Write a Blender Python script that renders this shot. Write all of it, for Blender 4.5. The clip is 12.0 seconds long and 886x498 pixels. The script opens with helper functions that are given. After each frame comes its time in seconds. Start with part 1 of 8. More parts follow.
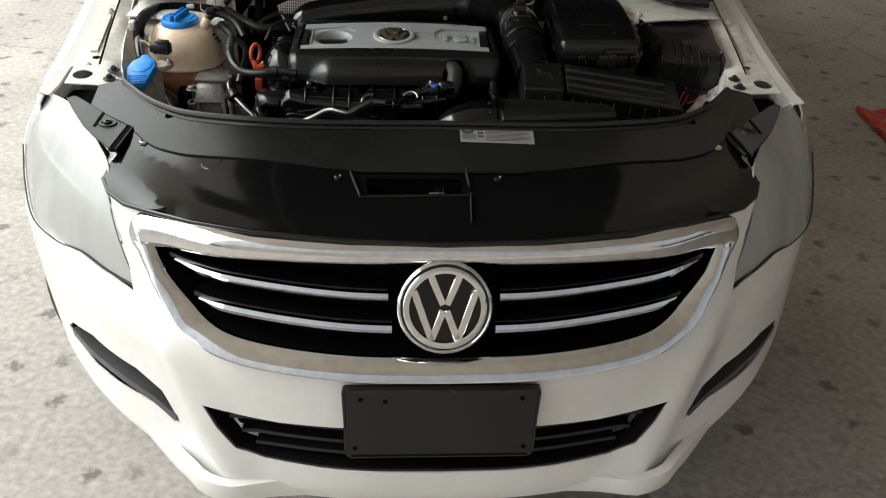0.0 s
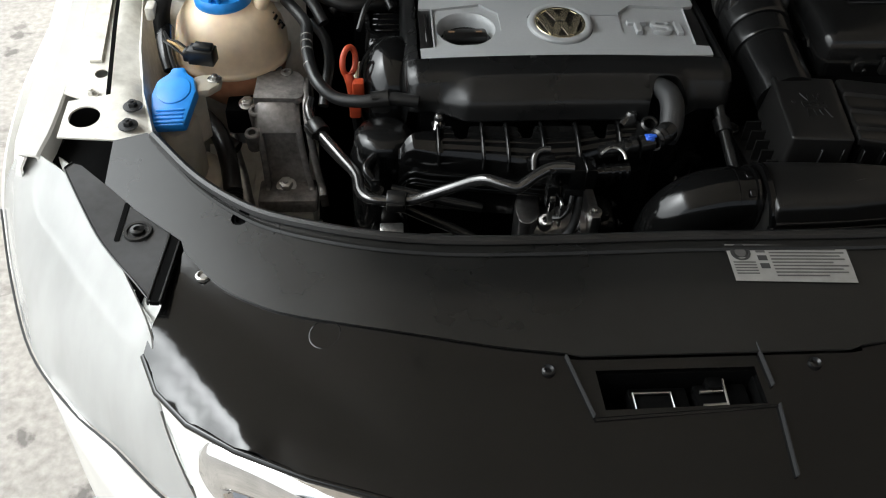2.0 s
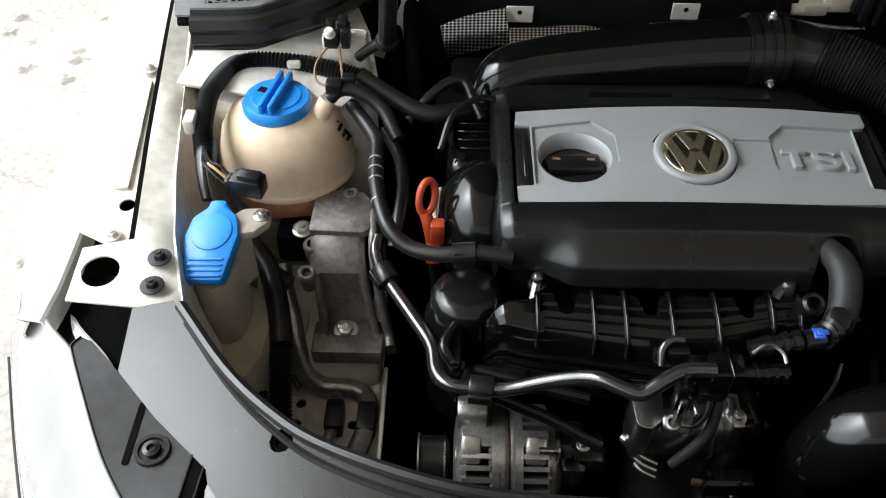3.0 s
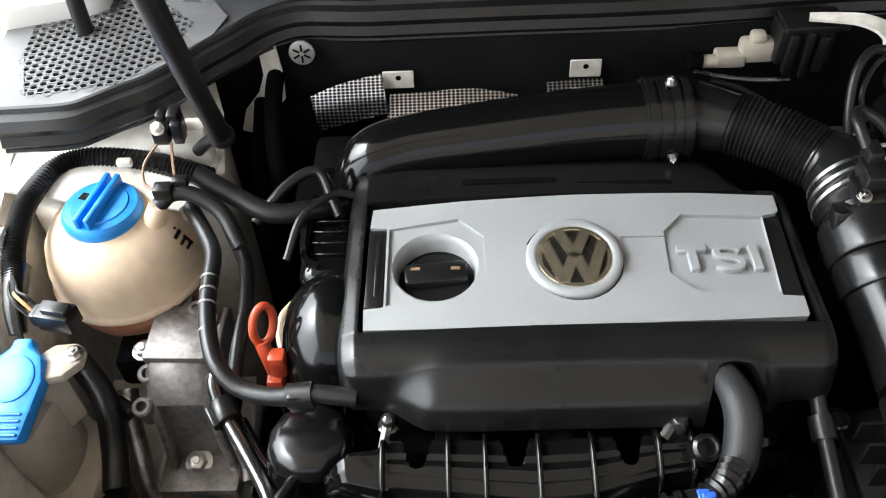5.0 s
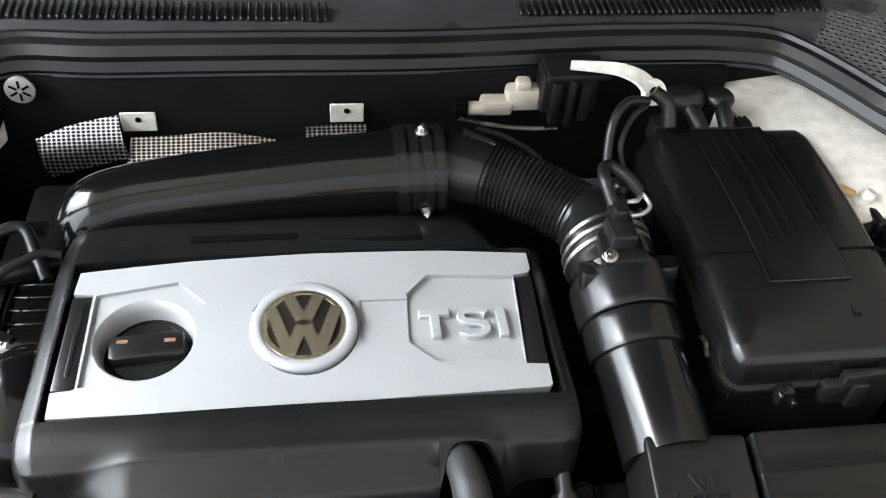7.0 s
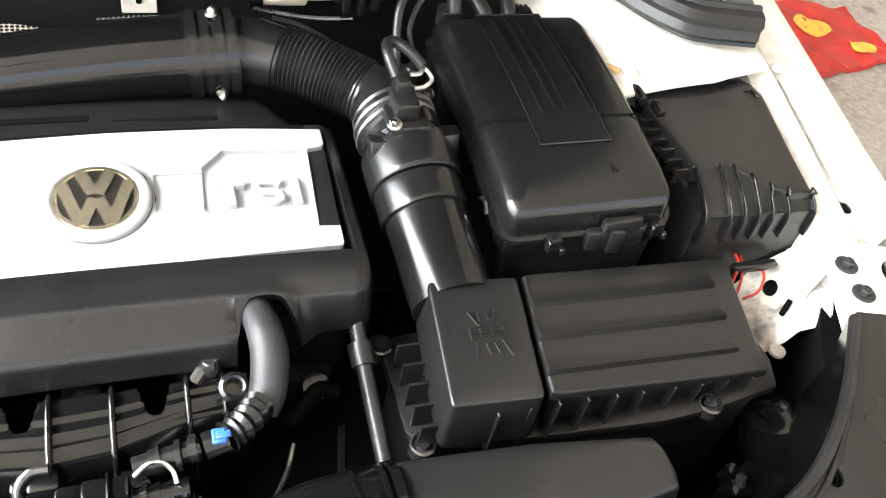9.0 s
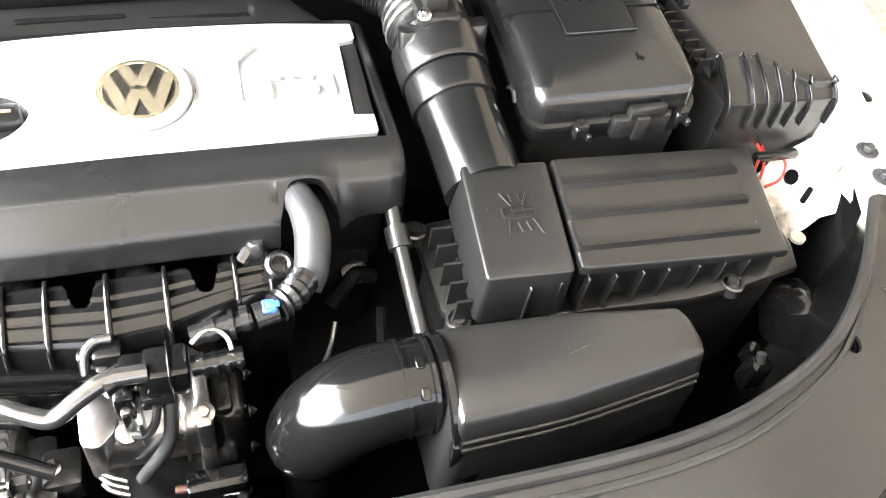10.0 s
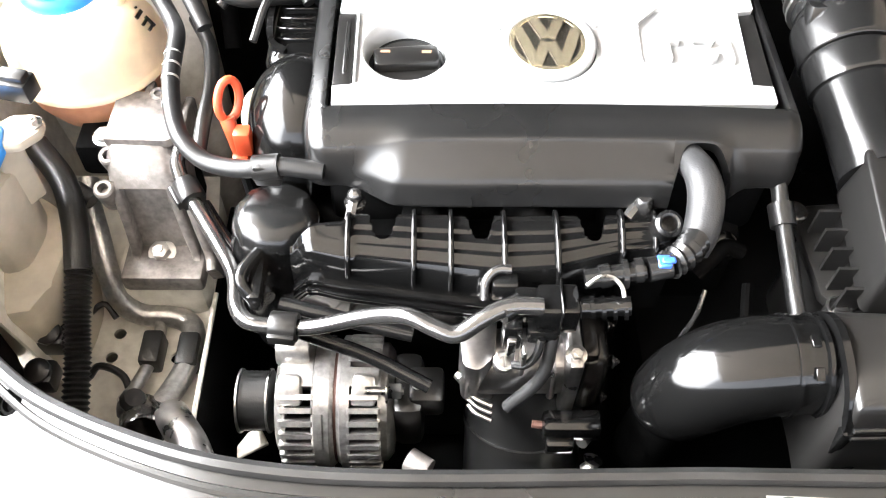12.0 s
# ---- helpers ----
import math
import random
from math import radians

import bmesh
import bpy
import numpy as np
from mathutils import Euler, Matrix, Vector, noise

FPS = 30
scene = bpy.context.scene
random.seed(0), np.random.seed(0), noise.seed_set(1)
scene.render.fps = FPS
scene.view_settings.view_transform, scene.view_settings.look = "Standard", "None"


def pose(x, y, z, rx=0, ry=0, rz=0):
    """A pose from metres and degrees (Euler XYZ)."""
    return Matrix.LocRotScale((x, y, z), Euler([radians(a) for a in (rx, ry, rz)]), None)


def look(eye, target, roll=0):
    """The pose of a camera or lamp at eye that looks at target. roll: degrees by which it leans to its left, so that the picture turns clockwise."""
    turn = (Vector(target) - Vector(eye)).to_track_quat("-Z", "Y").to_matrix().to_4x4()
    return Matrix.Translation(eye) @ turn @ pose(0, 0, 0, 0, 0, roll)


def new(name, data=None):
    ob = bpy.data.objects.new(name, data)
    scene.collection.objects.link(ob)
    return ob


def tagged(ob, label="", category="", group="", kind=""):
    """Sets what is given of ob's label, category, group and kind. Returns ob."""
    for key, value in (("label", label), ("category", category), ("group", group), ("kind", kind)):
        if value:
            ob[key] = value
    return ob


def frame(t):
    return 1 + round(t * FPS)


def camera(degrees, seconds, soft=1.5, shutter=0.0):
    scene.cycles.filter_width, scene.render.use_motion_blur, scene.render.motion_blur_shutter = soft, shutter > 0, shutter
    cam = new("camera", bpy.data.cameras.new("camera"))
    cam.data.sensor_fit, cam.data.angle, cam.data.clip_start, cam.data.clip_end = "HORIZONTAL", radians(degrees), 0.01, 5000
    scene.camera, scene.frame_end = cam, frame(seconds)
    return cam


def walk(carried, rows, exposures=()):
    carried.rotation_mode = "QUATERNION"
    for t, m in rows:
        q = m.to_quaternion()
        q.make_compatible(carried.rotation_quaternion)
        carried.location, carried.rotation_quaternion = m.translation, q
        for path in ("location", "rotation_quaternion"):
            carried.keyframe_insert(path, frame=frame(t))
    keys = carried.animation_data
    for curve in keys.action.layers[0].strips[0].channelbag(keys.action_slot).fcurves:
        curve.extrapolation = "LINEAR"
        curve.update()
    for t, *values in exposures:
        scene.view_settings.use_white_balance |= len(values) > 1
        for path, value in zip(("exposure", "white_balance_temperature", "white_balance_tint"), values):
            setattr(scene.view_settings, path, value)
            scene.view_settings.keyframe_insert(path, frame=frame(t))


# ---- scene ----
cam = camera(54.39, 12.0, soft=1.1)
PATH = [
    (0, (-0.0882, -0.2763, 1.5036), (0.0387, 1.4047, 0.4275), 2.46),
    (0.5, (-0.0953, -0.1477, 1.5109), (0.0428, 1.4969, 0.3813), 2.58),
    (1, (-0.0946, 0.081, 1.4971), (-0.1025, 1.6576, 0.2666), 0.21),
    (1.5, (-0.1906, 0.2752, 1.4756), (-0.1822, 1.7842, 0.1631), 1.6),
    (2, (-0.3254, 0.4913, 1.4941), (-0.1954, 1.9164, 0.097), 2.51),
    (2.5, (-0.3532, 0.6665, 1.4958), (-0.2534, 2.0411, 0.0465), 2.21),
    (3, (-0.3435, 0.8179, 1.4882), (-0.3651, 2.2133, 0.0555), 0.41),
    (3.2, (-0.3364, 0.854, 1.4868), (-0.3812, 2.2537, 0.0589), 0.34),
    (4.8, (-0.2141, 1.0113, 1.4932), (-0.258, 2.3598, 0.0168), -3.37),
    (5, (-0.1787, 1.0123, 1.4837), (-0.2324, 2.3837, 0.0289), -3.19),
    (5.5, (-0.1477, 1.0285, 1.4686), (-0.1426, 2.4183, 0.0303), -1.97),
    (6, (-0.1098, 1.0481, 1.4493), (-0.0365, 2.4288, 0.0042), -0.15),
    (6.5, (-0.0881, 1.074, 1.4501), (0.0596, 2.4578, 0.0137), 1.08),
    (7, (-0.0532, 1.0838, 1.445), (0.2084, 2.49, 0.047), 5.39),
    (7.5, (-0.0252, 1.0713, 1.4435), (0.3624, 2.46, 0.0574), 9.03),
    (7.7, (-0.008, 1.059, 1.4437), (0.4103, 2.4387, 0.0574), 9.17),
    (9.3, (-0.0221, 0.9775, 1.4319), (0.587, 2.1839, -0.0424), 14.2),
    (9.5, (-0.025, 0.9667, 1.4298), (0.5686, 2.1494, -0.0698), 13.82),
    (10, (-0.0488, 0.9441, 1.4229), (0.5021, 2.0885, -0.122), 12.58),
    (10.5, (-0.0876, 0.9346, 1.4192), (0.357, 2.1035, -0.1415), 12.18),
    (11, (-0.1162, 0.9316, 1.3987), (0.1422, 2.1059, -0.1995), 8.51),
    (11.5, (-0.1562, 0.9388, 1.3891), (-0.0212, 2.0981, -0.235), 5.61),
    (12, (-0.1852, 0.9309, 1.4087), (-0.1548, 2.1267, -0.1942), 1.51),
]
walk(cam, [(t, look(eye, target, roll)) for t, eye, target, roll in PATH],
     exposures=[(0.0, 0.40, 6300, 5), (1.5, 0.44, 6150, 5), (3.2, 0.92, 6050, 6), (4.8, 1.65, 6050, 7), (6.0, 1.97, 5950, 7), (6.6, 2.14, 5900, 7), (7.7, 2.15, 5900, 7), (9.3, 3.65, 6200, 8), (10.3, 4.55, 6250, 9), (11.2, 4.66, 6300, 10), (12.0, 3.9, 6250, 10)])

# ---- daylight ----
world = bpy.data.worlds.new("sky")
scene.world = world
world.use_nodes = True
wn = world.node_tree.nodes
sky = wn.new("ShaderNodeTexSky")
sky.sky_type, sky.sun_disc = "NISHITA", False
sky.sun_elevation, sky.sun_rotation = radians(50), radians(-80)
sky.dust_density, sky.air_density = 8.0, 0.7
wn["Background"].inputs["Strength"].default_value = 0.15
haze = wn.new("ShaderNodeHueSaturation")
haze.inputs["Saturation"].default_value = 0.18
world.node_tree.links.new(sky.outputs["Color"], haze.inputs["Color"])
world.node_tree.links.new(haze.outputs["Color"], wn["Background"].inputs["Color"])
sun = new("sun", bpy.data.lights.new("sun", "SUN"))
sun.data.energy, sun.data.angle, sun.data.color = 0.8, radians(80), (1.0, 0.97, 0.92)
sun.matrix_world = look((-5.2, 4.2, 6.8), (0, 0, 0))
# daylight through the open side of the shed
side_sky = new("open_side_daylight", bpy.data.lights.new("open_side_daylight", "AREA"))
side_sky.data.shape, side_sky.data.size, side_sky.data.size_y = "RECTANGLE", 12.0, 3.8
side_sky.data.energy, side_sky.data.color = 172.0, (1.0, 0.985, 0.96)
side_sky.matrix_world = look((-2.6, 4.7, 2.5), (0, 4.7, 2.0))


# ---- materials ----
def material(name, color, rough=0.5, metal=0.0, coat=0.0, fine=(400, 0.0), wear=(6, 0.15), mottle=(60, 0.08),
             rough_var=0.1, tint=None, spec=0.5, trans=0.0, ior=1.45, sss=0.0, metric=True):
    """A surface with colour changes at two sizes, uneven gloss and fine relief. wear, mottle, fine: scale and amount."""
    m = bpy.data.materials.new(name)
    m.use_nodes = True
    n, l = m.node_tree.nodes, m.node_tree.links
    b = n["Principled BSDF"]
    co = n.new("ShaderNodeTexCoord")
    big, small = n.new("ShaderNodeTexNoise"), n.new("ShaderNodeTexNoise")
    for tex, (scale, amount) in ((big, wear), (small, mottle)):
        tex.inputs["Scale"].default_value, tex.inputs["Detail"].default_value = scale, 5.0
        l.new(co.outputs["Object"], tex.inputs["Vector"])
    dark = [c * (1 - wear[1] - mottle[1]) for c in color]
    lite = [min(1, c * (1 + wear[1] + mottle[1])) for c in (tint or color)]
    add = n.new("ShaderNodeMix")
    add.data_type = "FLOAT"
    add.inputs[0].default_value = mottle[1] / max(1e-3, wear[1] + mottle[1])
    l.new(big.outputs["Fac"], add.inputs[2])
    l.new(small.outputs["Fac"], add.inputs[3])
    ramp = n.new("ShaderNodeValToRGB")
    ramp.color_ramp.elements[0].position, ramp.color_ramp.elements[1].position = 0.32, 0.68
    ramp.color_ramp.elements[0].color, ramp.color_ramp.elements[1].color = (*dark, 1), (*lite, 1)
    l.new(add.outputs[0], ramp.inputs["Fac"])
    l.new(ramp.outputs["Color"], b.inputs["Base Color"])
    rr = n.new("ShaderNodeMapRange")
    rr.inputs["From Min"].default_value, rr.inputs["From Max"].default_value = 0.3, 0.7
    rr.inputs["To Min"].default_value = max(0.02, rough * (1 - rough_var))
    rr.inputs["To Max"].default_value = min(1, rough * (1 + rough_var))
    l.new(big.outputs["Fac"], rr.inputs["Value"])
    l.new(rr.outputs["Result"], b.inputs["Roughness"])
    b.inputs["Metallic"].default_value, b.inputs["Coat Weight"].default_value = metal, coat
    b.inputs["Coat Roughness"].default_value = 0.06
    b.inputs["Specular IOR Level"].default_value, b.inputs["IOR"].default_value = spec, ior
    b.inputs["Transmission Weight"].default_value = trans
    if sss:
        b.inputs["Subsurface Weight"].default_value = sss
        b.inputs["Subsurface Radius"].default_value = (0.03, 0.02, 0.01)
    if fine[1]:
        grain, bump = n.new("ShaderNodeTexNoise"), n.new("ShaderNodeBump")
        grain.inputs["Scale"].default_value, grain.inputs["Detail"].default_value = fine[0], 3.0
        l.new(co.outputs["Object"], grain.inputs["Vector"])
        bump.inputs["Strength"].default_value, bump.inputs["Distance"].default_value = fine[1], 0.002
        l.new(grain.outputs["Fac"], bump.inputs["Height"])
        l.new(bump.outputs["Normal"], b.inputs["Normal"])
    return m


WHITE = material("pearl_white_paint", (0.74, 0.73, 0.70), 0.32, coat=0.7, wear=(3, 0.03), mottle=(40, 0.02))
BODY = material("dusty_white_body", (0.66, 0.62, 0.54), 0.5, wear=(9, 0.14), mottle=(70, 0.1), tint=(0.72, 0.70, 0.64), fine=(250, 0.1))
GLOSS = material("glossy_black_plastic", (0.0035, 0.0035, 0.0035), 0.13, wear=(5, 0.2), rough_var=0.2, fine=(500, 0.003))
SATIN = material("satin_black_plastic", (0.007, 0.007, 0.007), 0.22, wear=(6, 0.25), rough_var=0.3, fine=(700, 0.02))
COVER = material("satin_black_cover", (0.007, 0.007, 0.007), 0.29, wear=(6, 0.2), rough_var=0.15, fine=(700, 0.012))
PANEL = material("smooth_black_panel", (0.010, 0.0099, 0.0094), 0.31, wear=(5, 0.25), rough_var=0.2, fine=(300, 0.012))
BRACKET = material("dusty_dark_grey_plastic", (0.034, 0.034, 0.035), 0.36, wear=(14, 0.35), mottle=(90, 0.15), fine=(300, 0.02))
GRAIN = material("grained_black_plastic", (0.0095, 0.0092, 0.0089), 0.29, wear=(8, 0.08), rough_var=0.03, fine=(500, 0.006))
RUBBER = material("black_rubber", (0.010, 0.010, 0.010), 0.34, wear=(14, 0.3), fine=(600, 0.1))
LINER = material("black_felt", (0.007, 0.007, 0.007), 0.95, spec=0.05, wear=(10, 0.3))
# matt black parts; also shade put into the colour of depths and holes
DARK = material("matt_black_and_shade", (0.0035, 0.0035, 0.0035), 0.75, wear=(10, 0.4), fine=(120, 0.3), spec=0.03)
SILVER = material("silver_grey_paint", (0.315, 0.323, 0.326), 0.42, metal=0.1, wear=(12, 0.03), mottle=(300, 0.02), fine=(900, 0.015))
CHROME = material("chrome", (0.72, 0.715, 0.71), 0.07, metal=1.0, wear=(7, 0.05), rough_var=0.5)
STEEL = material("zinc_steel", (0.55, 0.54, 0.52), 0.33, metal=1.0, wear=(30, 0.2), rough_var=0.4, fine=(500, 0.1))
ALU = material("cast_aluminium", (0.33, 0.325, 0.317), 0.32, metal=0.85, wear=(22, 0.22), mottle=(160, 0.15), fine=(300, 0.16), tint=(0.42, 0.41, 0.395))
THROTTLE = material("machined_alloy", (0.42, 0.41, 0.405), 0.30, metal=1.0, wear=(40, 0.12), mottle=(160, 0.06), rough_var=0.1, fine=(300, 0.04))
MOUNT = material("dull_cast_alloy", (0.17, 0.158, 0.150), 0.46, metal=0.55, wear=(26, 0.25), mottle=(150, 0.15), fine=(300, 0.12), tint=(0.25, 0.232, 0.22))
MESH = material("grey_mesh_plastic", (0.06, 0.06, 0.063), 0.3, wear=(12, 0.2))
# grey vent plastic, lightened so that the sky's glare is in its colour
VENT = material("vent_plastic_with_glare", (0.16, 0.16, 0.162), 0.38, wear=(12, 0.2))
TUBE = material("grey_pipe_metal", (0.11, 0.108, 0.106), 0.15, metal=0.85, wear=(25, 0.2), fine=(300, 0.1))
CREAM = material("aged_cream_plastic", (0.72, 0.57, 0.41), 0.36, wear=(10, 0.08), mottle=(60, 0.05), tint=(0.78, 0.63, 0.45), sss=0.35)
COOLANT = material("plastic_over_pink_coolant", (0.66, 0.28, 0.16), 0.4, wear=(9, 0.15), tint=(0.72, 0.38, 0.22), sss=0.3)
MILK = material("milky_tank_plastic", (0.44, 0.40, 0.33), 0.45, wear=(8, 0.12), mottle=(50, 0.08), sss=0.2)
BLUE = material("blue_cap_plastic", (0.02, 0.20, 0.62), 0.36, wear=(20, 0.1), tint=(0.03, 0.25, 0.70))
ORANGE = material("orange_red_plastic", (0.40, 0.055, 0.02), 0.34, wear=(30, 0.15))
GOLD = material("pale_gold_foil", (0.66, 0.58, 0.41), 0.2, metal=0.9, wear=(20, 0.1), coat=0.6)
SMOKE = material("dark_emblem_print", (0.022, 0.020, 0.016), 0.22, metal=0.3, coat=0.6)
GREYHOSE = material("grey_foam_hose", (0.017, 0.0173, 0.018), 0.50, wear=(20, 0.15), fine=(700, 0.2))
REFLECT = material("bright_lamp_reflector", (0.82, 0.82, 0.80), 0.3, metal=0.0, wear=(14, 0.05))
PAPER = material("silver_label_foil", (0.28, 0.275, 0.262), 0.35, metal=0.3, wear=(30, 0.06))
INK = material("dark_print", (0.03, 0.03, 0.03), 0.5)
PALEINK = material("grey_print", (0.07, 0.068, 0.065), 0.5)
RED = material("red_wire", (0.36, 0.03, 0.02), 0.4)
BAGRED = material("red_printed_bag", (0.45, 0.03, 0.025), 0.35, wear=(12, 0.2), fine=(60, 0.3))
BAGYEL = material("yellow_print", (0.85, 0.45, 0.06), 0.4)
# blotchy dusty white steel, its colour also darkened for the shade it lies in
DUSTSHADE = material("dusty_white_steel_in_shade", (0.40, 0.385, 0.35), 0.55, wear=(30, 0.5), mottle=(120, 0.2), tint=(0.52, 0.49, 0.43), fine=(200, 0.2))
GREEN = material("green_plastic", (0.10, 0.28, 0.03), 0.4)
SKYBLUE = material("light_blue_clip", (0.03, 0.10, 0.50), 0.35)
COPPER = material("copper_windings", (0.10, 0.05, 0.04), 0.5, metal=0.3)
CAPMARK = material("faded_tan_print", (0.24, 0.15, 0.09), 0.5)
TAN = material("tan_plastic", (0.55, 0.36, 0.16), 0.5)


def glass_material():
    """Clear lamp plastic, slightly hazy and glossy."""
    m = bpy.data.materials.new("hazed_lens_plastic")
    m.use_nodes = True
    n, l = m.node_tree.nodes, m.node_tree.links
    clear, haze, gloss = n.new("ShaderNodeBsdfTransparent"), n.new("ShaderNodeBsdfDiffuse"), n.new("ShaderNodeBsdfGlossy")
    co, cloud, amount, fres = n.new("ShaderNodeTexCoord"), n.new("ShaderNodeTexNoise"), n.new("ShaderNodeMapRange"), n.new("ShaderNodeFresnel")
    mix, top = n.new("ShaderNodeMixShader"), n.new("ShaderNodeMixShader")
    haze.inputs["Color"].default_value = (0.86, 0.86, 0.84, 1)
    gloss.inputs["Roughness"].default_value = 0.05
    cloud.inputs["Scale"].default_value, cloud.inputs["Detail"].default_value = 6.0, 4.0
    amount.inputs["To Min"].default_value, amount.inputs["To Max"].default_value = 0.26, 0.56
    fres.inputs["IOR"].default_value = 1.65
    stretch = n.new("ShaderNodeMapping")
    stretch.inputs["Scale"].default_value = (2.2, 1.4, 0.35)
    l.new(co.outputs["Object"], stretch.inputs["Vector"])
    l.new(stretch.outputs["Vector"], cloud.inputs["Vector"])
    l.new(cloud.outputs["Fac"], amount.inputs["Value"])
    l.new(amount.outputs["Result"], mix.inputs["Fac"])
    l.new(clear.outputs["BSDF"], mix.inputs[1])
    l.new(haze.outputs["BSDF"], mix.inputs[2])
    l.new(fres.outputs["Fac"], top.inputs["Fac"])
    l.new(mix.outputs["Shader"], top.inputs[1])
    l.new(gloss.outputs["BSDF"], top.inputs[2])
    l.new(top.outputs["Shader"], n["Material Output"].inputs["Surface"])
    return m


LENS = glass_material()
GLASS = material("tinted_glass", (0.55, 0.60, 0.58), 0.03, trans=1.0, ior=1.45, wear=(3, 0.02), mottle=(20, 0.01))


def dotted_material(name, scale, base, hole, metal):
    """Sheet metal pressed with a close pattern of round dimples."""
    m = material(name, base, 0.3, metal=metal, wear=(14, 0.15))
    n, l = m.node_tree.nodes, m.node_tree.links
    co, vor = n.new("ShaderNodeTexCoord"), n.new("ShaderNodeTexVoronoi")
    vor.inputs["Scale"].default_value, vor.inputs["Randomness"].default_value = scale, 0.0
    vor.voronoi_dimensions = "2D"
    split, lean, flat = n.new("ShaderNodeSeparateXYZ"), n.new("ShaderNodeMath"), n.new("ShaderNodeCombineXYZ")
    l.new(co.outputs["Object"], split.inputs["Vector"])
    l.new(split.outputs["Y"], lean.inputs[0])
    l.new(split.outputs["Z"], lean.inputs[1])
    l.new(split.outputs["X"], flat.inputs["X"])
    l.new(lean.outputs["Value"], flat.inputs["Y"])
    l.new(flat.outputs["Vector"], vor.inputs["Vector"])
    step, bump, mix = n.new("ShaderNodeMapRange"), n.new("ShaderNodeBump"), n.new("ShaderNodeMix")
    step.inputs["From Min"].default_value, step.inputs["From Max"].default_value = 0.36, 0.46
    l.new(vor.outputs["Distance"], step.inputs["Value"])
    bump.inputs["Strength"].default_value, bump.inputs["Distance"].default_value = 0.9, 0.003
    l.new(step.outputs["Result"], bump.inputs["Height"])
    b = n["Principled BSDF"]
    l.new(bump.outputs["Normal"], b.inputs["Normal"])
    mix.data_type = "RGBA"
    mix.inputs[7].default_value = (*base, 1)
    mix.inputs[6].default_value = (*hole, 1)
    l.new(step.outputs["Result"], mix.inputs[0])
    l.new(mix.outputs[2], b.inputs["Base Color"])
    return m


SHIELD = dotted_material("dimpled_heat_shield", 185, (0.72, 0.66, 0.65), (0.03, 0.03, 0.03), 1.0)


def concrete_material():
    m = material("worn_concrete", (0.30, 0.275, 0.245), 0.75, wear=(2.3, 0.10), mottle=(48, 0.14), fine=(70, 0.6), tint=(0.36, 0.335, 0.305))
    n, l = m.node_tree.nodes, m.node_tree.links
    b, co = n["Principled BSDF"], n["Texture Coordinate"]
    spots, gate, mix = n.new("ShaderNodeTexVoronoi"), n.new("ShaderNodeMapRange"), n.new("ShaderNodeMix")
    warp, wmix = n.new("ShaderNodeTexNoise"), n.new("ShaderNodeMix")
    warp.inputs["Scale"].default_value, warp.inputs["Detail"].default_value = 34.0, 8.0
    l.new(co.outputs["Object"], warp.inputs["Vector"])
    wmix.data_type = "RGBA"
    wmix.inputs[0].default_value = 0.075
    l.new(co.outputs["Object"], wmix.inputs[6])
    l.new(warp.outputs["Color"], wmix.inputs[7])
    spots.voronoi_dimensions = "2D"
    spots.inputs["Scale"].default_value = 7.6
    l.new(wmix.outputs[2], spots.inputs["Vector"])
    gate.inputs["From Min"].default_value, gate.inputs["From Max"].default_value = 0.09, 0.19
    gate.inputs["To Min"].default_value, gate.inputs["To Max"].default_value = 0.75, 0.0
    l.new(spots.outputs["Distance"], gate.inputs["Value"])
    old = b.inputs["Base Color"].links[0].from_socket
    mix.data_type = "RGBA"
    split, pick, both_ = n.new("ShaderNodeSeparateColor"), n.new("ShaderNodeMapRange"), n.new("ShaderNodeMath")
    l.new(spots.outputs["Color"], split.inputs["Color"])
    pick.inputs["From Min"].default_value, pick.inputs["From Max"].default_value = 0.30, 0.85
    l.new(split.outputs["Red"], pick.inputs["Value"])
    both_.operation = "MULTIPLY"
    l.new(gate.outputs["Result"], both_.inputs[0])
    l.new(pick.outputs["Result"], both_.inputs[1])
    l.new(both_.outputs["Value"], mix.inputs[0])
    l.new(old, mix.inputs[6])
    mix.inputs[7].default_value = (0.085, 0.075, 0.07, 1)
    crack, cg, cm = n.new("ShaderNodeTexVoronoi"), n.new("ShaderNodeMapRange"), n.new("ShaderNodeMix")
    crack.feature = "DISTANCE_TO_EDGE"
    crack.inputs["Scale"].default_value = 0.7
    l.new(wmix.outputs[2], crack.inputs["Vector"])
    cg.inputs["From Min"].default_value, cg.inputs["From Max"].default_value = 0.0, 0.006
    cg.inputs["To Min"].default_value, cg.inputs["To Max"].default_value = 0.55, 0.0
    l.new(crack.outputs["Distance"], cg.inputs["Value"])
    cm.data_type = "RGBA"
    l.new(cg.outputs["Result"], cm.inputs[0])
    l.new(mix.outputs[2], cm.inputs[6])
    cm.inputs[7].default_value = (0.16, 0.14, 0.125, 1)
    l.new(cm.outputs[2], b.inputs["Base Color"])
    return m


CONCRETE = concrete_material()
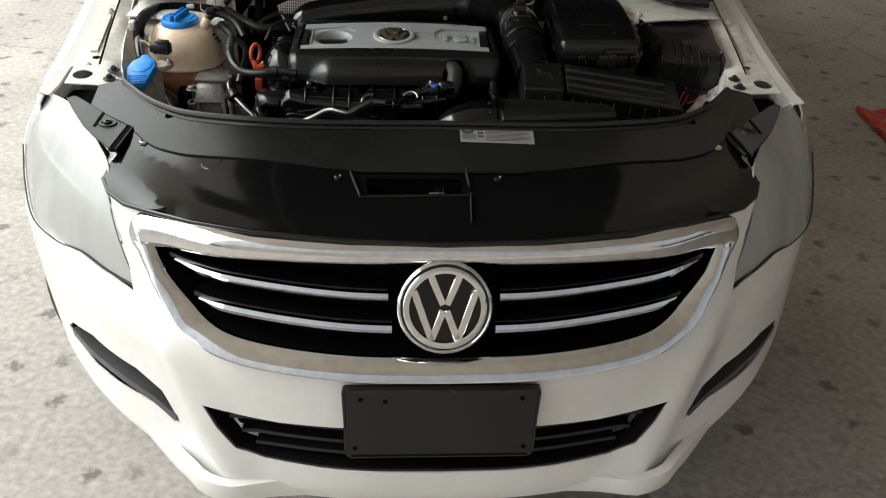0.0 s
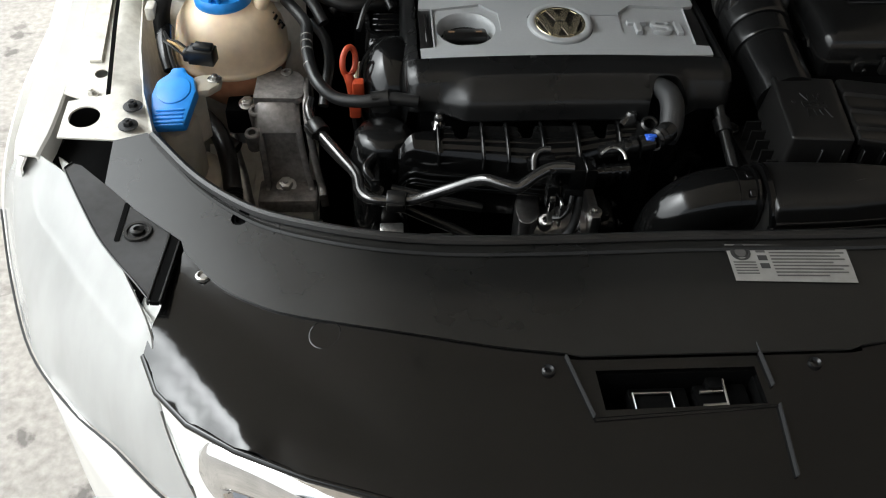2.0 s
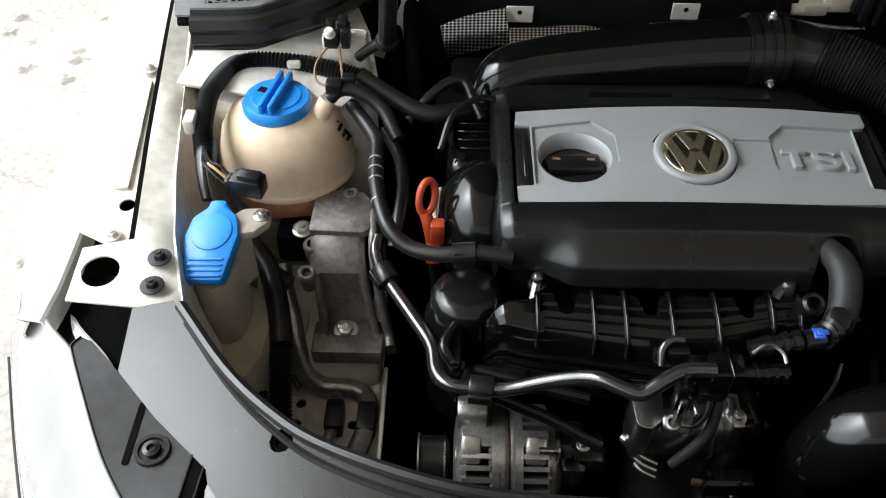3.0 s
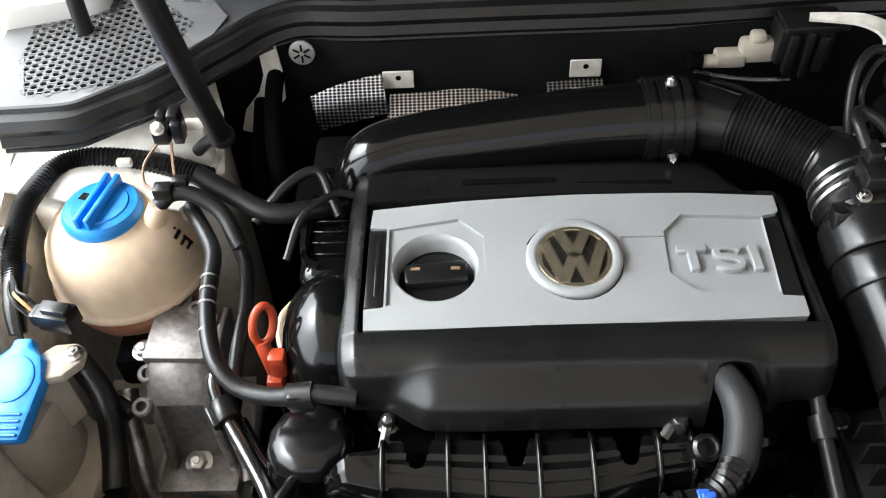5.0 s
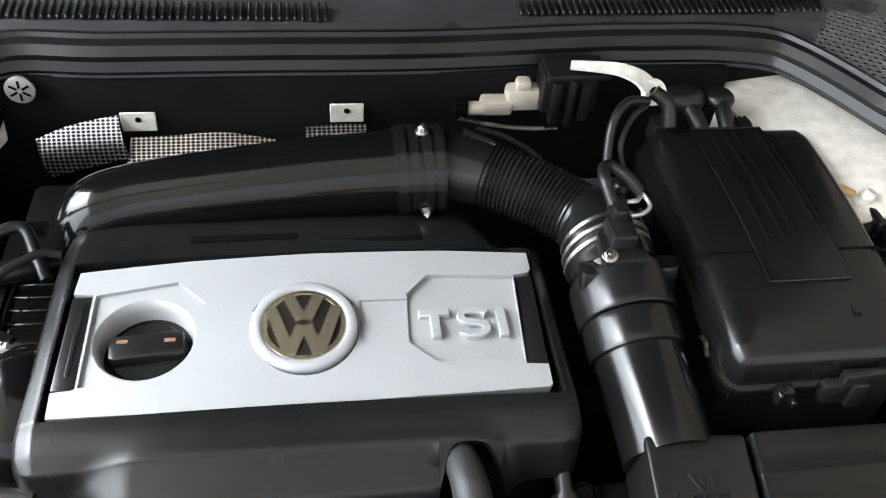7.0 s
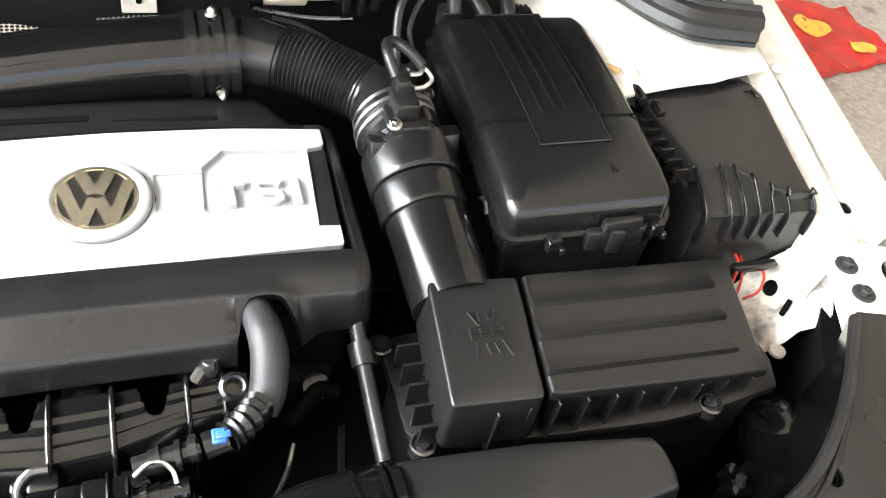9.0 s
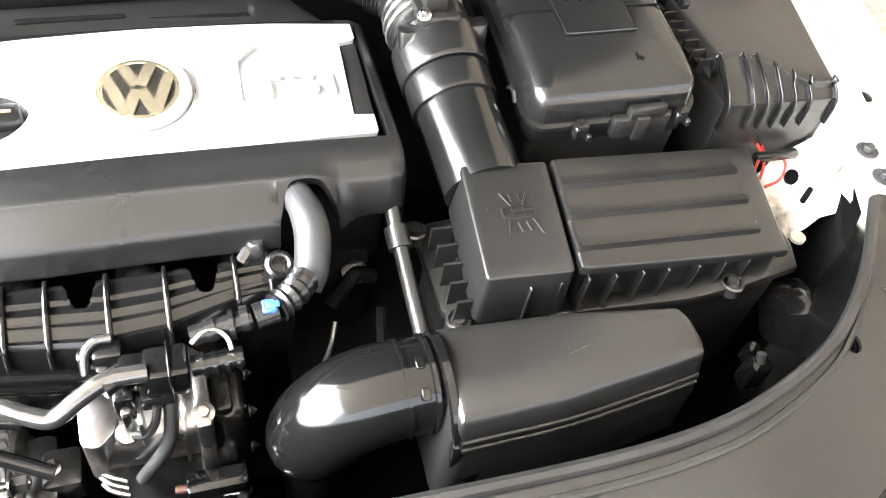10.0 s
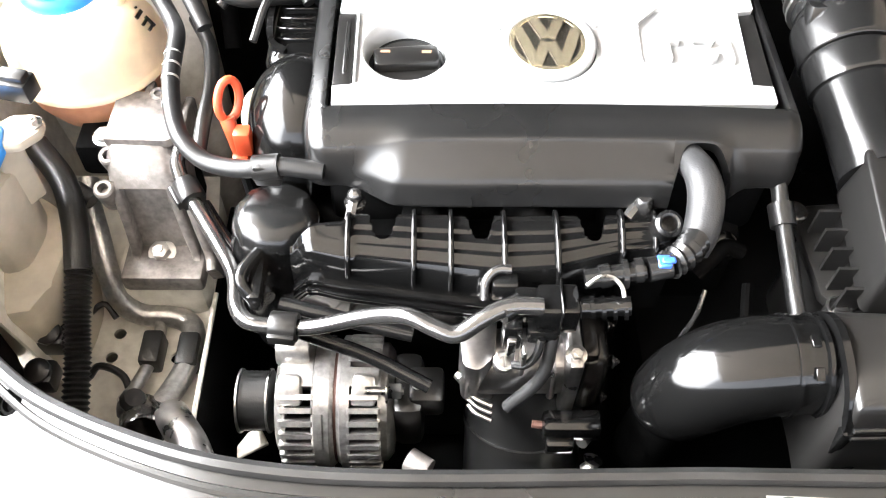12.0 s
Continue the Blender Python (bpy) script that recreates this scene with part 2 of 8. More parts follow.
def roof_material():
    """Pale translucent sheeting that lets part of the daylight through."""
    m = material("translucent_roof_sheet", (0.62, 0.57, 0.51), 0.5, wear=(0.5, 0.12), mottle=(6, 0.05))
    n, l = m.node_tree.nodes, m.node_tree.links
    glow, mix = n.new("ShaderNodeBsdfTranslucent"), n.new("ShaderNodeMixShader")
    glow.inputs["Color"].default_value = (0.60, 0.56, 0.50, 1)
    mix.inputs["Fac"].default_value = 0.29
    l.new(n["Principled BSDF"].outputs["BSDF"], mix.inputs[1])
    l.new(glow.outputs["BSDF"], mix.inputs[2])
    l.new(mix.outputs["Shader"], n["Material Output"].inputs["Surface"])
    return m


ROOF = roof_material()
PLASTER = material("beige_plaster", (0.52, 0.46, 0.40), 0.8, wear=(0.7, 0.15), mottle=(12, 0.08), fine=(60, 0.3))


# ---- mesh tools: each gives (vertices, faces) in metres ----
def move(geo, m):
    return [m @ Vector(v) for v in geo[0]], geo[1]


def join(*geos):
    vs, fs = [], []
    for v, f in geos:
        k = len(vs)
        vs += [Vector(p) for p in v]
        fs += [tuple(i + k for i in face) for face in f]
    return vs, fs


def flip(geo):
    return geo[0], [tuple(reversed(f)) for f in geo[1]]


def mirror(geo):
    return [Vector((-v[0], v[1], v[2])) for v in geo[0]], [tuple(reversed(f)) for f in geo[1]]


def from_bm(bm):
    bm.verts.index_update()
    out = [v.co.copy() for v in bm.verts], [tuple(v.index for v in f.verts) for f in bm.faces]
    bm.free()
    return out


def prism(outline, z0, z1, r=0.0, seg=2, taper=0.0):
    """An upright block over an outline, its edges rounded by r. taper: how far the top draws in towards the middle, as a share."""
    bm = bmesh.new()
    cx = sum(p[0] for p in outline) / len(outline)
    cy = sum(p[1] for p in outline) / len(outline)
    low = [bm.verts.new((x, y, z0)) for x, y in outline]
    top = [bm.verts.new((x + (cx - x) * taper, y + (cy - y) * taper, z1)) for x, y in outline]
    k = len(low)
    bm.faces.new(top)
    bm.faces.new(list(reversed(low)))
    for i in range(k):
        bm.faces.new((low[i], low[(i + 1) % k], top[(i + 1) % k], top[i]))
    bmesh.ops.recalc_face_normals(bm, faces=bm.faces)
    if r:
        bmesh.ops.bevel(bm, geom=list(bm.edges), offset=r, segments=seg, affect="EDGES", profile=0.5, clamp_overlap=True)
    return from_bm(bm)


def box(x0, x1, y0, y1, z0, z1, r=0.0, seg=2, taper=0.0):
    return prism([(x0, y0), (x1, y0), (x1, y1), (x0, y1)], z0, z1, r, seg, taper)


def spline(points, steps=6, closed=False):
    """A smooth line through the points."""
    p = [Vector(a) for a in points]
    k = len(p)
    if k < 3 and not closed:
        return p
    out = []
    for i in range(k if closed else k - 1):
        a, b = p[i], p[(i + 1) % k]
        q = p[(i - 1) % k] if closed or i else a * 2 - b
        c = p[(i + 2) % k] if closed or i + 2 < k else b * 2 - a
        for j in range(steps):
            t = j / steps
            out.append(0.5 * (2 * a + (b - q) * t + (2 * q - 5 * a + 4 * b - c) * t * t + (3 * a - q - 3 * b + c) * t ** 3))
    if not closed:
        out.append(p[-1])
    return out


def sweep(path, section, up=None, closed=False, caps=True):
    """Draws a 2D section (side, up) along a path. up: one vector, or one for each point; section may be a function of the share along the path."""
    k = len(path)
    vs, fs, last = [], [], None
    n = len(section(0.0)) if callable(section) else len(section)
    for i, p in enumerate(path):
        a = path[(i - 1) % k] if closed or i else p
        b = path[(i + 1) % k] if closed or i < k - 1 else p
        d = (Vector(b) - Vector(a)).normalized()
        if up is None:
            u = last if last is not None else (Vector((0, 0, 1)) if abs(d.z) < 0.9 else Vector((0, 1, 0)))
        else:
            u = Vector(up[i]) if isinstance(up, list) else Vector(up)
        u = (u - d * u.dot(d)).normalized()
        last = u
        s = d.cross(u)
        for x, y in (section(i / max(1, k - 1)) if callable(section) else section):
            vs.append(Vector(p) + s * x + u * y)
    rows = k if closed else k - 1
    for i in range(rows):
        for j in range(n):
            a, b = i * n + j, i * n + (j + 1) % n
            c, d = ((i + 1) % k) * n + (j + 1) % n, ((i + 1) % k) * n + j
            fs.append((a, b, c, d))
    if caps and not closed:
        fs.append(tuple(reversed(range(n))))
        fs.append(tuple(range((k - 1) * n, k * n)))
    return vs, fs


def circle(r, seg=14, ry=None, phase=0.0):
    return [(r * math.cos(2 * math.pi * i / seg + phase), (ry or r) * math.sin(2 * math.pi * i / seg + phase)) for i in range(seg)]


def hose(points, r, seg=14, steps=6, up=None):
    """A round tube along a smooth line; r may be a function of the share along it."""
    path = spline(points, steps)
    return sweep(path, (lambda t: circle(r(t), seg)) if callable(r) else circle(r, seg), up)


def bellows(points, r, rings, seg=20, depth=0.0025):
    """A corrugated tube."""
    path = spline(points, 8)
    k = rings * 4
    ts = [i / k for i in range(k + 1)]
    line = []
    for t in ts:
        f = t * (len(path) - 1)
        i = min(int(f), len(path) - 2)
        line.append(path[i].lerp(path[i + 1], f - i))
    return sweep(line, lambda t: circle(r + depth * math.cos(2 * math.pi * t * rings), seg))


def lathe(profile, seg=24, axis=None):
    """Turns (radius, height) pairs about z. axis: a matrix that sets it in place."""
    vs, fs = [], []
    n = len(profile)
    for i in range(seg):
        a = 2 * math.pi * i / seg
        vs += [Vector((r * math.cos(a), r * math.sin(a), z)) for r, z in profile]
    for i in range(seg):
        for j in range(n - 1):
            a, b = i * n + j, ((i + 1) % seg) * n + j
            fs.append((a, b, b + 1, a + 1))
    fs.append(tuple(i * n for i in reversed(range(seg))))
    fs.append(tuple(i * n + n - 1 for i in range(seg)))
    return move((vs, fs), axis) if axis else (vs, fs)


def at(x, y, z, rx=0, ry=0, rz=0):
    return pose(x, y, z, rx, ry, rz)


def toward(p, d, spin=0):
    """A frame at p whose z axis points along d."""
    return Matrix.Translation(p) @ Vector(d).to_track_quat("Z", "Y").to_matrix().to_4x4() @ pose(0, 0, 0, 0, 0, spin)


def inside(x, y, poly):
    hit, k = False, len(poly)
    for i in range(k):
        (ax, ay), (bx, by) = poly[i], poly[(i + 1) % k]
        if (ay > y) != (by > y) and x < (bx - ax) * (y - ay) / (by - ay) + ax:
            hit = not hit
    return hit


def dense(poly, step):
    out = []
    for i in range(len(poly)):
        a, b = Vector(poly[i]), Vector(poly[(i + 1) % len(poly)])
        k = max(1, int((b - a).length / step))
        out += [tuple(a.lerp(b, j / k)) for j in range(k)]
    return out


def rounded(poly, r, seg=4):
    """The polygon with its corners rounded by r."""
    out, k = [], len(poly)
    for i in range(k):
        p, a, b = Vector(poly[i]), Vector(poly[i - 1]), Vector(poly[(i + 1) % k])
        u, w = a - p, b - p
        s = min(r, u.length * 0.45, w.length * 0.45)
        u, w = p + u.normalized() * s, p + w.normalized() * s
        for j in range(seg + 1):
            t = j / seg
            out.append(tuple(u.lerp(p, t).lerp(p.lerp(w, t), t)))
    return out


def lidded(outline, rings, top, step=0.012):
    """A cover: rings (outward, down) round the outline, then a closed top over it that follows top(x, y)."""
    pts = [Vector(p) for p in dense(outline, step)]
    k = len(pts)
    c = sum(pts, Vector((0, 0))) / k
    area = sum(pts[i].x * pts[(i + 1) % k].y - pts[(i + 1) % k].x * pts[i].y for i in range(k))
    norm = []
    for i in range(k):
        d = pts[(i + 1) % k] - pts[i - 1]
        norm.append(Vector((d.y, -d.x)).normalized() * (1 if area > 0 else -1))
    vs, fs, loops = [], [], []
    inner = [pts[i] + norm[i] * rings[0][0] for i in range(k)]
    for share in (0.12, 0.35, 0.6, 0.82):
        loops.append([(c.lerp(q, share), 0.0) for q in inner])
    for out, dz in rings:
        loops.append([(pts[i] + norm[i] * out, dz) for i in range(k)])
    for loop in loops:
        vs += [Vector((q.x, q.y, top(q.x, q.y) + dz)) for q, dz in loop]
    for r in range(len(loops) - 1):
        for i in range(k):
            j = (i + 1) % k
            q = (r * k + i, (r + 1) * k + i, (r + 1) * k + j, r * k + j)
            fs.append(q if area > 0 else tuple(reversed(q)))
    fs.append(tuple(range(k)) if area > 0 else tuple(reversed(range(k))))
    return vs, fs


def panel(outline, fn, holes=(), step=0.02, thick=0.003, edge=None):
    """A sheet over a flat outline with holes, bent by fn(u, v) and given thickness away from its face."""
    from mathutils.geometry import delaunay_2d_cdt
    loops = [dense(list(outline), edge or step)] + [dense(list(h), edge or step) for h in holes]
    pts, edges = [], []
    for loop in loops:
        k = len(pts)
        pts += [Vector(p) for p in loop]
        edges += [(k + i, k + (i + 1) % len(loop)) for i in range(len(loop))]
    us, vs_ = [p[0] for p in outline], [p[1] for p in outline]
    u = min(us) + step / 2
    row = 0
    while u < max(us):
        v = min(vs_) + step * (0.5 if row % 2 else 0.25)
        while v < max(vs_):
            if inside(u, v, outline) and not any(inside(u, v, h) for h in holes):
                if min((Vector((u, v)) - q).length for loop in (pts[:len(loops[0])],) for q in loop) > step * 0.4:
                    pts.append(Vector((u, v)))
            v += step
        u += step
        row += 1
    got = delaunay_2d_cdt(pts, edges, [], 0, 1e-6)
    flat, tris = got[0], got[2]
    keep = []
    for f in tris:
        cx, cy = sum(flat[i][0] for i in f) / len(f), sum(flat[i][1] for i in f) / len(f)
        if inside(cx, cy, outline) and not any(inside(cx, cy, h) for h in holes):
            keep.append(tuple(f))
    bm = bmesh.new()
    vv = [bm.verts.new(fn(p[0], p[1])) for p in flat]
    for f in keep:
        bm.faces.new([vv[i] for i in f])
    for v in [v for v in bm.verts if not v.link_faces]:
        bm.verts.remove(v)
    bm.normal_update()
    top = list(bm.verts)
    nor = {v: v.normal.copy() for v in top}
    faces = list(bm.faces)
    rim = [e for e in bm.edges if len(e.link_faces) == 1]
    low = {v: bm.verts.new(v.co - nor[v] * thick) for v in top}
    for f in faces:
        bm.faces.new([low[v] for v in reversed(f.verts)])
    for e in rim:
        f = e.link_faces[0]
        lv = list(f.verts)
        a, b = e.verts
        if lv[(lv.index(a) + 1) % len(lv)] is not b:
            a, b = b, a
        bm.faces.new((b, a, low[a], low[b]))
    return from_bm(bm)


def ball(r, seg=16, rings=10, scale=(1, 1, 1), m=None):
    prof = [(max(1e-4, r * math.sin(math.pi * i / rings)), -r * math.cos(math.pi * i / rings)) for i in range(rings + 1)]
    g = [Vector((v[0] * scale[0], v[1] * scale[1], v[2] * scale[2])) for v in lathe(prof, seg)[0]], lathe(prof, seg)[1]
    return move(g, m) if m else g


def bolt(p, d=(0, 0, 1), r=0.007, h=0.006, washer=1.6):
    """A hexagon head on its washer."""
    m = toward(p, d)
    return join(move(lathe([(r * washer, 0), (r * washer, 0.0015), (r * washer * 0.9, 0.002)], 16), m),
                move(lathe([(r, 0.002), (r, h), (r * 0.85, h + 0.001)], 6), m),
                move(lathe([(r * 0.45, h), (r * 0.42, h + 0.003), (0.001, h + 0.003)], 10), m))


# ---- objects ----
def origin(ob):
    p = Vector((0, 0, 0))
    while ob is not None:
        p += ob.location
        ob = ob.parent
    return p


def thing(name, base, label, category, group=""):
    ob = new(name)
    ob.location = base
    ob.empty_display_size = 0.05
    return tagged(ob, label, category, group)


def build(name, geo, mat, o, sharp):
    me = bpy.data.meshes.new(name)
    me.from_pydata([tuple(Vector(v) - o) for v in geo[0]], [], geo[1])
    me.validate()
    me.materials.append(mat)
    me.polygons.foreach_set("use_smooth", [True] * len(me.polygons))
    me.set_sharp_from_angle(angle=radians(sharp))
    return me


def part(name, geo, mat, parent, label="", sharp=38):
    ob = new(name, build(name, geo, mat, origin(parent), sharp))
    ob.parent = parent
    return tagged(ob, label)


def single(name, geo, mat, base, label, category, group="", kind="", sharp=38):
    ob = new(name, build(name, geo, mat, Vector(base), sharp))
    ob.location = base
    return tagged(ob, label, category, group, kind)


# ---- the setting: an open shed with a concrete floor ----
single("ground", panel([(-40, -40), (40, -40), (40, 40), (-40, 40)], lambda u, v: (u, v, 0.0), step=4.0, thick=0.2), CONCRETE,
       (0, 0, 0), "worn grey-brown concrete floor with dark scuff marks and cracks", "floor", kind="structure")
single("ceiling", panel([(-2.1, -2.0), (9.0, -2.0), (9.0, 9.0), (-2.1, 9.0)], lambda u, v: (u, v, 3.25 + 0.03 * math.sin(v * 8)), (), 0.4, 0.004), ROOF, (0, 0, 3.2), "pale translucent sheet shed roof", "ceiling", kind="structure")
single("wall_north", box(-1.75, 9.0, 8.8, 9.0, 0.0, 3.2), PLASTER, (0, 8.9, 0), "plain beige plastered wall", "wall", kind="structure")
single("wall_east", box(8.8, 9.0, -1.0, 8.8, 0.0, 3.2), PLASTER, (8.9, 3, 0), "plain beige plastered wall", "wall", kind="structure")

single("wall_south", box(-7.0, 9.0, -6.7, -6.5, 0.0, 3.0), PLASTER, (0, -6.6, 0), "plain beige plastered wall", "wall", kind="structure")

# ---- the car ----
car = thing("car", (0, 1.4, 0), "white saloon car with its bonnet raised and engine bay open", "car")

PLAN = [(0, 0), (0.15, 0.004), (0.3, 0.03), (0.39, 0.06), (0.5, 0.13), (0.6, 0.21), (0.7, 0.325), (0.78, 0.45), (0.85, 0.59),
        (0.895, 0.74), (0.92, 0.93), (0.925, 1.15)]
NOSE_Z = [0.26, 0.30, 0.34, 0.42, 0.58, 0.63, 0.70, 0.79, 0.83]
NOSE_Y = [0.83, 0.775, 0.757, 0.765, 0.774, 0.790, 0.82, 0.848, 0.90]
plan_line = spline([(x, y, 0) for x, y in PLAN], 8)
ARC = [0.0]
for i in range(1, len(plan_line)):
    ARC.append(ARC[-1] + (plan_line[i] - plan_line[i - 1]).length)
PX, PY = [p.x for p in plan_line], [p.y for p in plan_line]


def arc(x):
    """The length along the nose at which it is x from the middle."""
    return math.copysign(float(np.interp(abs(x), PX, ARC)), x)


def nose(s, z, out=0.0):
    """The skin of the nose at arc length s from the middle and height z; out: metres in front of it."""
    a = abs(s)
    x, y = float(np.interp(a, ARC, PX)), float(np.interp(a, ARC, PY))
    # sharp inner keel from the lamp down to the lower opening
    tx = float(np.interp(a + 0.02, ARC, PX)) - float(np.interp(max(0, a - 0.02), ARC, PX))
    ty = float(np.interp(a + 0.02, ARC, PY)) - float(np.interp(max(0, a - 0.02), ARC, PY))
    k = math.hypot(tx, ty)
    keel_x = float(np.interp(z, [0.30, 0.45, 0.60, 0.66], [0.34, 0.40, 0.455, 0.50]))
    ridge = 0.020 * max(0.0, 1 - abs(x - keel_x) / 0.07) ** 1.2 * float(np.interp(z, [0.28, 0.36, 0.58, 0.68], [0.3, 1, 1, 0.2]))
    o = out + ridge
    return Vector((math.copysign(x + o * ty / k, s), y + float(np.interp(z, NOSE_Z, NOSE_Y)) - o * tx / k, z))


def both(points):
    """A half outline from the middle's top to its bottom, closed on the other side."""
    return [(arc(x), z) for x, z in points] + [(-arc(x), z) for x, z in reversed(points) if x > 0]


GRILLE = [(0, 0.776), (0.15, 0.774), (0.3, 0.767), (0.42, 0.757), (0.472, 0.748), (0.482, 0.738), (0.476, 0.722), (0.455, 0.69), (0.425, 0.652),
          (0.39, 0.625), (0.34, 0.609), (0.26, 0.601), (0.13, 0.598), (0, 0.597)]
INTAKE = [(0, 0.482), (0.16, 0.481), (0.27, 0.478), (0.34, 0.482), (0.392, 0.492), (0.372, 0.45), (0.345, 0.412), (0.30, 0.394), (0.2, 0.388), (0, 0.386)]
FOG = [(0.447, 0.414), (0.48, 0.468), (0.53, 0.488), (0.63, 0.492), (0.69, 0.468), (0.71, 0.44), (0.64, 0.42), (0.55, 0.425), (0.50, 0.428)]
skin_top = [(0, 0.80), (0.3, 0.79), (0.45, 0.778), (0.55, 0.785), (0.53, 0.72), (0.507, 0.648), (0.63, 0.652), (0.70, 0.632), (0.775, 0.622),
            (0.84, 0.64), (0.90, 0.66), (0.925, 0.67)]
skin = [(arc(x), z) for x, z in skin_top] + [(arc(0.92), 0.50), (arc(0.85), 0.47), (arc(0.78), 0.44), (arc(0.72), 0.385), (arc(0.65), 0.36), (arc(0.52), 0.350), (arc(0.40), 0.336), (arc(0.3), 0.334), (0, 0.336)]
skin += [(-s, z) for s, z in reversed(skin) if s > 0]
fog_r, fog_l = [(arc(x), z) for x, z in FOG], [(-arc(x), z) for x, z in FOG]
bumper = part("bumper", flip(panel(skin, nose, [both(GRILLE), both(INTAKE), fog_r, fog_l], 0.015, -0.003, 0.010)), WHITE, car, "pearl white painted bumper")
# the splitter lip under the bumper
lip_path = [nose(s, float(np.interp(abs(s), [0, 0.35, 0.62, 0.9, 1.1], [0.334, 0.330, 0.352, 0.375, 0.425])), -0.008 + 0.040 * max(0.0, 1 - abs(abs(s) - arc(0.395)) / 0.17)) for s in np.linspace(-arc(0.74), arc(0.74), 91)]
part("lip", sweep(lip_path, [(-0.012, -0.015), (0.004, -0.02), (0.008, 0.0), (0.004, 0.018), (-0.012, 0.02)], (0, 0, 1)), WHITE, bumper)

# chrome surround of the grille
loop = spline([(arc(x), z, 0) for x, z in GRILLE] + [(-arc(x), z, 0) for x, z in reversed(GRILLE[1:-1])], 5, True)


def surround(out):
    k = len(loop)
    vs, fs, n = [], [], None
    for i, p in enumerate(loop):
        d = (loop[(i + 1) % k] - loop[(i - 1) % k]).normalized()
        side = Vector((d.y, -d.x, 0))
        if side.dot(p - Vector((0, 0.69, 0))) < 0:
            side = -side
        w = 0.016 - 0.004 * max(0.0, 1 - abs(p.y - 0.69) / 0.04)
        up_ = max(0.0, min(1.0, (p.y - 0.728) / 0.018))
        rise = (0.007 + 0.014 * max(0.0, (abs(p.x) / arc(0.472) - 0.45) / 0.55)) * up_ * up_ * (3 - 2 * up_)
        upright = [(-w, -0.006), (-w, 0.002), (-w * 0.5, 0.010), (0.0, 0.0145), (w * 0.55, 0.013), (w, 0.006), (w, -0.01)]
        leaning = [(-w, -0.012), (-w, -0.006), (-w * 0.3, 0.0040), (w * 0.45, 0.0145), (w * 0.75, 0.0150), (w, 0.0090), (w, -0.01)]
        h = max(0.0, min(1.0, (0.72 - p.y) / 0.09))
        h = h * h * (3 - 2 * h)
        sec = [(a[0] + (b[0] - a[0]) * h, a[1] + (b[1] - a[1]) * h) for a, b in zip(upright, leaning)]
        n = len(sec)
        for a, o in sec:
            q = p + side * (a + (rise if a > 0 else 0.0))
            vs.append(nose(q.x, q.y, o + out + 0.007 * max(0.0, 1 - abs(p.y - 0.69) / 0.055)))
    for i in range(k):
        for j in range(n - 1):
            fs.append((i * n + j, i * n + j + 1, ((i + 1) % k) * n + j + 1, ((i + 1) % k) * n + j))
    return vs, fs


grille = part("grille", surround(0.0), CHROME, car, "chrome grille surround with four slats", 50)
vs, fs = [], []
for i, p in enumerate(loop):
    d = (loop[(i + 1) % len(loop)] - loop[i - 1]).normalized()
    inw = Vector((-d.y, d.x, 0)) if Vector((-d.y, d.x, 0)).dot(Vector((0, 0.69, 0)) - p) > 0 else Vector((d.y, -d.x, 0))
    q = p + inw * 0.0115
    vs += [nose(q.x, q.y, -0.004), nose(q.x, q.y, -0.072)]
    fs.append((i * 2, i * 2 + 1, (i + 1) % len(loop) * 2 + 1, (i + 1) % len(loop) * 2))
part("grille_wall", (vs, fs), DARK, grille, "matt black inner wall of the grille")
back = [(s * 0.99, 0.69 + (z - 0.69) * 0.98) for s, z in both(GRILLE)]
part("grille_backing", flip(panel(back, lambda s, z: nose(s, z, -0.07), (), 0.03, -0.004)), DARK, grille, "matt black grille backing")
for z, x0, x1 in ((0.717, 0.088, 0.432), (0.669, 0.082, 0.392)):
    for side in (-1, 1):
        ss = np.linspace(arc(x0), arc(x1), 24)
        line = [nose(side * s, z + 0.012 * (s / ss[-1]) ** 2 - 0.006, 0.0) for s in ss]
        taper = lambda t: max(0.25, min(1.0, (1 - t) * 9))
        slat = part("slat", sweep(line, lambda t: [(a * taper(t), b * taper(t)) for a, b in ((-0.006 * side, -0.006), (0.004 * side, -0.008), (0.007 * side, 0), (0.003 * side, 0.006), (-0.01 * side, 0.007))], (0, 0, 1)), CHROME, grille, "chrome slat")
        line = [p + Vector((0, 0.026, 0.003)) for p in line]
        part("blade", sweep(line, lambda t: [(a, b) for a, b in ((-0.02, -0.003), (0.02, -0.004), (0.02, 0.005), (-0.02, 0.006))], (0, 0, 1)), GLOSS, grille, "black blade behind a slat")

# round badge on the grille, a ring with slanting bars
bm4 = toward((0, 0.803, 0.705), (0, -0.93, 0.36)) @ Matrix.Diagonal((0.93, 0.93, 1, 1))
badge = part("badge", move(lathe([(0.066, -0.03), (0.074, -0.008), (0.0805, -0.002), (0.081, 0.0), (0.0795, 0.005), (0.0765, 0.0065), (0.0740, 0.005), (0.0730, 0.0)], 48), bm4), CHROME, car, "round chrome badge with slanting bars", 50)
part("badge_dish", move(lathe([(0.0745, -0.02), (0.0745, 0.0015), (0.001, 0.0015)], 40), bm4), GLOSS, badge, "black dish")
part("badge_ring", move(lathe([(0.0705, 0.0), (0.0705, 0.007), (0.066, 0.010), (0.060, 0.009), (0.0585, 0.0)], 48), bm4), CHROME, badge, "", 50)


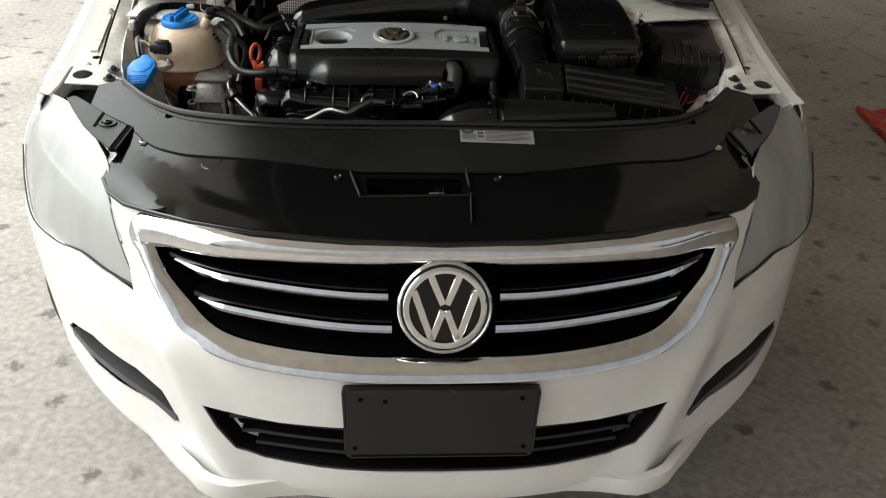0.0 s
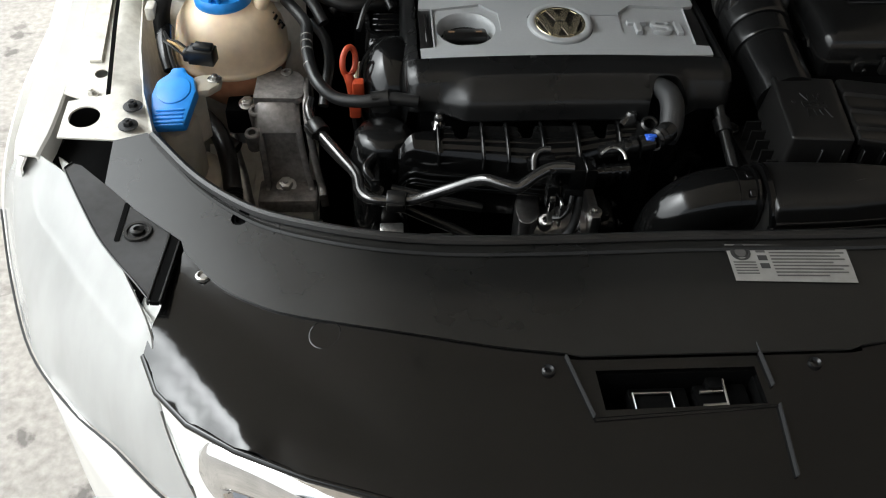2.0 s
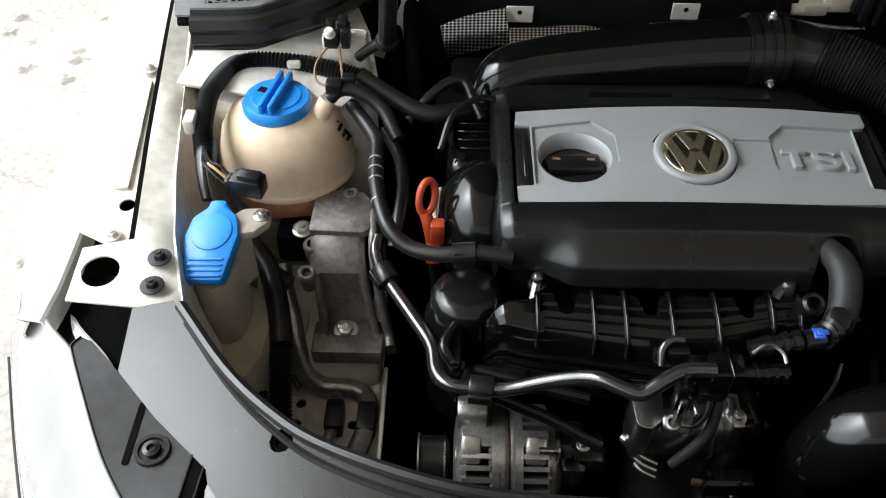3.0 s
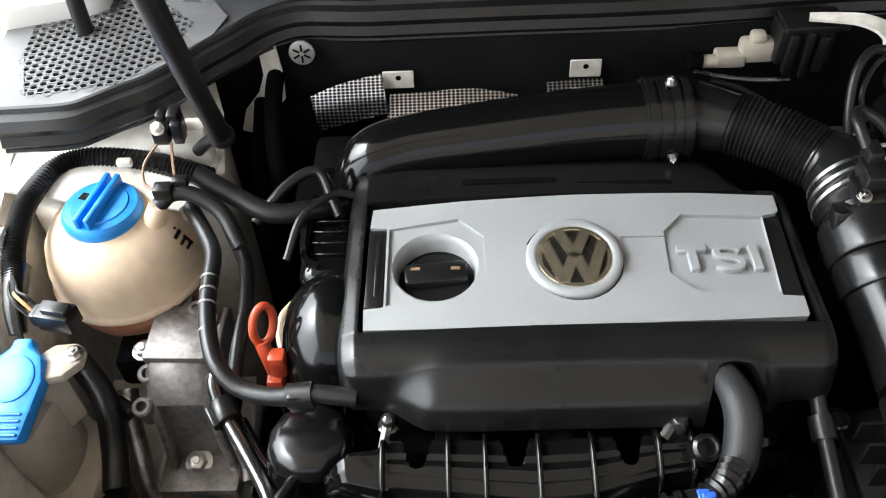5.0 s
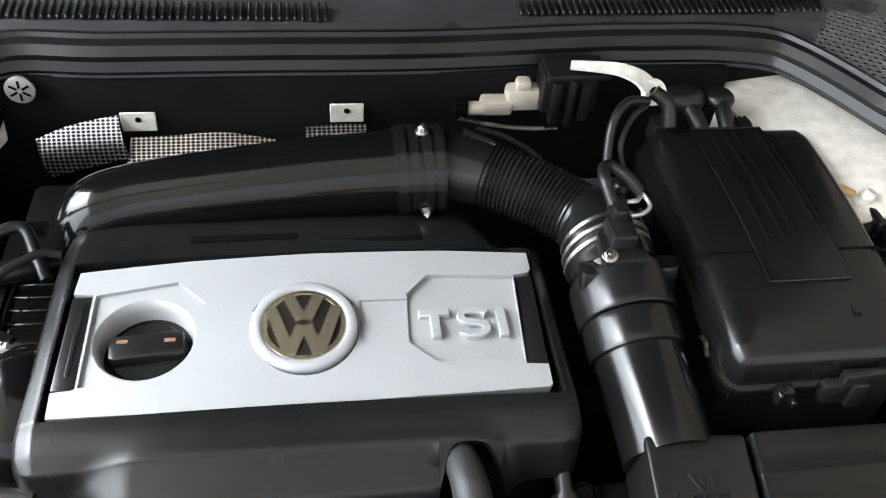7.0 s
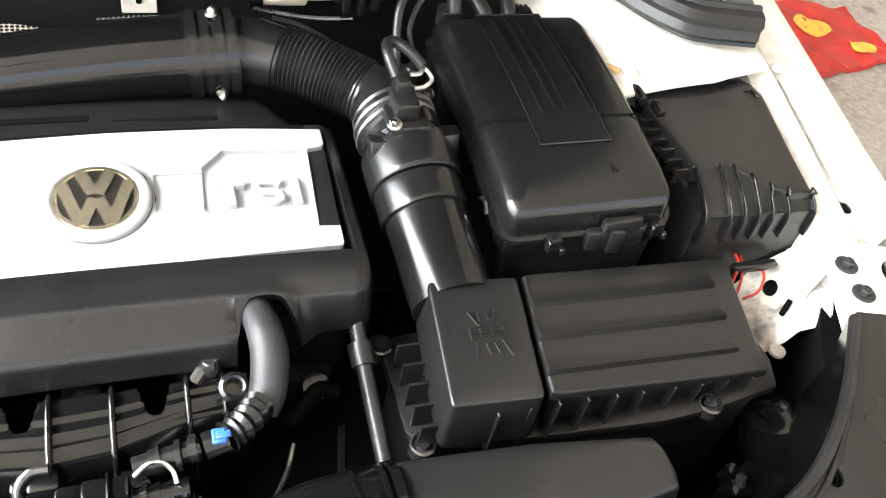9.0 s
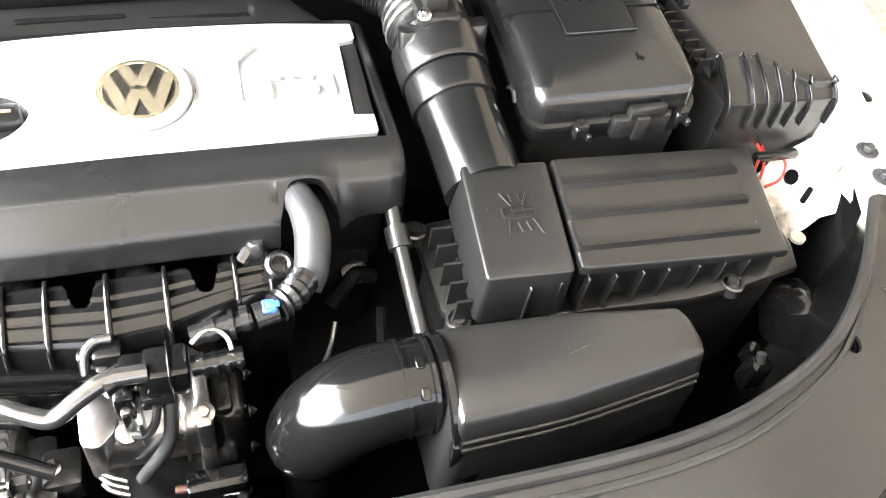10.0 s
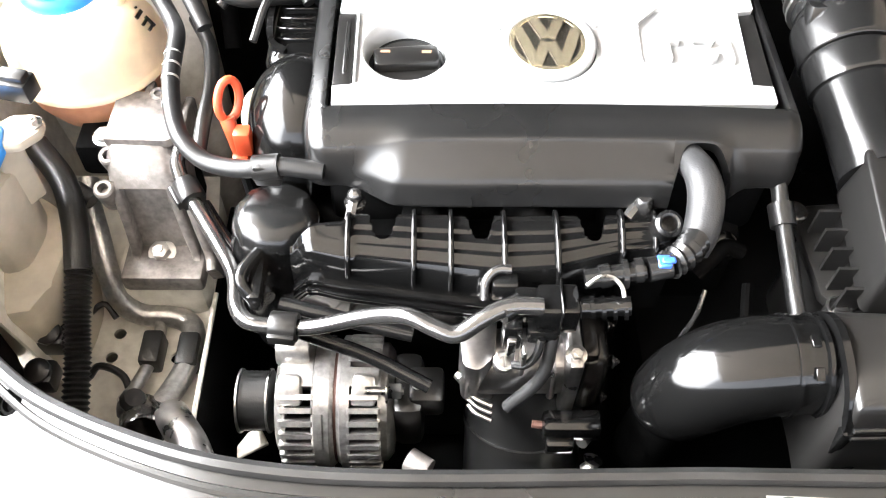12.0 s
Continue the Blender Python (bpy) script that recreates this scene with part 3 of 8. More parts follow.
def bars(r, w, h, lift):
    """Slanting bars of an emblem: an upper pair that meets low, a lower zigzag."""
    def bar(a, b):
        d = Vector((b[0] - a[0], b[1] - a[1], 0)).normalized()
        s = Vector((-d.y, d.x, 0)) * w / 2
        pts = [Vector((*a, 0)) - s, Vector((*b, 0)) - s, Vector((*b, 0)) + s, Vector((*a, 0)) + s]
        return prism([(p.x, p.y) for p in pts], lift, lift + h, min(w, h) * 0.25, 1)
    out = []
    for k in (-1, 1):
        out.append(bar((k * 0.40 * r, 0.92 * r), (k * 0.05 * r, 0.08 * r)))
        out.append(bar((k * 0.86 * r, 0.50 * r), (k * 0.36 * r, -0.93 * r)))
        out.append(bar((k * 0.36 * r, -0.90 * r), (k * 0.04 * r, -0.06 * r)))
    return out


for bar_ in bars(0.061, 0.0130, 0.006, 0.002):
    part("badge_bar", move(bar_, bm4), CHROME, badge)

# plate holder
pm = toward((-0.002, 0.752, 0.505), (0, -1, 0.02), 0)
rim = panel(dense(rounded([(-0.156, -0.072), (0.156, -0.072), (0.16, 0.076), (-0.16, 0.076)], 0.010), 0.05), lambda u, v: (u, v, 0.0), (), 0.03, 0.012)
plate = part("plate_holder", move(join(rim, box(-0.148, 0.148, -0.071, -0.067, -0.004, 0.003, 0.002), box(-0.149, 0.149, 0.071, 0.075, -0.004, 0.003, 0.002),
                                       box(-0.158, -0.154, -0.062, 0.066, -0.004, 0.003, 0.002), box(0.154, 0.158, -0.062, 0.066, -0.004, 0.003, 0.002),
                                       box(-0.06, 0.06, -0.03, 0.03, -0.03, -0.002)), pm), SATIN, car, "empty black number plate holder")
for x, y in ((-0.13, 0.055), (0.13, 0.055), (-0.14, -0.05), (0.14, -0.05), (-0.09, 0.05)):
    part("screw_hole", move(lathe([(0.004, 0.0), (0.004, 0.0012), (0.001, 0.0012)], 10), pm @ at(x, y, 0)), DARK, plate)

# lower opening: black frame, bars and a dark back
part("lower_grille", join(flip(panel([(s * 1.09, 0.435 + (z - 0.435) * 1.25) for s, z in both(INTAKE)], lambda s, z: nose(s, z, -0.075), (), 0.03, -0.004)),
     *[sweep([nose(s, z, -0.03) for s in np.linspace(-arc(x), arc(x), 30)], [(-0.02, -0.003), (0.012, -0.004), (0.015, 0.0), (0.012, 0.004), (-0.02, 0.004)], (0, 0, 1))
       for z, x in ((0.46, 0.365), (0.432, 0.345), (0.408, 0.32))]), GRAIN, car, "black lower grille with cross bars")
iloop = [nose(s, z, -0.004) for s, z in dense(both(INTAKE), 0.02)]
part("lower_frame", sweep(iloop, [(-0.004, -0.03), (0.004, -0.03), (0.005, 0.004), (-0.005, 0.004)], [nose(s, z, 1.0) - nose(s, z, 0.0) for s, z in dense(both(INTAKE), 0.02)], True), SATIN, car)
for side in (-1, 1):
    poly = [(side * arc(x), z) for x, z in FOG]
    pocket = part("fog_recess", flip(panel([(s, z) for s, z in poly], lambda s, z: nose(s, z, -0.045), (), 0.03, -0.003)), DARK, car, "dark air slot in the bumper corner")
    rim_line = [nose(s, z, -0.02) for s, z in dense(poly, 0.02)]
    part("slot_wall", sweep(rim_line, [(-0.002, -0.03), (0.002, -0.03), (0.002, 0.018), (-0.002, 0.018)], [nose(s, z, 1.0) - nose(s, z, 0.0) for s, z in dense(poly, 0.02)], True), GLOSS, pocket)
    strip = [nose(side * arc(x), z, 0.0) for x, z in ((0.455, 0.422), (0.50, 0.44), (0.56, 0.448), (0.63, 0.448), (0.69, 0.448))]
    part("slot_blade", sweep(spline(strip[::side], 5), [(-0.03, -0.006), (0.006, -0.008), (0.006, 0.008), (-0.03, 0.006)], (0, 0, 1)), MESH, pocket, "dark grey blade")

# headlights
LOW = [(0.510, 0.938, 0.650), (0.57, 0.985, 0.653), (0.630, 1.045, 0.652), (0.70, 1.115, 0.632), (0.775, 1.21, 0.623), (0.825, 1.32, 0.64), (0.855, 1.42, 0.68)]
TOP = [(0.568, 1.042, 0.778), (0.568, 1.075, 0.806), (0.60, 1.14, 0.815), (0.645, 1.22, 0.818), (0.70, 1.31, 0.82), (0.750, 1.362, 0.816), (0.793, 1.425, 0.79)]


def lamp_skin(out, shrink=0.0, steps=10):
    lo, up = spline(LOW, 5), spline(TOP, 5)
    k = len(lo)
    vs, fs = [], []
    for i in range(k):
        i2 = int(round(shrink * (k - 1) + i * (1 - 2 * shrink)))
        a, b = lo[i2], up[i2]
        a, b = a.lerp(b, shrink * 1.2), b.lerp(a, shrink * 1.2)
        for j in range(steps + 1):
            t = j / steps
            p = a.lerp(b, t)
            n = Vector((0.55, -0.75, 0.45)).lerp(Vector((0.85, -0.2, 0.5)), i / k).normalized()
            vs.append(p + n * (out + 0.020 * math.sin(math.pi * t) * (0.4 + 0.6 * math.sin(math.pi * i / (k - 1)))))
    for i in range(k - 1):
        for j in range(steps):
            a = i * (steps + 1) + j
            fs.append((a, a + steps + 1, a + steps + 2, a + 1))
    return vs, fs


def solid(geo, d):
    """A sheet thickened by d behind its face."""
    bm = bmesh.new()
    vs = [bm.verts.new(v) for v in geo[0]]
    for f in geo[1]:
        bm.faces.new([vs[i] for i in f])
    bm.normal_update()
    bmesh.ops.solidify(bm, geom=list(bm.faces), thickness=d)
    return from_bm(bm)


def headlight(side):
    fix = (lambda g: g) if side > 0 else mirror
    lamp = part("headlight", fix(solid(lamp_skin(-0.030, 0.015), 0.004)), REFLECT, car, "hazy clear headlight with silver reflectors")
    lens = part("lens", fix(solid(lamp_skin(0.0), 0.0025)), LENS, lamp, "hazy clear lens")
    lens.visible_shadow = False
    lo, up = spline(LOW, 5), spline(TOP, 5)
    k = len(lo)
    inward = lambda i, d: Vector((0.55, -0.75, 0.45)).lerp(Vector((0.85, -0.2, 0.5)), i / k).normalized() * -d
    for share, r, d in ((0.80, 0.004, 0.016), (0.56, 0.003, 0.012), (0.30, 0.005, 0.014)):
        line = [lo[i].lerp(up[i], share + 0.06 * math.sin(i * 0.25)) + inward(i, d) for i in range(3, k - 4)]
        part("bezel", fix(sweep(line, circle(r, 8), (0, 0, 1))), REFLECT, lamp, "bright reflector edge")
    for i0 in range(6, k - 5, 5):
        line = [lo[i0].lerp(up[i0], t) + inward(i0, 0.018 - 0.016 * math.sin(math.pi * t)) for t in np.linspace(0.12, 0.9, 9)]
        part("reflector_fold", fix(sweep(line, circle(0.0022, 6), (1, 0, 0))), STEEL, lamp)
    part("lamp_seam", fix(sweep([p + Vector((0.002, -0.003, 0.0)) for p in lo], circle(0.0016, 6))), GREYHOSE, lamp)
    return lamp


for side in (-1, 1):
    headlight(side)


# fenders, rails and inner wings
def rail_z(y):
    return 0.84 + 0.12 * (y - 1.4)


EDGE_Y, EDGE_X = [1.353, 1.40, 1.47, 1.56, 1.79, 2.02, 2.3], [0.757, 0.750, 0.746, 0.747, 0.762, 0.775, 0.78]
GAP_Y, GAP_X = [1.37, 1.44, 1.58, 1.74, 1.95, 2.3], [0.675, 0.680, 0.697, 0.713, 0.734, 0.76]
INN_Y, INN_X = [1.362, 1.466, 1.558, 1.663, 1.80, 2.0, 2.2], [0.608, 0.640, 0.658, 0.672, 0.690, 0.715, 0.735]
for side in (-1, 1):
    fix = (lambda g: g) if side > 0 else mirror
    vs, fs = [], []
    ys = [1.36, 1.40, 1.44, 1.5, 1.6, 1.75, 1.9, 2.05, 2.25]
    for y in ys:
        xe, ze = float(np.interp(y, EDGE_Y, EDGE_X)), rail_z(y) - 0.018
        back_ = float(np.interp(y, [1.36, 1.40, 1.44, 1.5], [0.02, 0.12, 0.5, 1.0]))
        row = [(xe - 0.004, ze - 0.03), (xe - 0.003, ze - 0.003), (xe, ze), (xe + 0.022, ze + 0.003), (xe + 0.046, ze - 0.007)]
        slim = float(np.interp(y, [1.36, 1.45], [0.3, 1.0]))
        row[4] = (xe + 0.046 * slim, ze - 0.007 * slim)
        row += [(xe + 0.072 * slim, ze - 0.05 * slim), (min(0.918, xe + 0.12), 0.63), (0.925, 0.48), (0.92, 0.27)]
        keep = row[:5] + [row[5]] + [tuple(Vector(row[5]).lerp(Vector(q), back_)) for q in row[6:]]
        vs += [(x, y, z) for x, z in keep]
    n = 9
    for i in range(len(ys) - 1):
        for j in range(n - 1):
            a = i * n + j
            fs.append((a, a + 1, a + n + 1, a + n))
    fender = part("fender", fix(flip(solid((vs, fs), 0.003))), WHITE, car, "pearl white front fender", 30)
    # flange between the fender and the gap
    flange = [(float(np.interp(y, GAP_Y, GAP_X)) + 0.003, y) for y in (1.44, 1.6, 1.8, 2.0, 2.2)]
    flange += [(float(np.interp(y, EDGE_Y, EDGE_X)) - 0.002, y) for y in (2.2, 2.0, 1.8, 1.6, 1.47)]
    part("fender_flange", fix(panel(flange, lambda u, v: (u, v, rail_z(v) - 0.014), [circle_at for circle_at in [[(0.703 + 0.009 * math.cos(a), 1.509 + 0.009 * math.sin(a)) for a in np.linspace(0, 6.28, 13)[:-1]]]], 0.03, 0.002)), BODY, fender)
    part("flange_pad", fix(panel([(0.706, 1.53), (0.722, 1.53), (0.742, 1.70), (0.719, 1.705)], lambda u, v: (u, v, rail_z(v) - 0.009), (), 0.03, 0.004)), BODY, fender)
    part("flange_bolt", fix(bolt((0.706, 1.462, rail_z(1.46) - 0.010), (0, 0, 1), 0.006)), BODY, fender)
    part("flange_bolt", fix(bolt((0.726, 1.725, rail_z(1.725) - 0.010), (0, 0, 1), 0.006)), BODY, fender)
    # rail top with two bolts and a round hole at its front plate
    rail = [(float(np.interp(y, INN_Y, INN_X)), y) for y in INN_Y]
    rail += [(float(np.interp(y, GAP_Y, GAP_X)) - 0.004, y) for y in (2.2, 2.0, 1.8, 1.6, 1.45)] + [(0.728, 1.437), (0.728, 1.372), (0.66, 1.366)]
    hole = [(0.702 + 0.0195 * math.cos(a), 1.408 + 0.0195 * math.sin(a)) for a in np.linspace(0, 6.283, 25)[:-1]]
    inner = part("inner_rail", fix(panel(rail, lambda u, v: (u, v, rail_z(v) - 0.012 * max(0, (float(np.interp(v, INN_Y, INN_X)) + 0.012 - u) / 0.012) ** 2), [hole], 0.03, 0.0025)), BODY, car, "dusty white inner wing rail")
    for y in (1.426, 1.391):
        nut = part("rail_bolt", fix(bolt((0.645, y, rail_z(y)), (0, 0, 1), 0.0065, 0.007, 1.9)), GREYHOSE, inner)
    part("rail_gap", fix(sweep([Vector((float(np.interp(y, GAP_Y, GAP_X)), y, rail_z(y) - 0.012)) for y in (1.45, 1.6, 1.8, 2.0, 2.2)], [(-0.0045, -0.004), (0.0045, -0.004), (0.0045, 0.004), (-0.0045, 0.004)], (0, 0, 1))), DARK, inner)
    # drop of the rail into the bay
    ys2 = INN_Y[:-1] if side < 0 else [1.43] + INN_Y[1:-1]
    vs, fs = [], []
    for y in ys2:
        x = float(np.interp(y, INN_Y, INN_X))
        vs += [(x, y, rail_z(y) - 0.010), (x - 0.004, y, rail_z(y) - 0.03), (x - 0.01, y, 0.76), (x - 0.03, y, 0.66), (x - 0.05, y, 0.50), (x - 0.05, y, 0.30)]
    for i in range(len(ys2) - 1):
        for j in range(5):
            a = i * 6 + j
            fs.append((a, a + 6, a + 7, a + 1))
    part("inner_wing", fix(solid((vs, fs), 0.003)), BODY, car, "dusty white inner wing")
    # shelf over the strut tower, under the seal
    shelf = [(0.405, 1.95), (0.415, 1.87), (0.44, 1.70), (0.48, 1.665), (0.60, 1.675), (0.69, 1.70), (0.72, 1.95)]
    if side < 0:
        shelf[:3] = [(0.50, 1.95), (0.475, 1.87), (0.458, 1.82), (0.44, 1.72)]
    part("strut_tower", fix(panel(shelf, lambda u, v: (u, v, (0.880 if side > 0 else 0.858) + 0.02 * math.sin((u - 0.4) * 9) - 0.25 * max(0, 1.70 - v)), (), 0.03, 0.004)), BODY, car, "white strut tower panel")
    part("tower_side", fix(join(prism([(0.44, 1.70), (0.48, 1.668), (0.60, 1.678), (0.66, 1.70), (0.66, 1.95), (0.415 if side > 0 else 0.505, 1.95), (0.42 if side > 0 else 0.48, 1.87)], 0.45, 0.870 if side > 0 else 0.848, 0.008))), BODY, car)

# front panel over the radiator: a matt rear half and a glossy front half
def smooth2(points, steps=5):
    return [(p.x, p.y) for p in spline([(x, y, 0) for x, y in points], steps)]


REAR = smooth2([(0, 1.152), (0.2, 1.150), (0.3, 1.156), (0.37, 1.172), (0.45, 1.205), (0.5, 1.238), (0.55, 1.285), (0.607, 1.357)])
SEAM = smooth2([(0.548, 1.182), (0.51, 1.135), (0.47, 1.105), (0.42, 1.080), (0.32, 1.048), (0.22, 1.026), (0.15, 1.016)])


FRONT_X, FRONT_Y = [0, 0.15, 0.3, 0.40, 0.47, 0.52, 0.555, 0.575], [0.841, 0.848, 0.875, 0.912, 0.945, 0.980, 1.018, 1.062]


def deck_z(x, y):
    """Height of the front panel."""
    a = abs(x)
    rear = float(np.interp(a, [p[0] for p in REAR], [p[1] for p in REAR]))
    if a > 0.47:
        rear = float(np.interp(0.47 + 0.6 * (a - 0.47), [p[0] for p in REAR], [p[1] for p in REAR]))
    d = rear - y
    z = float(np.interp(d, [-0.02, 0.0, 0.06, 0.13, 0.20, 0.265, 0.30, 0.32], [0.852, 0.853, 0.848, 0.832, 0.822, 0.810, 0.805, 0.801])) - 0.010 * max(0, a - 0.35)
    # the outer ends lean down to the lamps
    e = (y - 1.195) * 0.719 - (a - 0.552) * 0.695
    lean = 0.8225 + 0.27 * e if e > -0.03 else 0.8144 + 0.10 * (e + 0.03)
    gap = max(0.0, 0.008 - abs(z - lean)) / 0.008
    z = min(z, lean) - gap * gap * 0.002
    # folded front corner, and the lip along the front edge
    fold = (a - 0.458) * 0.78 - (y - 0.971) * 0.626
    z -= min(0.012, 0.50 * max(0.0, fold - 0.014))
    edge = y - float(np.interp(a, FRONT_X, FRONT_Y))
    lip_ = 0.28 * max(0.0, min(1.0, (a - 0.22) / 0.2))
    return z - (lip_ * max(0.0, 0.026 - max(0.0, edge)) if fold < 0.01 else 0.0)


def deck_up(x, y):
    """Which way the front panel faces."""
    e = 0.01
    return Vector((deck_z(x - e, y) - deck_z(x + e, y), deck_z(x, y - e) - deck_z(x, y + e), 2 * e)).normalized()


rear_half = REAR + [(0.616, 1.367), (0.658, 1.363), (0.6565, 1.296), (0.610, 1.247), (0.552, 1.195)] + SEAM + [(0.137, 1.012)]
rear_deck = rear_half + [(-x, y) for x, y in reversed(rear_half) if x > 0]
deck = part("front_panel", panel(rear_deck, lambda u, v: (u, v, deck_z(u, v) + 0.0018), [[(s * 0.488 + 0.0105 * math.cos(a), 1.215 + 0.0105 * math.sin(a)) for a in np.linspace(0, 6.283, 13)[:-1]] for s in (-1, 1)], 0.025, 0.003, 0.015), PANEL, car, "smooth black panel over the radiator")
front_half = [(0.137, 1.010), (0.15, 1.012)] + [(x, y + 0.006) for x, y in reversed(SEAM)] + [(0.558, 1.150), (0.564, 1.107), (0.572, 1.075), (0.575, 1.062), (0.555, 1.018), (0.52, 0.980), (0.47, 0.945), (0.40, 0.912), (0.3, 0.875), (0.15, 0.848), (0, 0.841)]
front_deck = front_half + [(-x, y) for x, y in reversed(front_half) if x > 0]
part("glossy_panel", panel(front_deck, lambda u, v: (u, v, deck_z(u, v) - 0.0018), [[(-0.125, 0.998), (-0.122, 0.956), (0.036, 0.958), (0.034, 0.998)]], 0.012, 0.003, 0.012), GLOSS, deck, "glossy black front half of the panel")
# rolled front edge against the chrome
fr = [(x, y) for x, y in front_half[front_half.index((0.575, 1.062)):]]
fr = fr + [(-x, y) for x, y in reversed(fr) if x > 0]
part("panel_edge", sweep([Vector((x, y, deck_z(x, y) - 0.0065)) for x, y in fr], circle(0.0045, 10)), GLOSS, deck)
# rubber lip along the bay
lip = spline([(x, y, 0) for x, y in [(-x, y) for x, y in reversed(REAR[1:])] + REAR], 4)
part("bay_lip", sweep([Vector((p.x, p.y + 0.002, deck_z(p.x, p.y) + 0.004)) for p in lip], circle(0.006, 8)), RUBBER, deck)
part("bay_bead", sweep([Vector((p.x * 0.985, p.y - 0.016, deck_z(p.x, p.y - 0.016) + 0.003)) for p in lip], circle(0.0035, 6)), PANEL, deck)
vs, fs = [], []
for i, p in enumerate(lip):
    vs += [Vector((p.x, p.y + 0.004, deck_z(p.x, p.y) + 0.002)), Vector((p.x * 0.99, p.y - 0.012, 0.80)), Vector((p.x * 0.98, p.y - 0.02, 0.30))]
for i in range(len(lip) - 1):
    for j in range(2):
        fs.append((i * 3 + j, i * 3 + j + 1, i * 3 + j + 4, i * 3 + j + 3))
part("radiator_shroud", solid((vs, fs), 0.004), GLOSS, car, "black radiator shroud")
# side brackets beside the lamps
for side in (-1, 1):
    fix = (lambda g: g) if side > 0 else mirror
    poly = [(0.571, 1.107), (0.593, 1.137), (0.62, 1.17), (0.647, 1.208), (0.679, 1.265), (0.706, 1.316), (0.709, 1.326), (0.703, 1.335), (0.691, 1.33), (0.656, 1.295), (0.612, 1.254), (0.566, 1.212)]
    bz_ = lambda u, v: 0.8222 + 0.03 * max(0, u - 0.6)
    bracket = part("lamp_bracket", fix(panel(poly, lambda u, v: (u, v, bz_(u, v)), (), 0.02, 0.004)), BRACKET, deck, "dusty dark grey bracket beside the headlight")
    part("bracket_edge", fix(sweep([Vector((x, y, bz_(x, y) + 0.0005)) for x, y in smooth2(poly[:8], 3)], circle(0.0012, 8))), PANEL, bracket)
    # slot and gap are near-black strips; the shade inside them is their colour
    part("bracket_slot", fix(move(prism(rounded([(-0.003, -0.032), (0.003, -0.032), (0.003, 0.032), (-0.003, 0.032)], 0.002, 2), -0.001, 0.0008), at(0.6235, 1.230, 0.8230, 0, -2, 0))), DARK, bracket)
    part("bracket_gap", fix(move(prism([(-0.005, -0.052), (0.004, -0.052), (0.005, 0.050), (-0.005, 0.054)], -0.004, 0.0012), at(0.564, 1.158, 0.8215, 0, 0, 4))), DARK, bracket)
    for dx in (-0.0068, 0.0062):
        part("gap_rib", fix(move(box(-0.0012, 0.0012, -0.052, 0.052, -0.004, 0.0030, 0.0006, 1), at(0.564 + dx, 1.158, 0.8215, 0, 0, 4))), PANEL, bracket)
    part("screw", fix(join(move(lathe([(0.0165, 0), (0.0155, 0.003), (0.012, 0.003), (0.011, 0.001), (0.001, 0.001)], 20), at(0.603, 1.213, 0.8225)),
                           move(lathe([(0.008, 0.001), (0.008, 0.005), (0.004, 0.006), (0.003, 0.003), (0.001, 0.003)], 12), at(0.603, 1.213, 0.8225)))), GRAIN, bracket, "screw with washer")
    for (x, y), r in (((0.523, 1.147), 0.0085), ((0.171 if side < 0 else 0.096, 0.999), 0.007)):
        z = deck_z(x, y) - 0.002
        part("screw", fix(move(lathe([(r, 0), (r * 0.95, 0.003), (r * 0.7, 0.004), (r * 0.4, 0.0015), (0.001, 0.0015)], 16), at(x, y, z))), STEEL if r > 0.008 else SATIN, deck)
    x, y = 0.389, 1.056
    part("round_cap", fix(lathe([(0.0168, -0.004), (0.0168, 0.0009), (0.0158, 0.0013), (0.0150, 0.0005), (0.001, 0.0005)], 28, toward((x, y, deck_z(x, y) - 0.0028), deck_up(x, y)))), GLOSS, deck)
    part("clip", fix(lathe([(0.0095, -0.012), (0.0095, -0.005), (0.007, -0.004), (0.006, -0.008), (0.001, -0.008)], 16, toward((0.488, 1.215, deck_z(0.488, 1.215) + 0.003), deck_up(0.488, 1.215)))), DARK, deck)
    # solid near-black blocks added to stand for the shade below the panel
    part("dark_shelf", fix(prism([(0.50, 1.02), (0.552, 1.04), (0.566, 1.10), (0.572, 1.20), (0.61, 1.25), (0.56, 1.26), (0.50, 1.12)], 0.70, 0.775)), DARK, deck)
    part("shade_filler", fix(prism([(0.60, 1.14), (0.70, 1.30), (0.755, 1.36), (0.74, 1.45), (0.66, 1.45), (0.60, 1.36), (0.555, 1.20)], 0.62 if side < 0 else 0.28, 0.79)), DARK, car, "near-black filler block for the shaded well beside the headlight")
# latch pocket
part("latch_pocket", join(box(-0.137, 0.044, 0.945, 1.004, 0.765, 0.770), box(-0.137, -0.131, 0.945, 1.004, 0.77, 0.815), box(0.036, 0.042, 0.945, 1.004, 0.77, 0.812),
     box(-0.137, 0.042, 0.998, 1.004, 0.77, 0.82)), DARK, deck, "dark pocket of the bonnet latch")
zz = lambda y: deck_z(0, y)
for a, b in (((-0.152, 1.014), (-0.134, 0.948)), ((0.042, 1.022), (0.046, 0.975)), ((0.046, 0.955), (0.043, 0.885))):
    part("panel_rib", sweep([Vector((a[0], a[1], zz(a[1]) + 0.003)), Vector((b[0], b[1], zz(b[1]) + 0.003))], [(-0.0012, -0.006), (0.0012, -0.006), (0.0007, 0.0010), (-0.0007, 0.0010)], (0, 0, 1)), GREYHOSE, deck)
part("panel_rib", sweep([Vector((-0.134, 0.946, zz(0.946))), Vector((0.046, 0.955, zz(0.955) - 0.002))], circle(0.0018, 8)), GLOSS, deck)
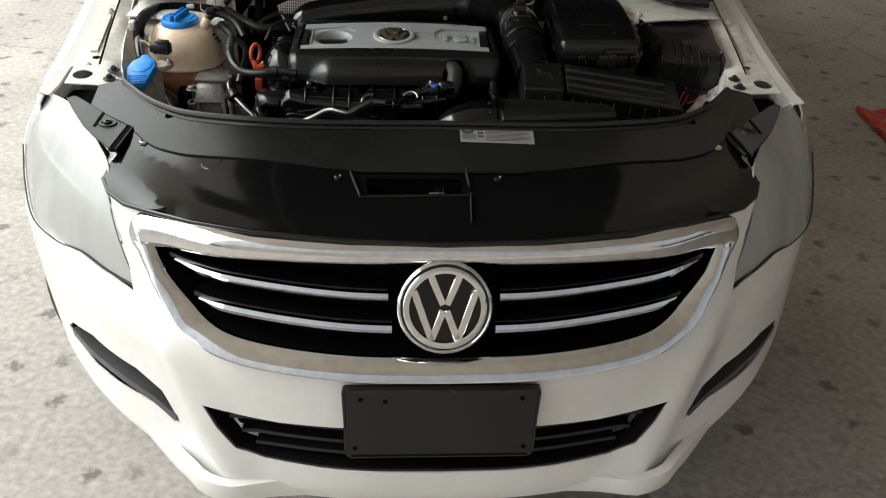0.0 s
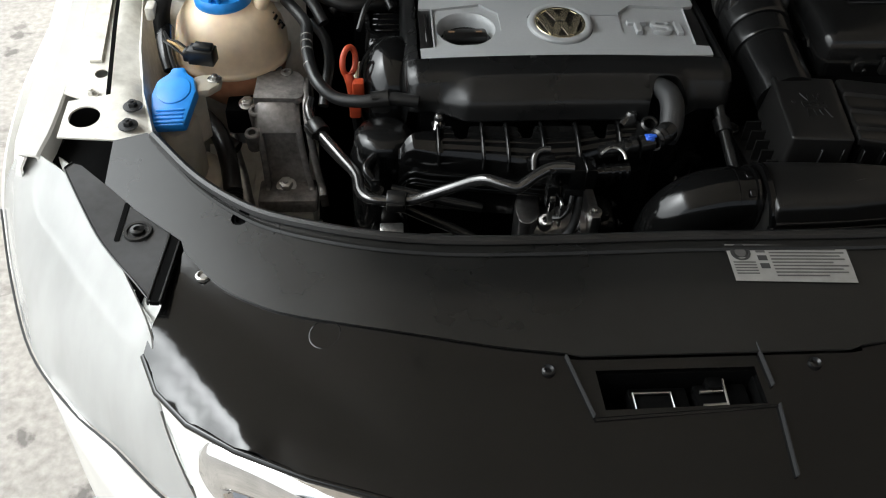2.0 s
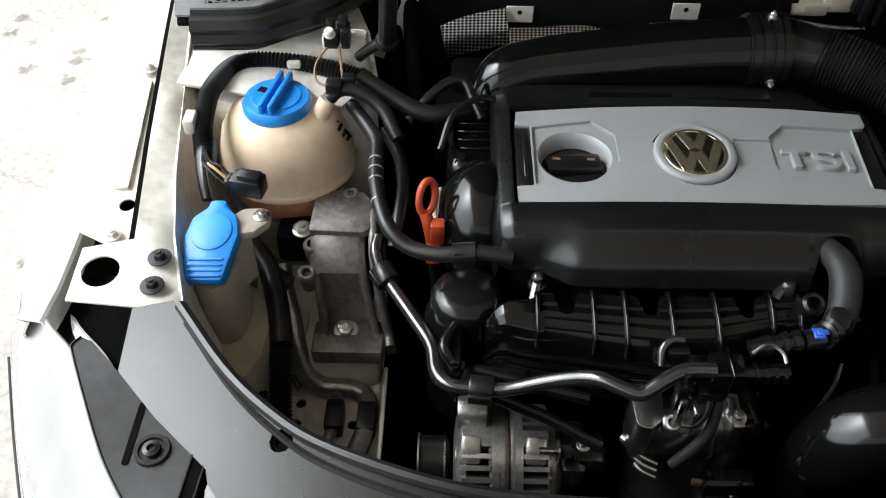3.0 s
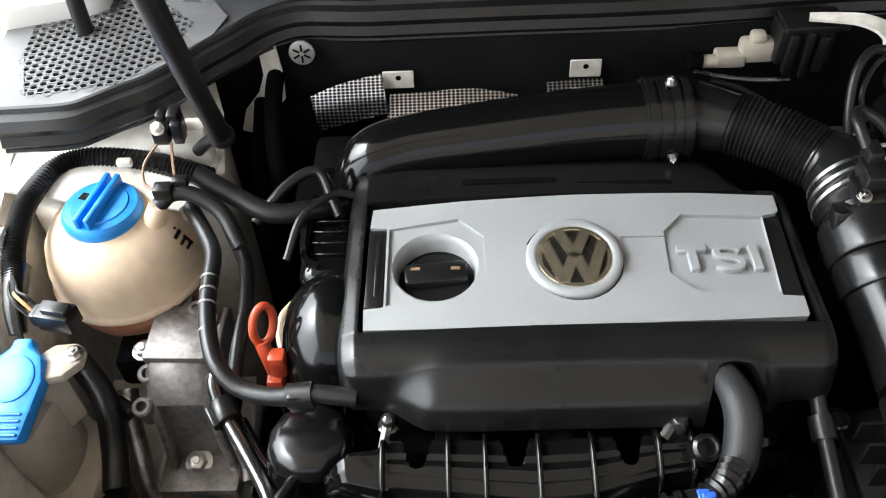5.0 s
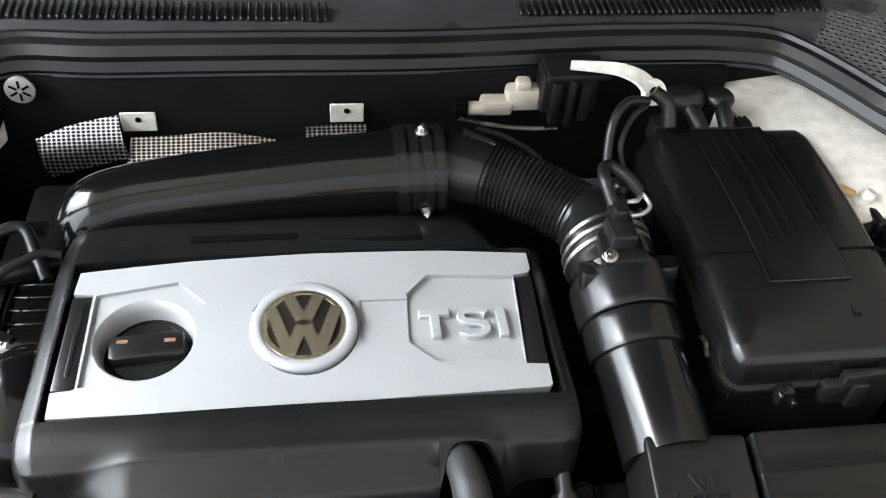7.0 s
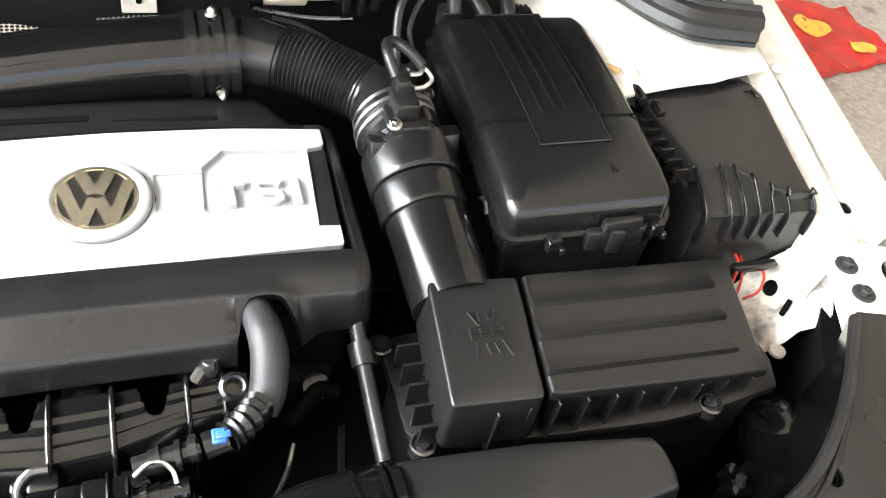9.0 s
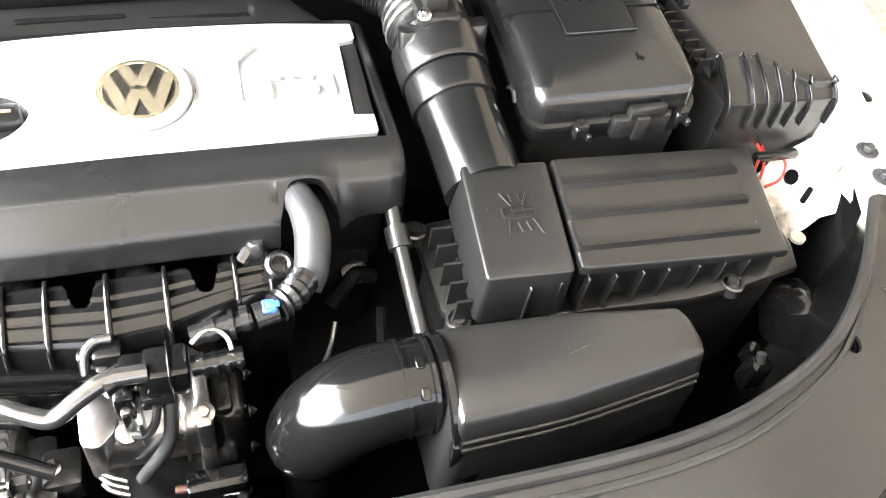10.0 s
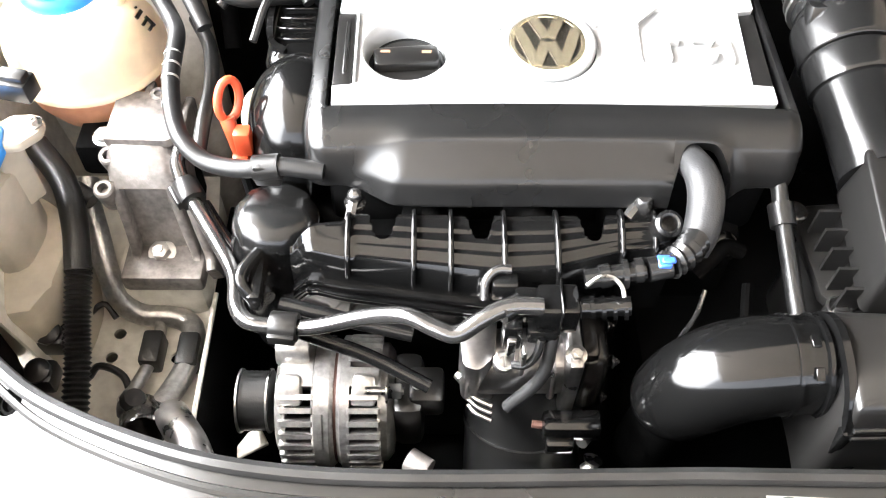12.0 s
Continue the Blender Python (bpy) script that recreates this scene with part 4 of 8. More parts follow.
latch = part("bonnet_latch", join(box(-0.090, -0.03, 0.952, 0.996, 0.772, 0.800, 0.003), box(-0.024, 0.030, 0.956, 0.996, 0.774, 0.803, 0.003), box(-0.012, 0.004, 0.985, 0.999, 0.79, 0.812, 0.002)), DARK, deck, "black bonnet latch")
part("catch_loop", sweep([Vector(p) for p in ((-0.086, 0.957, 0.8015), (-0.048, 0.957, 0.8015), (-0.048, 0.987, 0.8025), (-0.086, 0.987, 0.8025))], circle(0.0016, 8), (0, 0, 1), True), STEEL, latch, "thin steel loop")
for y in (0.968, 0.984):
    part("catch_bar", hose([(-0.020, y, 0.806), (0.003, y, 0.807)], 0.0018, 8), STEEL, latch)
part("catch_bar", hose([(0.004, 0.994, 0.813), (0.004, 0.960, 0.806)], 0.0012, 6), STEEL, latch)
part("catch_bar", hose([(0.008, 0.962, 0.806), (0.032, 0.962, 0.806)], 0.0010, 6), STEEL, latch)
# silver label on the panel
lab = lambda u, v: (u, v, deck_z(u, v) + 0.0036)
label = part("warning_label", panel([(0.038, 1.091), (0.168, 1.085), (0.171, 1.136), (0.039, 1.141)], lab, (), 0.015, 0.0003), PAPER, deck, "silver label with small dark print")


def mark(x0, x1, y0, y1, mat, r=0.0):
    part("print", panel([(x0, y0), (x1, y0), (x1, y1), (x0, y1)], lambda u, v: (u, v - (u - 0.1) * 0.035, deck_z(u, v) + 0.0040), (), 0.02, 0.0002), mat, label)


part("print", move(lathe([(0.011, 0), (0.011, 0.0003), (0.0085, 0.0003), (0.0085, 0)], 24), at(0.053, 1.129, deck_z(0.053, 1.129) + 0.004, 8)), INK, label)
part("print", move(lathe([(0.006, 0), (0.006, 0.0003), (0.001, 0.0003)], 14), at(0.053, 1.129, deck_z(0.053, 1.129) + 0.004, 8)), PALEINK, label)
mark(0.084, 0.158, 1.131, 1.136, INK)
for i, w in enumerate((0.166, 0.160, 0.164, 0.150, 0.165, 0.158, 0.162, 0.14)):
    mark(0.084, w, 1.1265 - i * 0.0045, 1.1283 - i * 0.0045, PALEINK)
for i in range(3):
    mark(0.070, 0.080, 1.1275 - i * 0.011, 1.1345 - i * 0.011, INK if i else PALEINK)
for i in range(5):
    mark(0.042, 0.066, 1.098 + i * 0.0038, 1.0996 + i * 0.0038, PALEINK)

# firewall, bay floor and dark depths
part("firewall", join(box(-0.70, 0.70, 1.915, 1.935, 0.28, 0.902), prism([(-0.42, 1.90), (0.42, 1.90), (0.42, 1.916), (-0.42, 1.916)], 0.55, 0.912, 0.004)), LINER, car, "black firewall with insulation")
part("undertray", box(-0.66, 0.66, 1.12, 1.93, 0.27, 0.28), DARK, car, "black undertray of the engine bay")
# hood, raised on its hinges behind the bay
hood_out = [(-0.74, 0), (0.74, 0), (0.77, 0.35), (0.75, 0.80), (0.68, 1.03), (0.50, 1.17), (0.22, 1.24), (0, 1.25), (-0.22, 1.24), (-0.50, 1.17), (-0.68, 1.03), (-0.75, 0.80), (-0.77, 0.35)]
hm = at(0, 2.10, 0.97, 0, 0, 0) @ at(0, 0, 0, 118, 0, 0)
hood = part("bonnet", move(panel(hood_out, lambda u, v: (u, v, -0.05 * (u / 0.7) ** 2 - 0.03 * (v / 1.1) ** 2), (), 0.06, 0.004), hm @ at(0, 0, 0)), WHITE, car, "raised white bonnet")
part("bonnet_liner", move(panel([(x * 0.97, 0.01 + y * 0.97) for x, y in hood_out], lambda u, v: (u, v, 0.03 - 0.05 * (u / 0.7) ** 2 - 0.03 * (v / 1.1) ** 2 + 0.008 * math.sin(u * 25) * math.sin(v * 22)), (), 0.05, 0.01), hm), LINER, hood, "dark liner under the bonnet")

# cowl: rubber seal, louvred panel, meshed vents at both ends
SEAL = [(0, 1.912, 0.932), (0.1, 1.915, 0.932), (0.253, 1.926, 0.932), (0.322, 1.927, 0.932), (0.394, 1.927, 0.932), (0.464, 1.917, 0.932), (0.492, 1.894, 0.932), (0.515, 1.861, 0.932), (0.535, 1.825, 0.932), (0.553, 1.79, 0.932), (0.575, 1.761, 0.932), (0.6, 1.743, 0.932), (0.67, 1.728, 0.932)]
SEAL_L = [(0, 1.912, 0.932), (0.1, 1.912, 0.932), (0.2, 1.911, 0.932), (0.29, 1.91, 0.932), (0.358, 1.915, 0.932), (0.39, 1.908, 0.932), (0.419, 1.887, 0.932), (0.446, 1.855, 0.932), (0.471, 1.828, 0.932), (0.495, 1.795, 0.932), (0.518, 1.771, 0.932), (0.544, 1.755, 0.932), (0.568, 1.738, 0.932), (0.592, 1.726, 0.932), (0.66, 1.722, 0.932)]
seal_line = spline([(-x, y, z) for x, y, z in reversed(SEAL_L[1:])] + SEAL, 5)
cowl = part("cowl_seal", sweep(seal_line, [(-0.012, -0.019), (0.009, -0.022), (0.016, -0.013), (0.012, -0.003), (0.015, 0.005), (0.008, 0.014), (-0.004, 0.016), (-0.012, 0.008)][::-1], (0, 0, 1)), RUBBER, car, "black rubber bonnet seal")
part("seal_edge", sweep([p + Vector((0, -0.010, -0.022)) for p in seal_line], circle(0.003, 6)), SATIN, cowl)
part("seal_bead", sweep([p + Vector((0, 0.008, 0.016)) for p in seal_line], circle(0.005, 6)), RUBBER, cowl)
pane = [(-0.48, 1.86), (-0.44, 1.905), (-0.38, 1.93), (-0.3, 1.928), (-0.1, 1.926), (0, 1.926), (0.1, 1.93), (0.25, 1.938), (0.4, 1.938), (0.47, 1.93), (0.51, 1.90), (0.58, 2.0), (0.58, 2.14), (-0.58, 2.14), (-0.58, 1.98)]
deckc = part("cowl_panel", panel(pane, lambda u, v: (u, v, 0.934 + 0.06 * max(0, v - 1.94) + 0.010 * math.exp(-((v - 1.948) / 0.012) ** 2)), (), 0.03, 0.004), MESH, car, "dark grey louvred cowl panel")
for i in range(46):
    for x0, y0 in ((-0.43, 1.925), (0.18, 1.935)):
        x = x0 + i * 0.0085
        part("louvre", move(box(-0.002, 0.002, -0.016, 0.016, 0, 0.006, 0.0012, 1), at(x, y0 + 0.052 + 0.02 * abs(x), 0.937 + 0.06 * (y0 - 1.89), 5)), GRAIN, deckc)
for side in (-1, 1):
    fix = (lambda g: g) if side > 0 else mirror
    if side > 0:
        vent = [(0.478, 1.928), (0.503, 1.902), (0.527, 1.870), (0.547, 1.834), (0.565, 1.799), (0.592, 1.768), (0.69, 1.758), (0.715, 1.858), (0.72, 2.048), (0.57, 2.048), (0.5, 1.988)]
        holes = [(0.515, 1.912), (0.548, 1.858), (0.580, 1.802), (0.66, 1.780), (0.685, 1.858), (0.69, 1.958), (0.57, 1.988)]
    else:
        vent = [(0.455, 1.918), (0.47, 1.873), (0.51, 1.818), (0.55, 1.780), (0.62, 1.758), (0.69, 1.758), (0.715, 1.858), (0.72, 2.048), (0.57, 2.048), (0.5, 1.988)]
        holes = [(0.49, 1.908), (0.51, 1.843), (0.56, 1.795), (0.66, 1.780), (0.685, 1.858), (0.69, 1.958), (0.57, 1.988)]
    vz = lambda u, v: 0.926 + 0.06 * (v - 1.76)
    vent_part = part("cowl_vent", fix(panel(vent, lambda u, v: (u, v, vz(u, v) - 0.010), (), 0.04, 0.004)), DARK, car, "black meshed cowl vent")
    r = 0.0062
    corner = [(math.cos(k * math.pi / 3), math.sin(k * math.pi / 3)) for k in range(6)]
    web = [c for k in range(6) for c in (corner[k], tuple((a + b) / 2 for a, b in zip(corner[k], corner[(k + 1) % 6])))]
    vs, fs = [], []
    for i in range(30):
        for j in range(24):
            x, y = 0.475 + i * r * 1.5, 1.770 + (j + 0.5 * (i % 2)) * r * math.sqrt(3)
            if not inside(x, y, holes):
                continue
            k = len(vs)
            vs += [Vector((x + c * r * 1.002, y + d * r * 1.002, vz(x, y) + 0.002)) for c, d in web]
            vs += [Vector((x + r * 0.62 * math.cos(q * math.pi / 6), y + r * 0.62 * math.sin(q * math.pi / 6), vz(x, y) + 0.002 - dz)) for dz in (0.0, 0.0022) for q in range(12)]
            for q in range(12):
                p = (q + 1) % 12
                fs += [(k + q, k + p, k + 12 + p, k + 12 + q), (k + 12 + q, k + 12 + p, k + 24 + p, k + 24 + q)]
    part("vent_mesh", fix((vs, fs)), VENT, vent_part, "grey-black honeycomb mesh")
    # left rim takes the lighter plastic: glare painted as colour
    part("vent_rim", fix(panel(vent, lambda u, v: (u, v, vz(u, v) + 0.0016), [[((x - 0.59) * 0.97 + 0.59, (y - 1.87) * 0.97 + 1.87) for x, y in holes]], 0.03, 0.003)), VENT if side < 0 else MESH, vent_part)

    # white body corner behind the vent
    part("hinge_plate", fix(prism(rounded([(0.60, 1.935), (0.735, 1.90), (0.75, 2.10), (0.615, 2.10)] if side < 0 else [(0.675, 1.99), (0.735, 1.95), (0.75, 2.10), (0.69, 2.10)], 0.02), 0.90, 0.962, 0.006)), WHITE, car, "white body corner under the bonnet hinge")
part("hinge_arm", hose([(-0.62, 1.896, 0.93), (-0.622, 1.905, 0.99), (-0.63, 1.93, 1.06), (-0.645, 1.98, 1.13), (-0.66, 2.03, 1.16)], 0.010, 10), RUBBER, car, "black bonnet hinge arm")
part("hinge_bolt", bolt((-0.655, 1.955, 0.962), (0, 0, 1), 0.009, 0.009), BODY, car, "white painted hinge bolt")

# ---- engine bay ----
# engine cover: a black shell, silver strip, round emblem, oil filler cap
cover = thing("engine_cover", (-0.07, 1.57, 0.78), "satin black engine cover with a silver strip", "engine cover")
CX0, CX1 = -0.300, 0.151


def cover_back(x):
    return float(np.interp(x, [CX0, -0.26, 0.06, 0.08, 0.135, CX1], [1.728, 1.742, 1.738, 1.730, 1.655, 1.63]))


# (y, z) down the front of the cover: at its corner blocks, and over the apron between them
BLOCK = [(1.488, 0.8775), (1.475, 0.8766), (1.462, 0.8725), (1.4535, 0.8660), (1.4500, 0.8620), (1.4450, 0.8500), (1.4415, 0.8390), (1.4400, 0.8260)]
APRON = [(1.488, 0.8775), (1.475, 0.8769), (1.4615, 0.8745), (1.4515, 0.8726), (1.4475, 0.8688), (1.4275, 0.8570), (1.4185, 0.8475), (1.4135, 0.8245)]
ARCH_X, ARCH_W = 0.055, 0.028


def cover_point(x, v):
    """The shell of the cover at x and step v: 0 to 8 from its back edge to the strip's front, 8 to 15 down the front."""
    low = max(0.0, min(1.0, (v - 10) / 5))
    wide = 0.042 + 0.010 * low
    rise = max(0.0, min(1.0, min((x + 0.238 + 0.032 * low) / wide, (0.082 + 0.030 * low - x) / wide)))
    slow = max(0.0, min(1.0, (x + 0.232 + 0.034 * low) / 0.11))
    mid = rise * rise * (3 - 2 * rise) * (0.68 + 0.32 * slow * (2 - slow))
    yb = cover_back(x)
    bed = max(0.0, min(1.0, (x + 0.278) / 0.0015, (0.1345 - x) / 0.0015))
    rear = [(yb, 0.800), (yb - 0.004, 0.850), (yb - 0.012, 0.860), (min(yb - 0.03, 1.69), 0.870), (1.6575, 0.8775), (1.655, 0.8780 - 0.0220 * bed), (1.4935, 0.8780 - 0.0260 * bed), (1.4905, 0.8780 - 0.006 * bed)]
    prof = [Vector(p) for p in rear] + [Vector(a).lerp(Vector(b), mid) for a, b in zip(BLOCK, APRON)]
    arch = math.sqrt(max(0.0, 1 - ((x - ARCH_X) / ARCH_W) ** 2)) ** 0.8 if abs(x - ARCH_X) < ARCH_W else 0.0
    stop = 15 - 3.4 * arch
    f = v if v < 8 else 8 + (v - 8) * (stop - 8) / 7
    i = min(int(f), 14)
    a, b, t = prof[i], prof[i + 1], f - i
    if i >= 8:
        q, c = prof[i - 1] if i > 8 else prof[i], prof[min(15, i + 2)]
        bent = 0.5 * (2 * a + (b - q) * t + (2 * q - 5 * a + 4 * b - c) * t * t + (3 * a - q - 3 * b + c) * t ** 3)
        y, z = bent.lerp(a.lerp(b, t), 0.15)
    else:
        y, z = a.lerp(b, t)
    edge = min(x - CX0, CX1 - x)
    drop, tuck = 0.0, 0.0
    if edge < 0.0185:
        d = 0.0185 - edge
        q = max(0.0, (d - 0.011) / 0.0075)
        drop = 0.45 * d + 0.019 * (1 - math.sqrt(max(0, 1 - q * q)))
        tuck = 0.014 * (1 - math.sqrt(max(0, 1 - (d / 0.0185) ** 2))) * max(0.0, min(1.0, (v - 8) / 4))
    narrow = 1 - 0.030 * max(0.0, min(1.0, (v - 8.5) / 6.5))
    return Vector((-0.074 + (x + 0.074) * narrow, y + tuck, z - 0.12 * (x + 0.07) ** 2 * min(1.0, v / 4) - drop * (1 if v < 12 else max(0.25, 1 - (v - 12) / 4))))


near_edge = [0.0, 0.0003, 0.001, 0.002, 0.0035, 0.005, 0.007, 0.009, 0.012, 0.0145, 0.0175, 0.0195, 0.0210, 0.0225, 0.0245]
xs_ = sorted(set([round(x, 5) for x in [CX0 + e for e in near_edge] + [CX1 - e for e in near_edge] + [-0.27 + 0.0125 * i for i in range(32)] + [-0.256 + 0.0025 * i for i in range(26)]
                  + [0.060 + 0.0025 * i for i in range(18)] + [ARCH_X + ARCH_W * math.sin(math.pi * k / 40) for k in range(-20, 21)]]))
xs_ = [x for i, x in enumerate(xs_) if i == 0 or x in (round(CX0, 5), round(CX1, 5)) or x - xs_[i - 1] > 0.0003]
vs_c = [i / 4 for i in range(33)] + [8 + i / 8 for i in range(1, 57)]
vs, fs = [], []
for x in xs_:
    col = [cover_point(x, v) for v in vs_c]
    vs += col + [col[-1] + Vector((0, 0.0015, -0.002)), col[-1] + Vector((0, 0.004, -0.004)), col[-1] + Vector((0, 0.006, 0.012 if abs(x - ARCH_X) > ARCH_W else -0.014))]
n = len(vs_c) + 3
for i in range(len(xs_) - 1):
    for j in range(n - 1):
        a = i * n + j
        fs.append((a, a + 1, a + n + 1, a + n))
for col, sgn in ((0, -1), (len(xs_) - 1, 1)):
    k = len(vs)
    vs += [Vector((vs[col * n + j].x + sgn * 0.003, vs[col * n + j].y, min(0.79, vs[col * n + j].z - 0.01))) for j in range(n)]
    for j in range(n - 1):
        q = (col * n + j, col * n + j + 1, k + j + 1, k + j)
        fs.append(q if sgn > 0 else tuple(reversed(q)))
part("shell", (vs, fs), COVER, cover, "satin black moulded shell", 50)
for x0, x1, y in ((-0.182, -0.082, 1.6845), (-0.062, 0.036, 1.676)):
    part("vent_slot", move(prism(rounded([(x0, -0.0042), (x1, -0.0042), (x1, 0.0042), (x0, 0.0042)], 0.003, 3), -0.004, 0.0009, 0.0006, 1), at(0, y, 0.8722, -9)), DARK, cover)


def strip_z(x, y):
    return 0.8765 + 0.03 * (y - 1.56) - 0.12 * (x + 0.07) ** 2


STRIP = [(-0.274, 1.4925), (-0.18, 1.4895), (-0.07, 1.489), (0.05, 1.4925), (0.125, 1.4965), (0.1275, 1.499), (0.128, 1.5195), (0.109, 1.5205), (0.1145, 1.621), (0.128, 1.6235), (0.132, 1.628), (0.132, 1.6485), (0.05, 1.6525), (-0.07, 1.6530), (-0.18, 1.6495), (-0.272, 1.6435), (-0.274, 1.6190), (-0.257, 1.6165), (-0.2565, 1.5185), (-0.275, 1.5165)]
OIL = [(-0.2545, 1.6155), (-0.186, 1.6255), (-0.161, 1.6005), (-0.160, 1.5555), (-0.178, 1.5215), (-0.2545, 1.5195)]
BADGEH = [(-0.075 + 0.045 * math.cos(a), 1.566 + 0.049 * math.sin(a)) for a in np.linspace(0, 6.2832, 33)[:-1]]
TSI = [(0.0115, 1.5485), (-0.029, 1.5475), (-0.0285, 1.5945), (0.0135, 1.5945), (0.0135, 1.6005), (0.034, 1.6225), (0.1140, 1.6200), (0.1088, 1.5235), (0.033, 1.5255), (0.0115, 1.5465)]
strip = part("silver_strip", panel(STRIP, lambda u, v: (u, v, strip_z(u, v)), [OIL, BADGEH, TSI], 0.02, 0.010, 0.01), SILVER, cover, "silver-grey painted strip")
part("strip_pocket", panel(TSI[4:] + [(0.0115, 1.5485), (0.0135, 1.5945)], lambda u, v: (u, v, strip_z(u, v) - 0.0046), (), 0.03, 0.004), SILVER, strip)
part("strip_channel", panel([(0.0135, 1.5945), (0.0115, 1.5485), (-0.029, 1.5475), (-0.0285, 1.5945)][::-1], lambda u, v: (u, v, strip_z(u, v) - 0.0020), (), 0.03, 0.004), SILVER, strip)
capx, capy = -0.2085, 1.567
part("strip_pocket", panel(OIL, lambda u, v: (u, v, strip_z(u, v) - 0.0035), [[(capx + 0.0415 * math.cos(a), capy + 0.0425 * math.sin(a)) for a in np.linspace(0, 6.2832, 41)[:-1]]], 0.02, 0.002, 0.008), SILVER, strip)
ring_ = lambda r, q, dz: [Vector((capx + r * math.cos(a), capy + q * math.sin(a), strip_z(capx, capy + q * math.sin(a)) + dz)) for a in np.linspace(0, 6.2832, 41)[:-1]]
bowl_ = [ring_(0.0422, 0.0432, -0.0032), ring_(0.0405, 0.0415, -0.0042), ring_(0.0385, 0.0385, -0.012), ring_(0.0365, 0.0365, -0.026)]
part("filler_bowl", ([p for r in bowl_ for p in r], [(i * 40 + j, i * 40 + (j + 1) % 40, (i + 1) * 40 + (j + 1) % 40, (i + 1) * 40 + j) for i in range(3) for j in range(40)]), SILVER, strip, "", 60)
part("filler_throat", move(lathe([(0.0385, -0.03), (0.0385, 0.0), (0.0362, 0.0), (0.0358, -0.03)], 28), at(capx, capy, strip_z(capx, capy) - 0.026)), DARK, cover)
oilcap = part("oil_cap", move(join(lathe([(0.034, -0.03), (0.034, -0.004), (0.031, 0.0), (0.001, 0.0)], 28), prism([(-0.031, -0.010), (-0.026, -0.013), (0.026, -0.013), (0.031, -0.010), (0.031, 0.010), (0.026, 0.013), (-0.026, 0.013), (-0.031, 0.010)], -0.002, 0.010, 0.003)), at(capx, capy, strip_z(capx, capy) - 0.020, 0, 0, 6)), GRAIN, cover, "black oil filler cap")
for x in (-0.020, 0.019):
    part("cap_mark", move(box(-0.0045, 0.0045, -0.0018, 0.0018, 0, 0.0004), at(capx + x, capy + 0.003, strip_z(capx, capy) - 0.0096)), CAPMARK, oilcap, "faded tan printed symbol")
em = at(-0.0765, 1.5665, strip_z(-0.075, 1.566) + 0.0012, 6)
emblem = part("emblem", move(lathe([(0.0458, -0.016), (0.0458, 0.0015), (0.0450, 0.0035), (0.0435, 0.0048), (0.0385, 0.0052), (0.0365, 0.0046), (0.0358, 0.003)], 48), em), SILVER, cover, "round emblem with pale gold face", 50)
dome = lambda r: 0.0054 - 1.5 * r * r
part("emblem_face", move(lathe([(0.0360, -0.004), (0.0360, dome(0.036))] + [(r, dome(r)) for r in (0.032, 0.027, 0.021, 0.014, 0.007, 0.001)], 44), em), SMOKE, emblem, "dark disc", 60)
part("emblem_rim", move(lathe([(0.0312, dome(0.0312)), (0.0316, dome(0.0316) + 0.0008), (0.0352, dome(0.0352) + 0.0008), (0.0360, dome(0.036))], 44), em), GOLD, emblem, "pale gold rim")
for k in (-1, 1):
    for a, b in (((0.40, 0.90), (0.06, 0.10)), ((0.84, 0.50), (0.36, -0.90)), ((0.36, -0.88), (0.05, -0.08))):
        line = [Vector((k * 0.0335 * (a[0] + (b[0] - a[0]) * t), 0.0335 * (a[1] + (b[1] - a[1]) * t), 0)) for t in np.linspace(0, 1, 9)]
        line = [Vector((p.x, p.y, dome(math.hypot(p.x, p.y)) + 0.0009)) for p in line]
        part("emblem_bar", move(sweep(line, [(-0.0052, -0.0008), (0.0052, -0.0008), (0.0052, 0.0002), (-0.0052, 0.0002)], (0, 0, 1)), em), GOLD, emblem, "pale gold slanting bar")
part("emblem_slit", move(lathe([(0.0462, -0.004), (0.0485, -0.004), (0.0485, -0.0030), (0.0462, -0.0030)], 44), em), DARK, emblem)
part("end_block", join(box(-0.275, -0.2575, 1.517, 1.617, 0.855, 0.8720, 0.002), box(-0.2665, -0.2625, 1.53, 1.604, 0.868, 0.8735, 0.001, 1)), GRAIN, cover)
part("end_block", prism([(0.1095, 1.521), (0.1285, 1.520), (0.1325, 1.624), (0.1155, 1.621)], 0.855, 0.8705, 0.002), GRAIN, cover)


def stroke(x0, x1, y0, y1):
    base = strip_z(round((x0 + x1) / 0.07) * 0.035, 1.565) - 0.0030
    return box(x0, x1, y0 + 0.003, y1 + 0.003, base - 0.003, base + 0.0040, 0.0010, 1)


part("letter", join(stroke(0.022, 0.050, 1.571, 1.579), stroke(0.0315, 0.0405, 1.548, 1.573)), SILVER, strip, "raised letter T")
zs = strip_z(0.07, 1.565) - 0.0030
ess = spline([(x, y + 0.003, zs) for x, y in ((0.0825, 1.5730), (0.077, 1.5765), (0.066, 1.5768), (0.0600, 1.5735), (0.0602, 1.5675), (0.066, 1.5645), (0.075, 1.5625), (0.0803, 1.559), (0.0803, 1.5535), (0.074, 1.5505), (0.064, 1.5505), (0.0575, 1.5545))], 4)
part("letter", sweep(ess, [(-0.0036, -0.003), (0.0036, -0.003), (0.0036, 0.0030), (0.0027, 0.0040), (-0.0027, 0.0040), (-0.0036, 0.0030)], (0, 0, 1)), SILVER, strip, "raised letter S")
part("letter", stroke(0.091, 0.100, 1.548, 1.580), SILVER, strip, "raised letter I")

# engine under the cover
engine = thing("engine", (-0.07, 1.57, 0.28), "engine block under the black cover, coloured as deep shade", "engine")
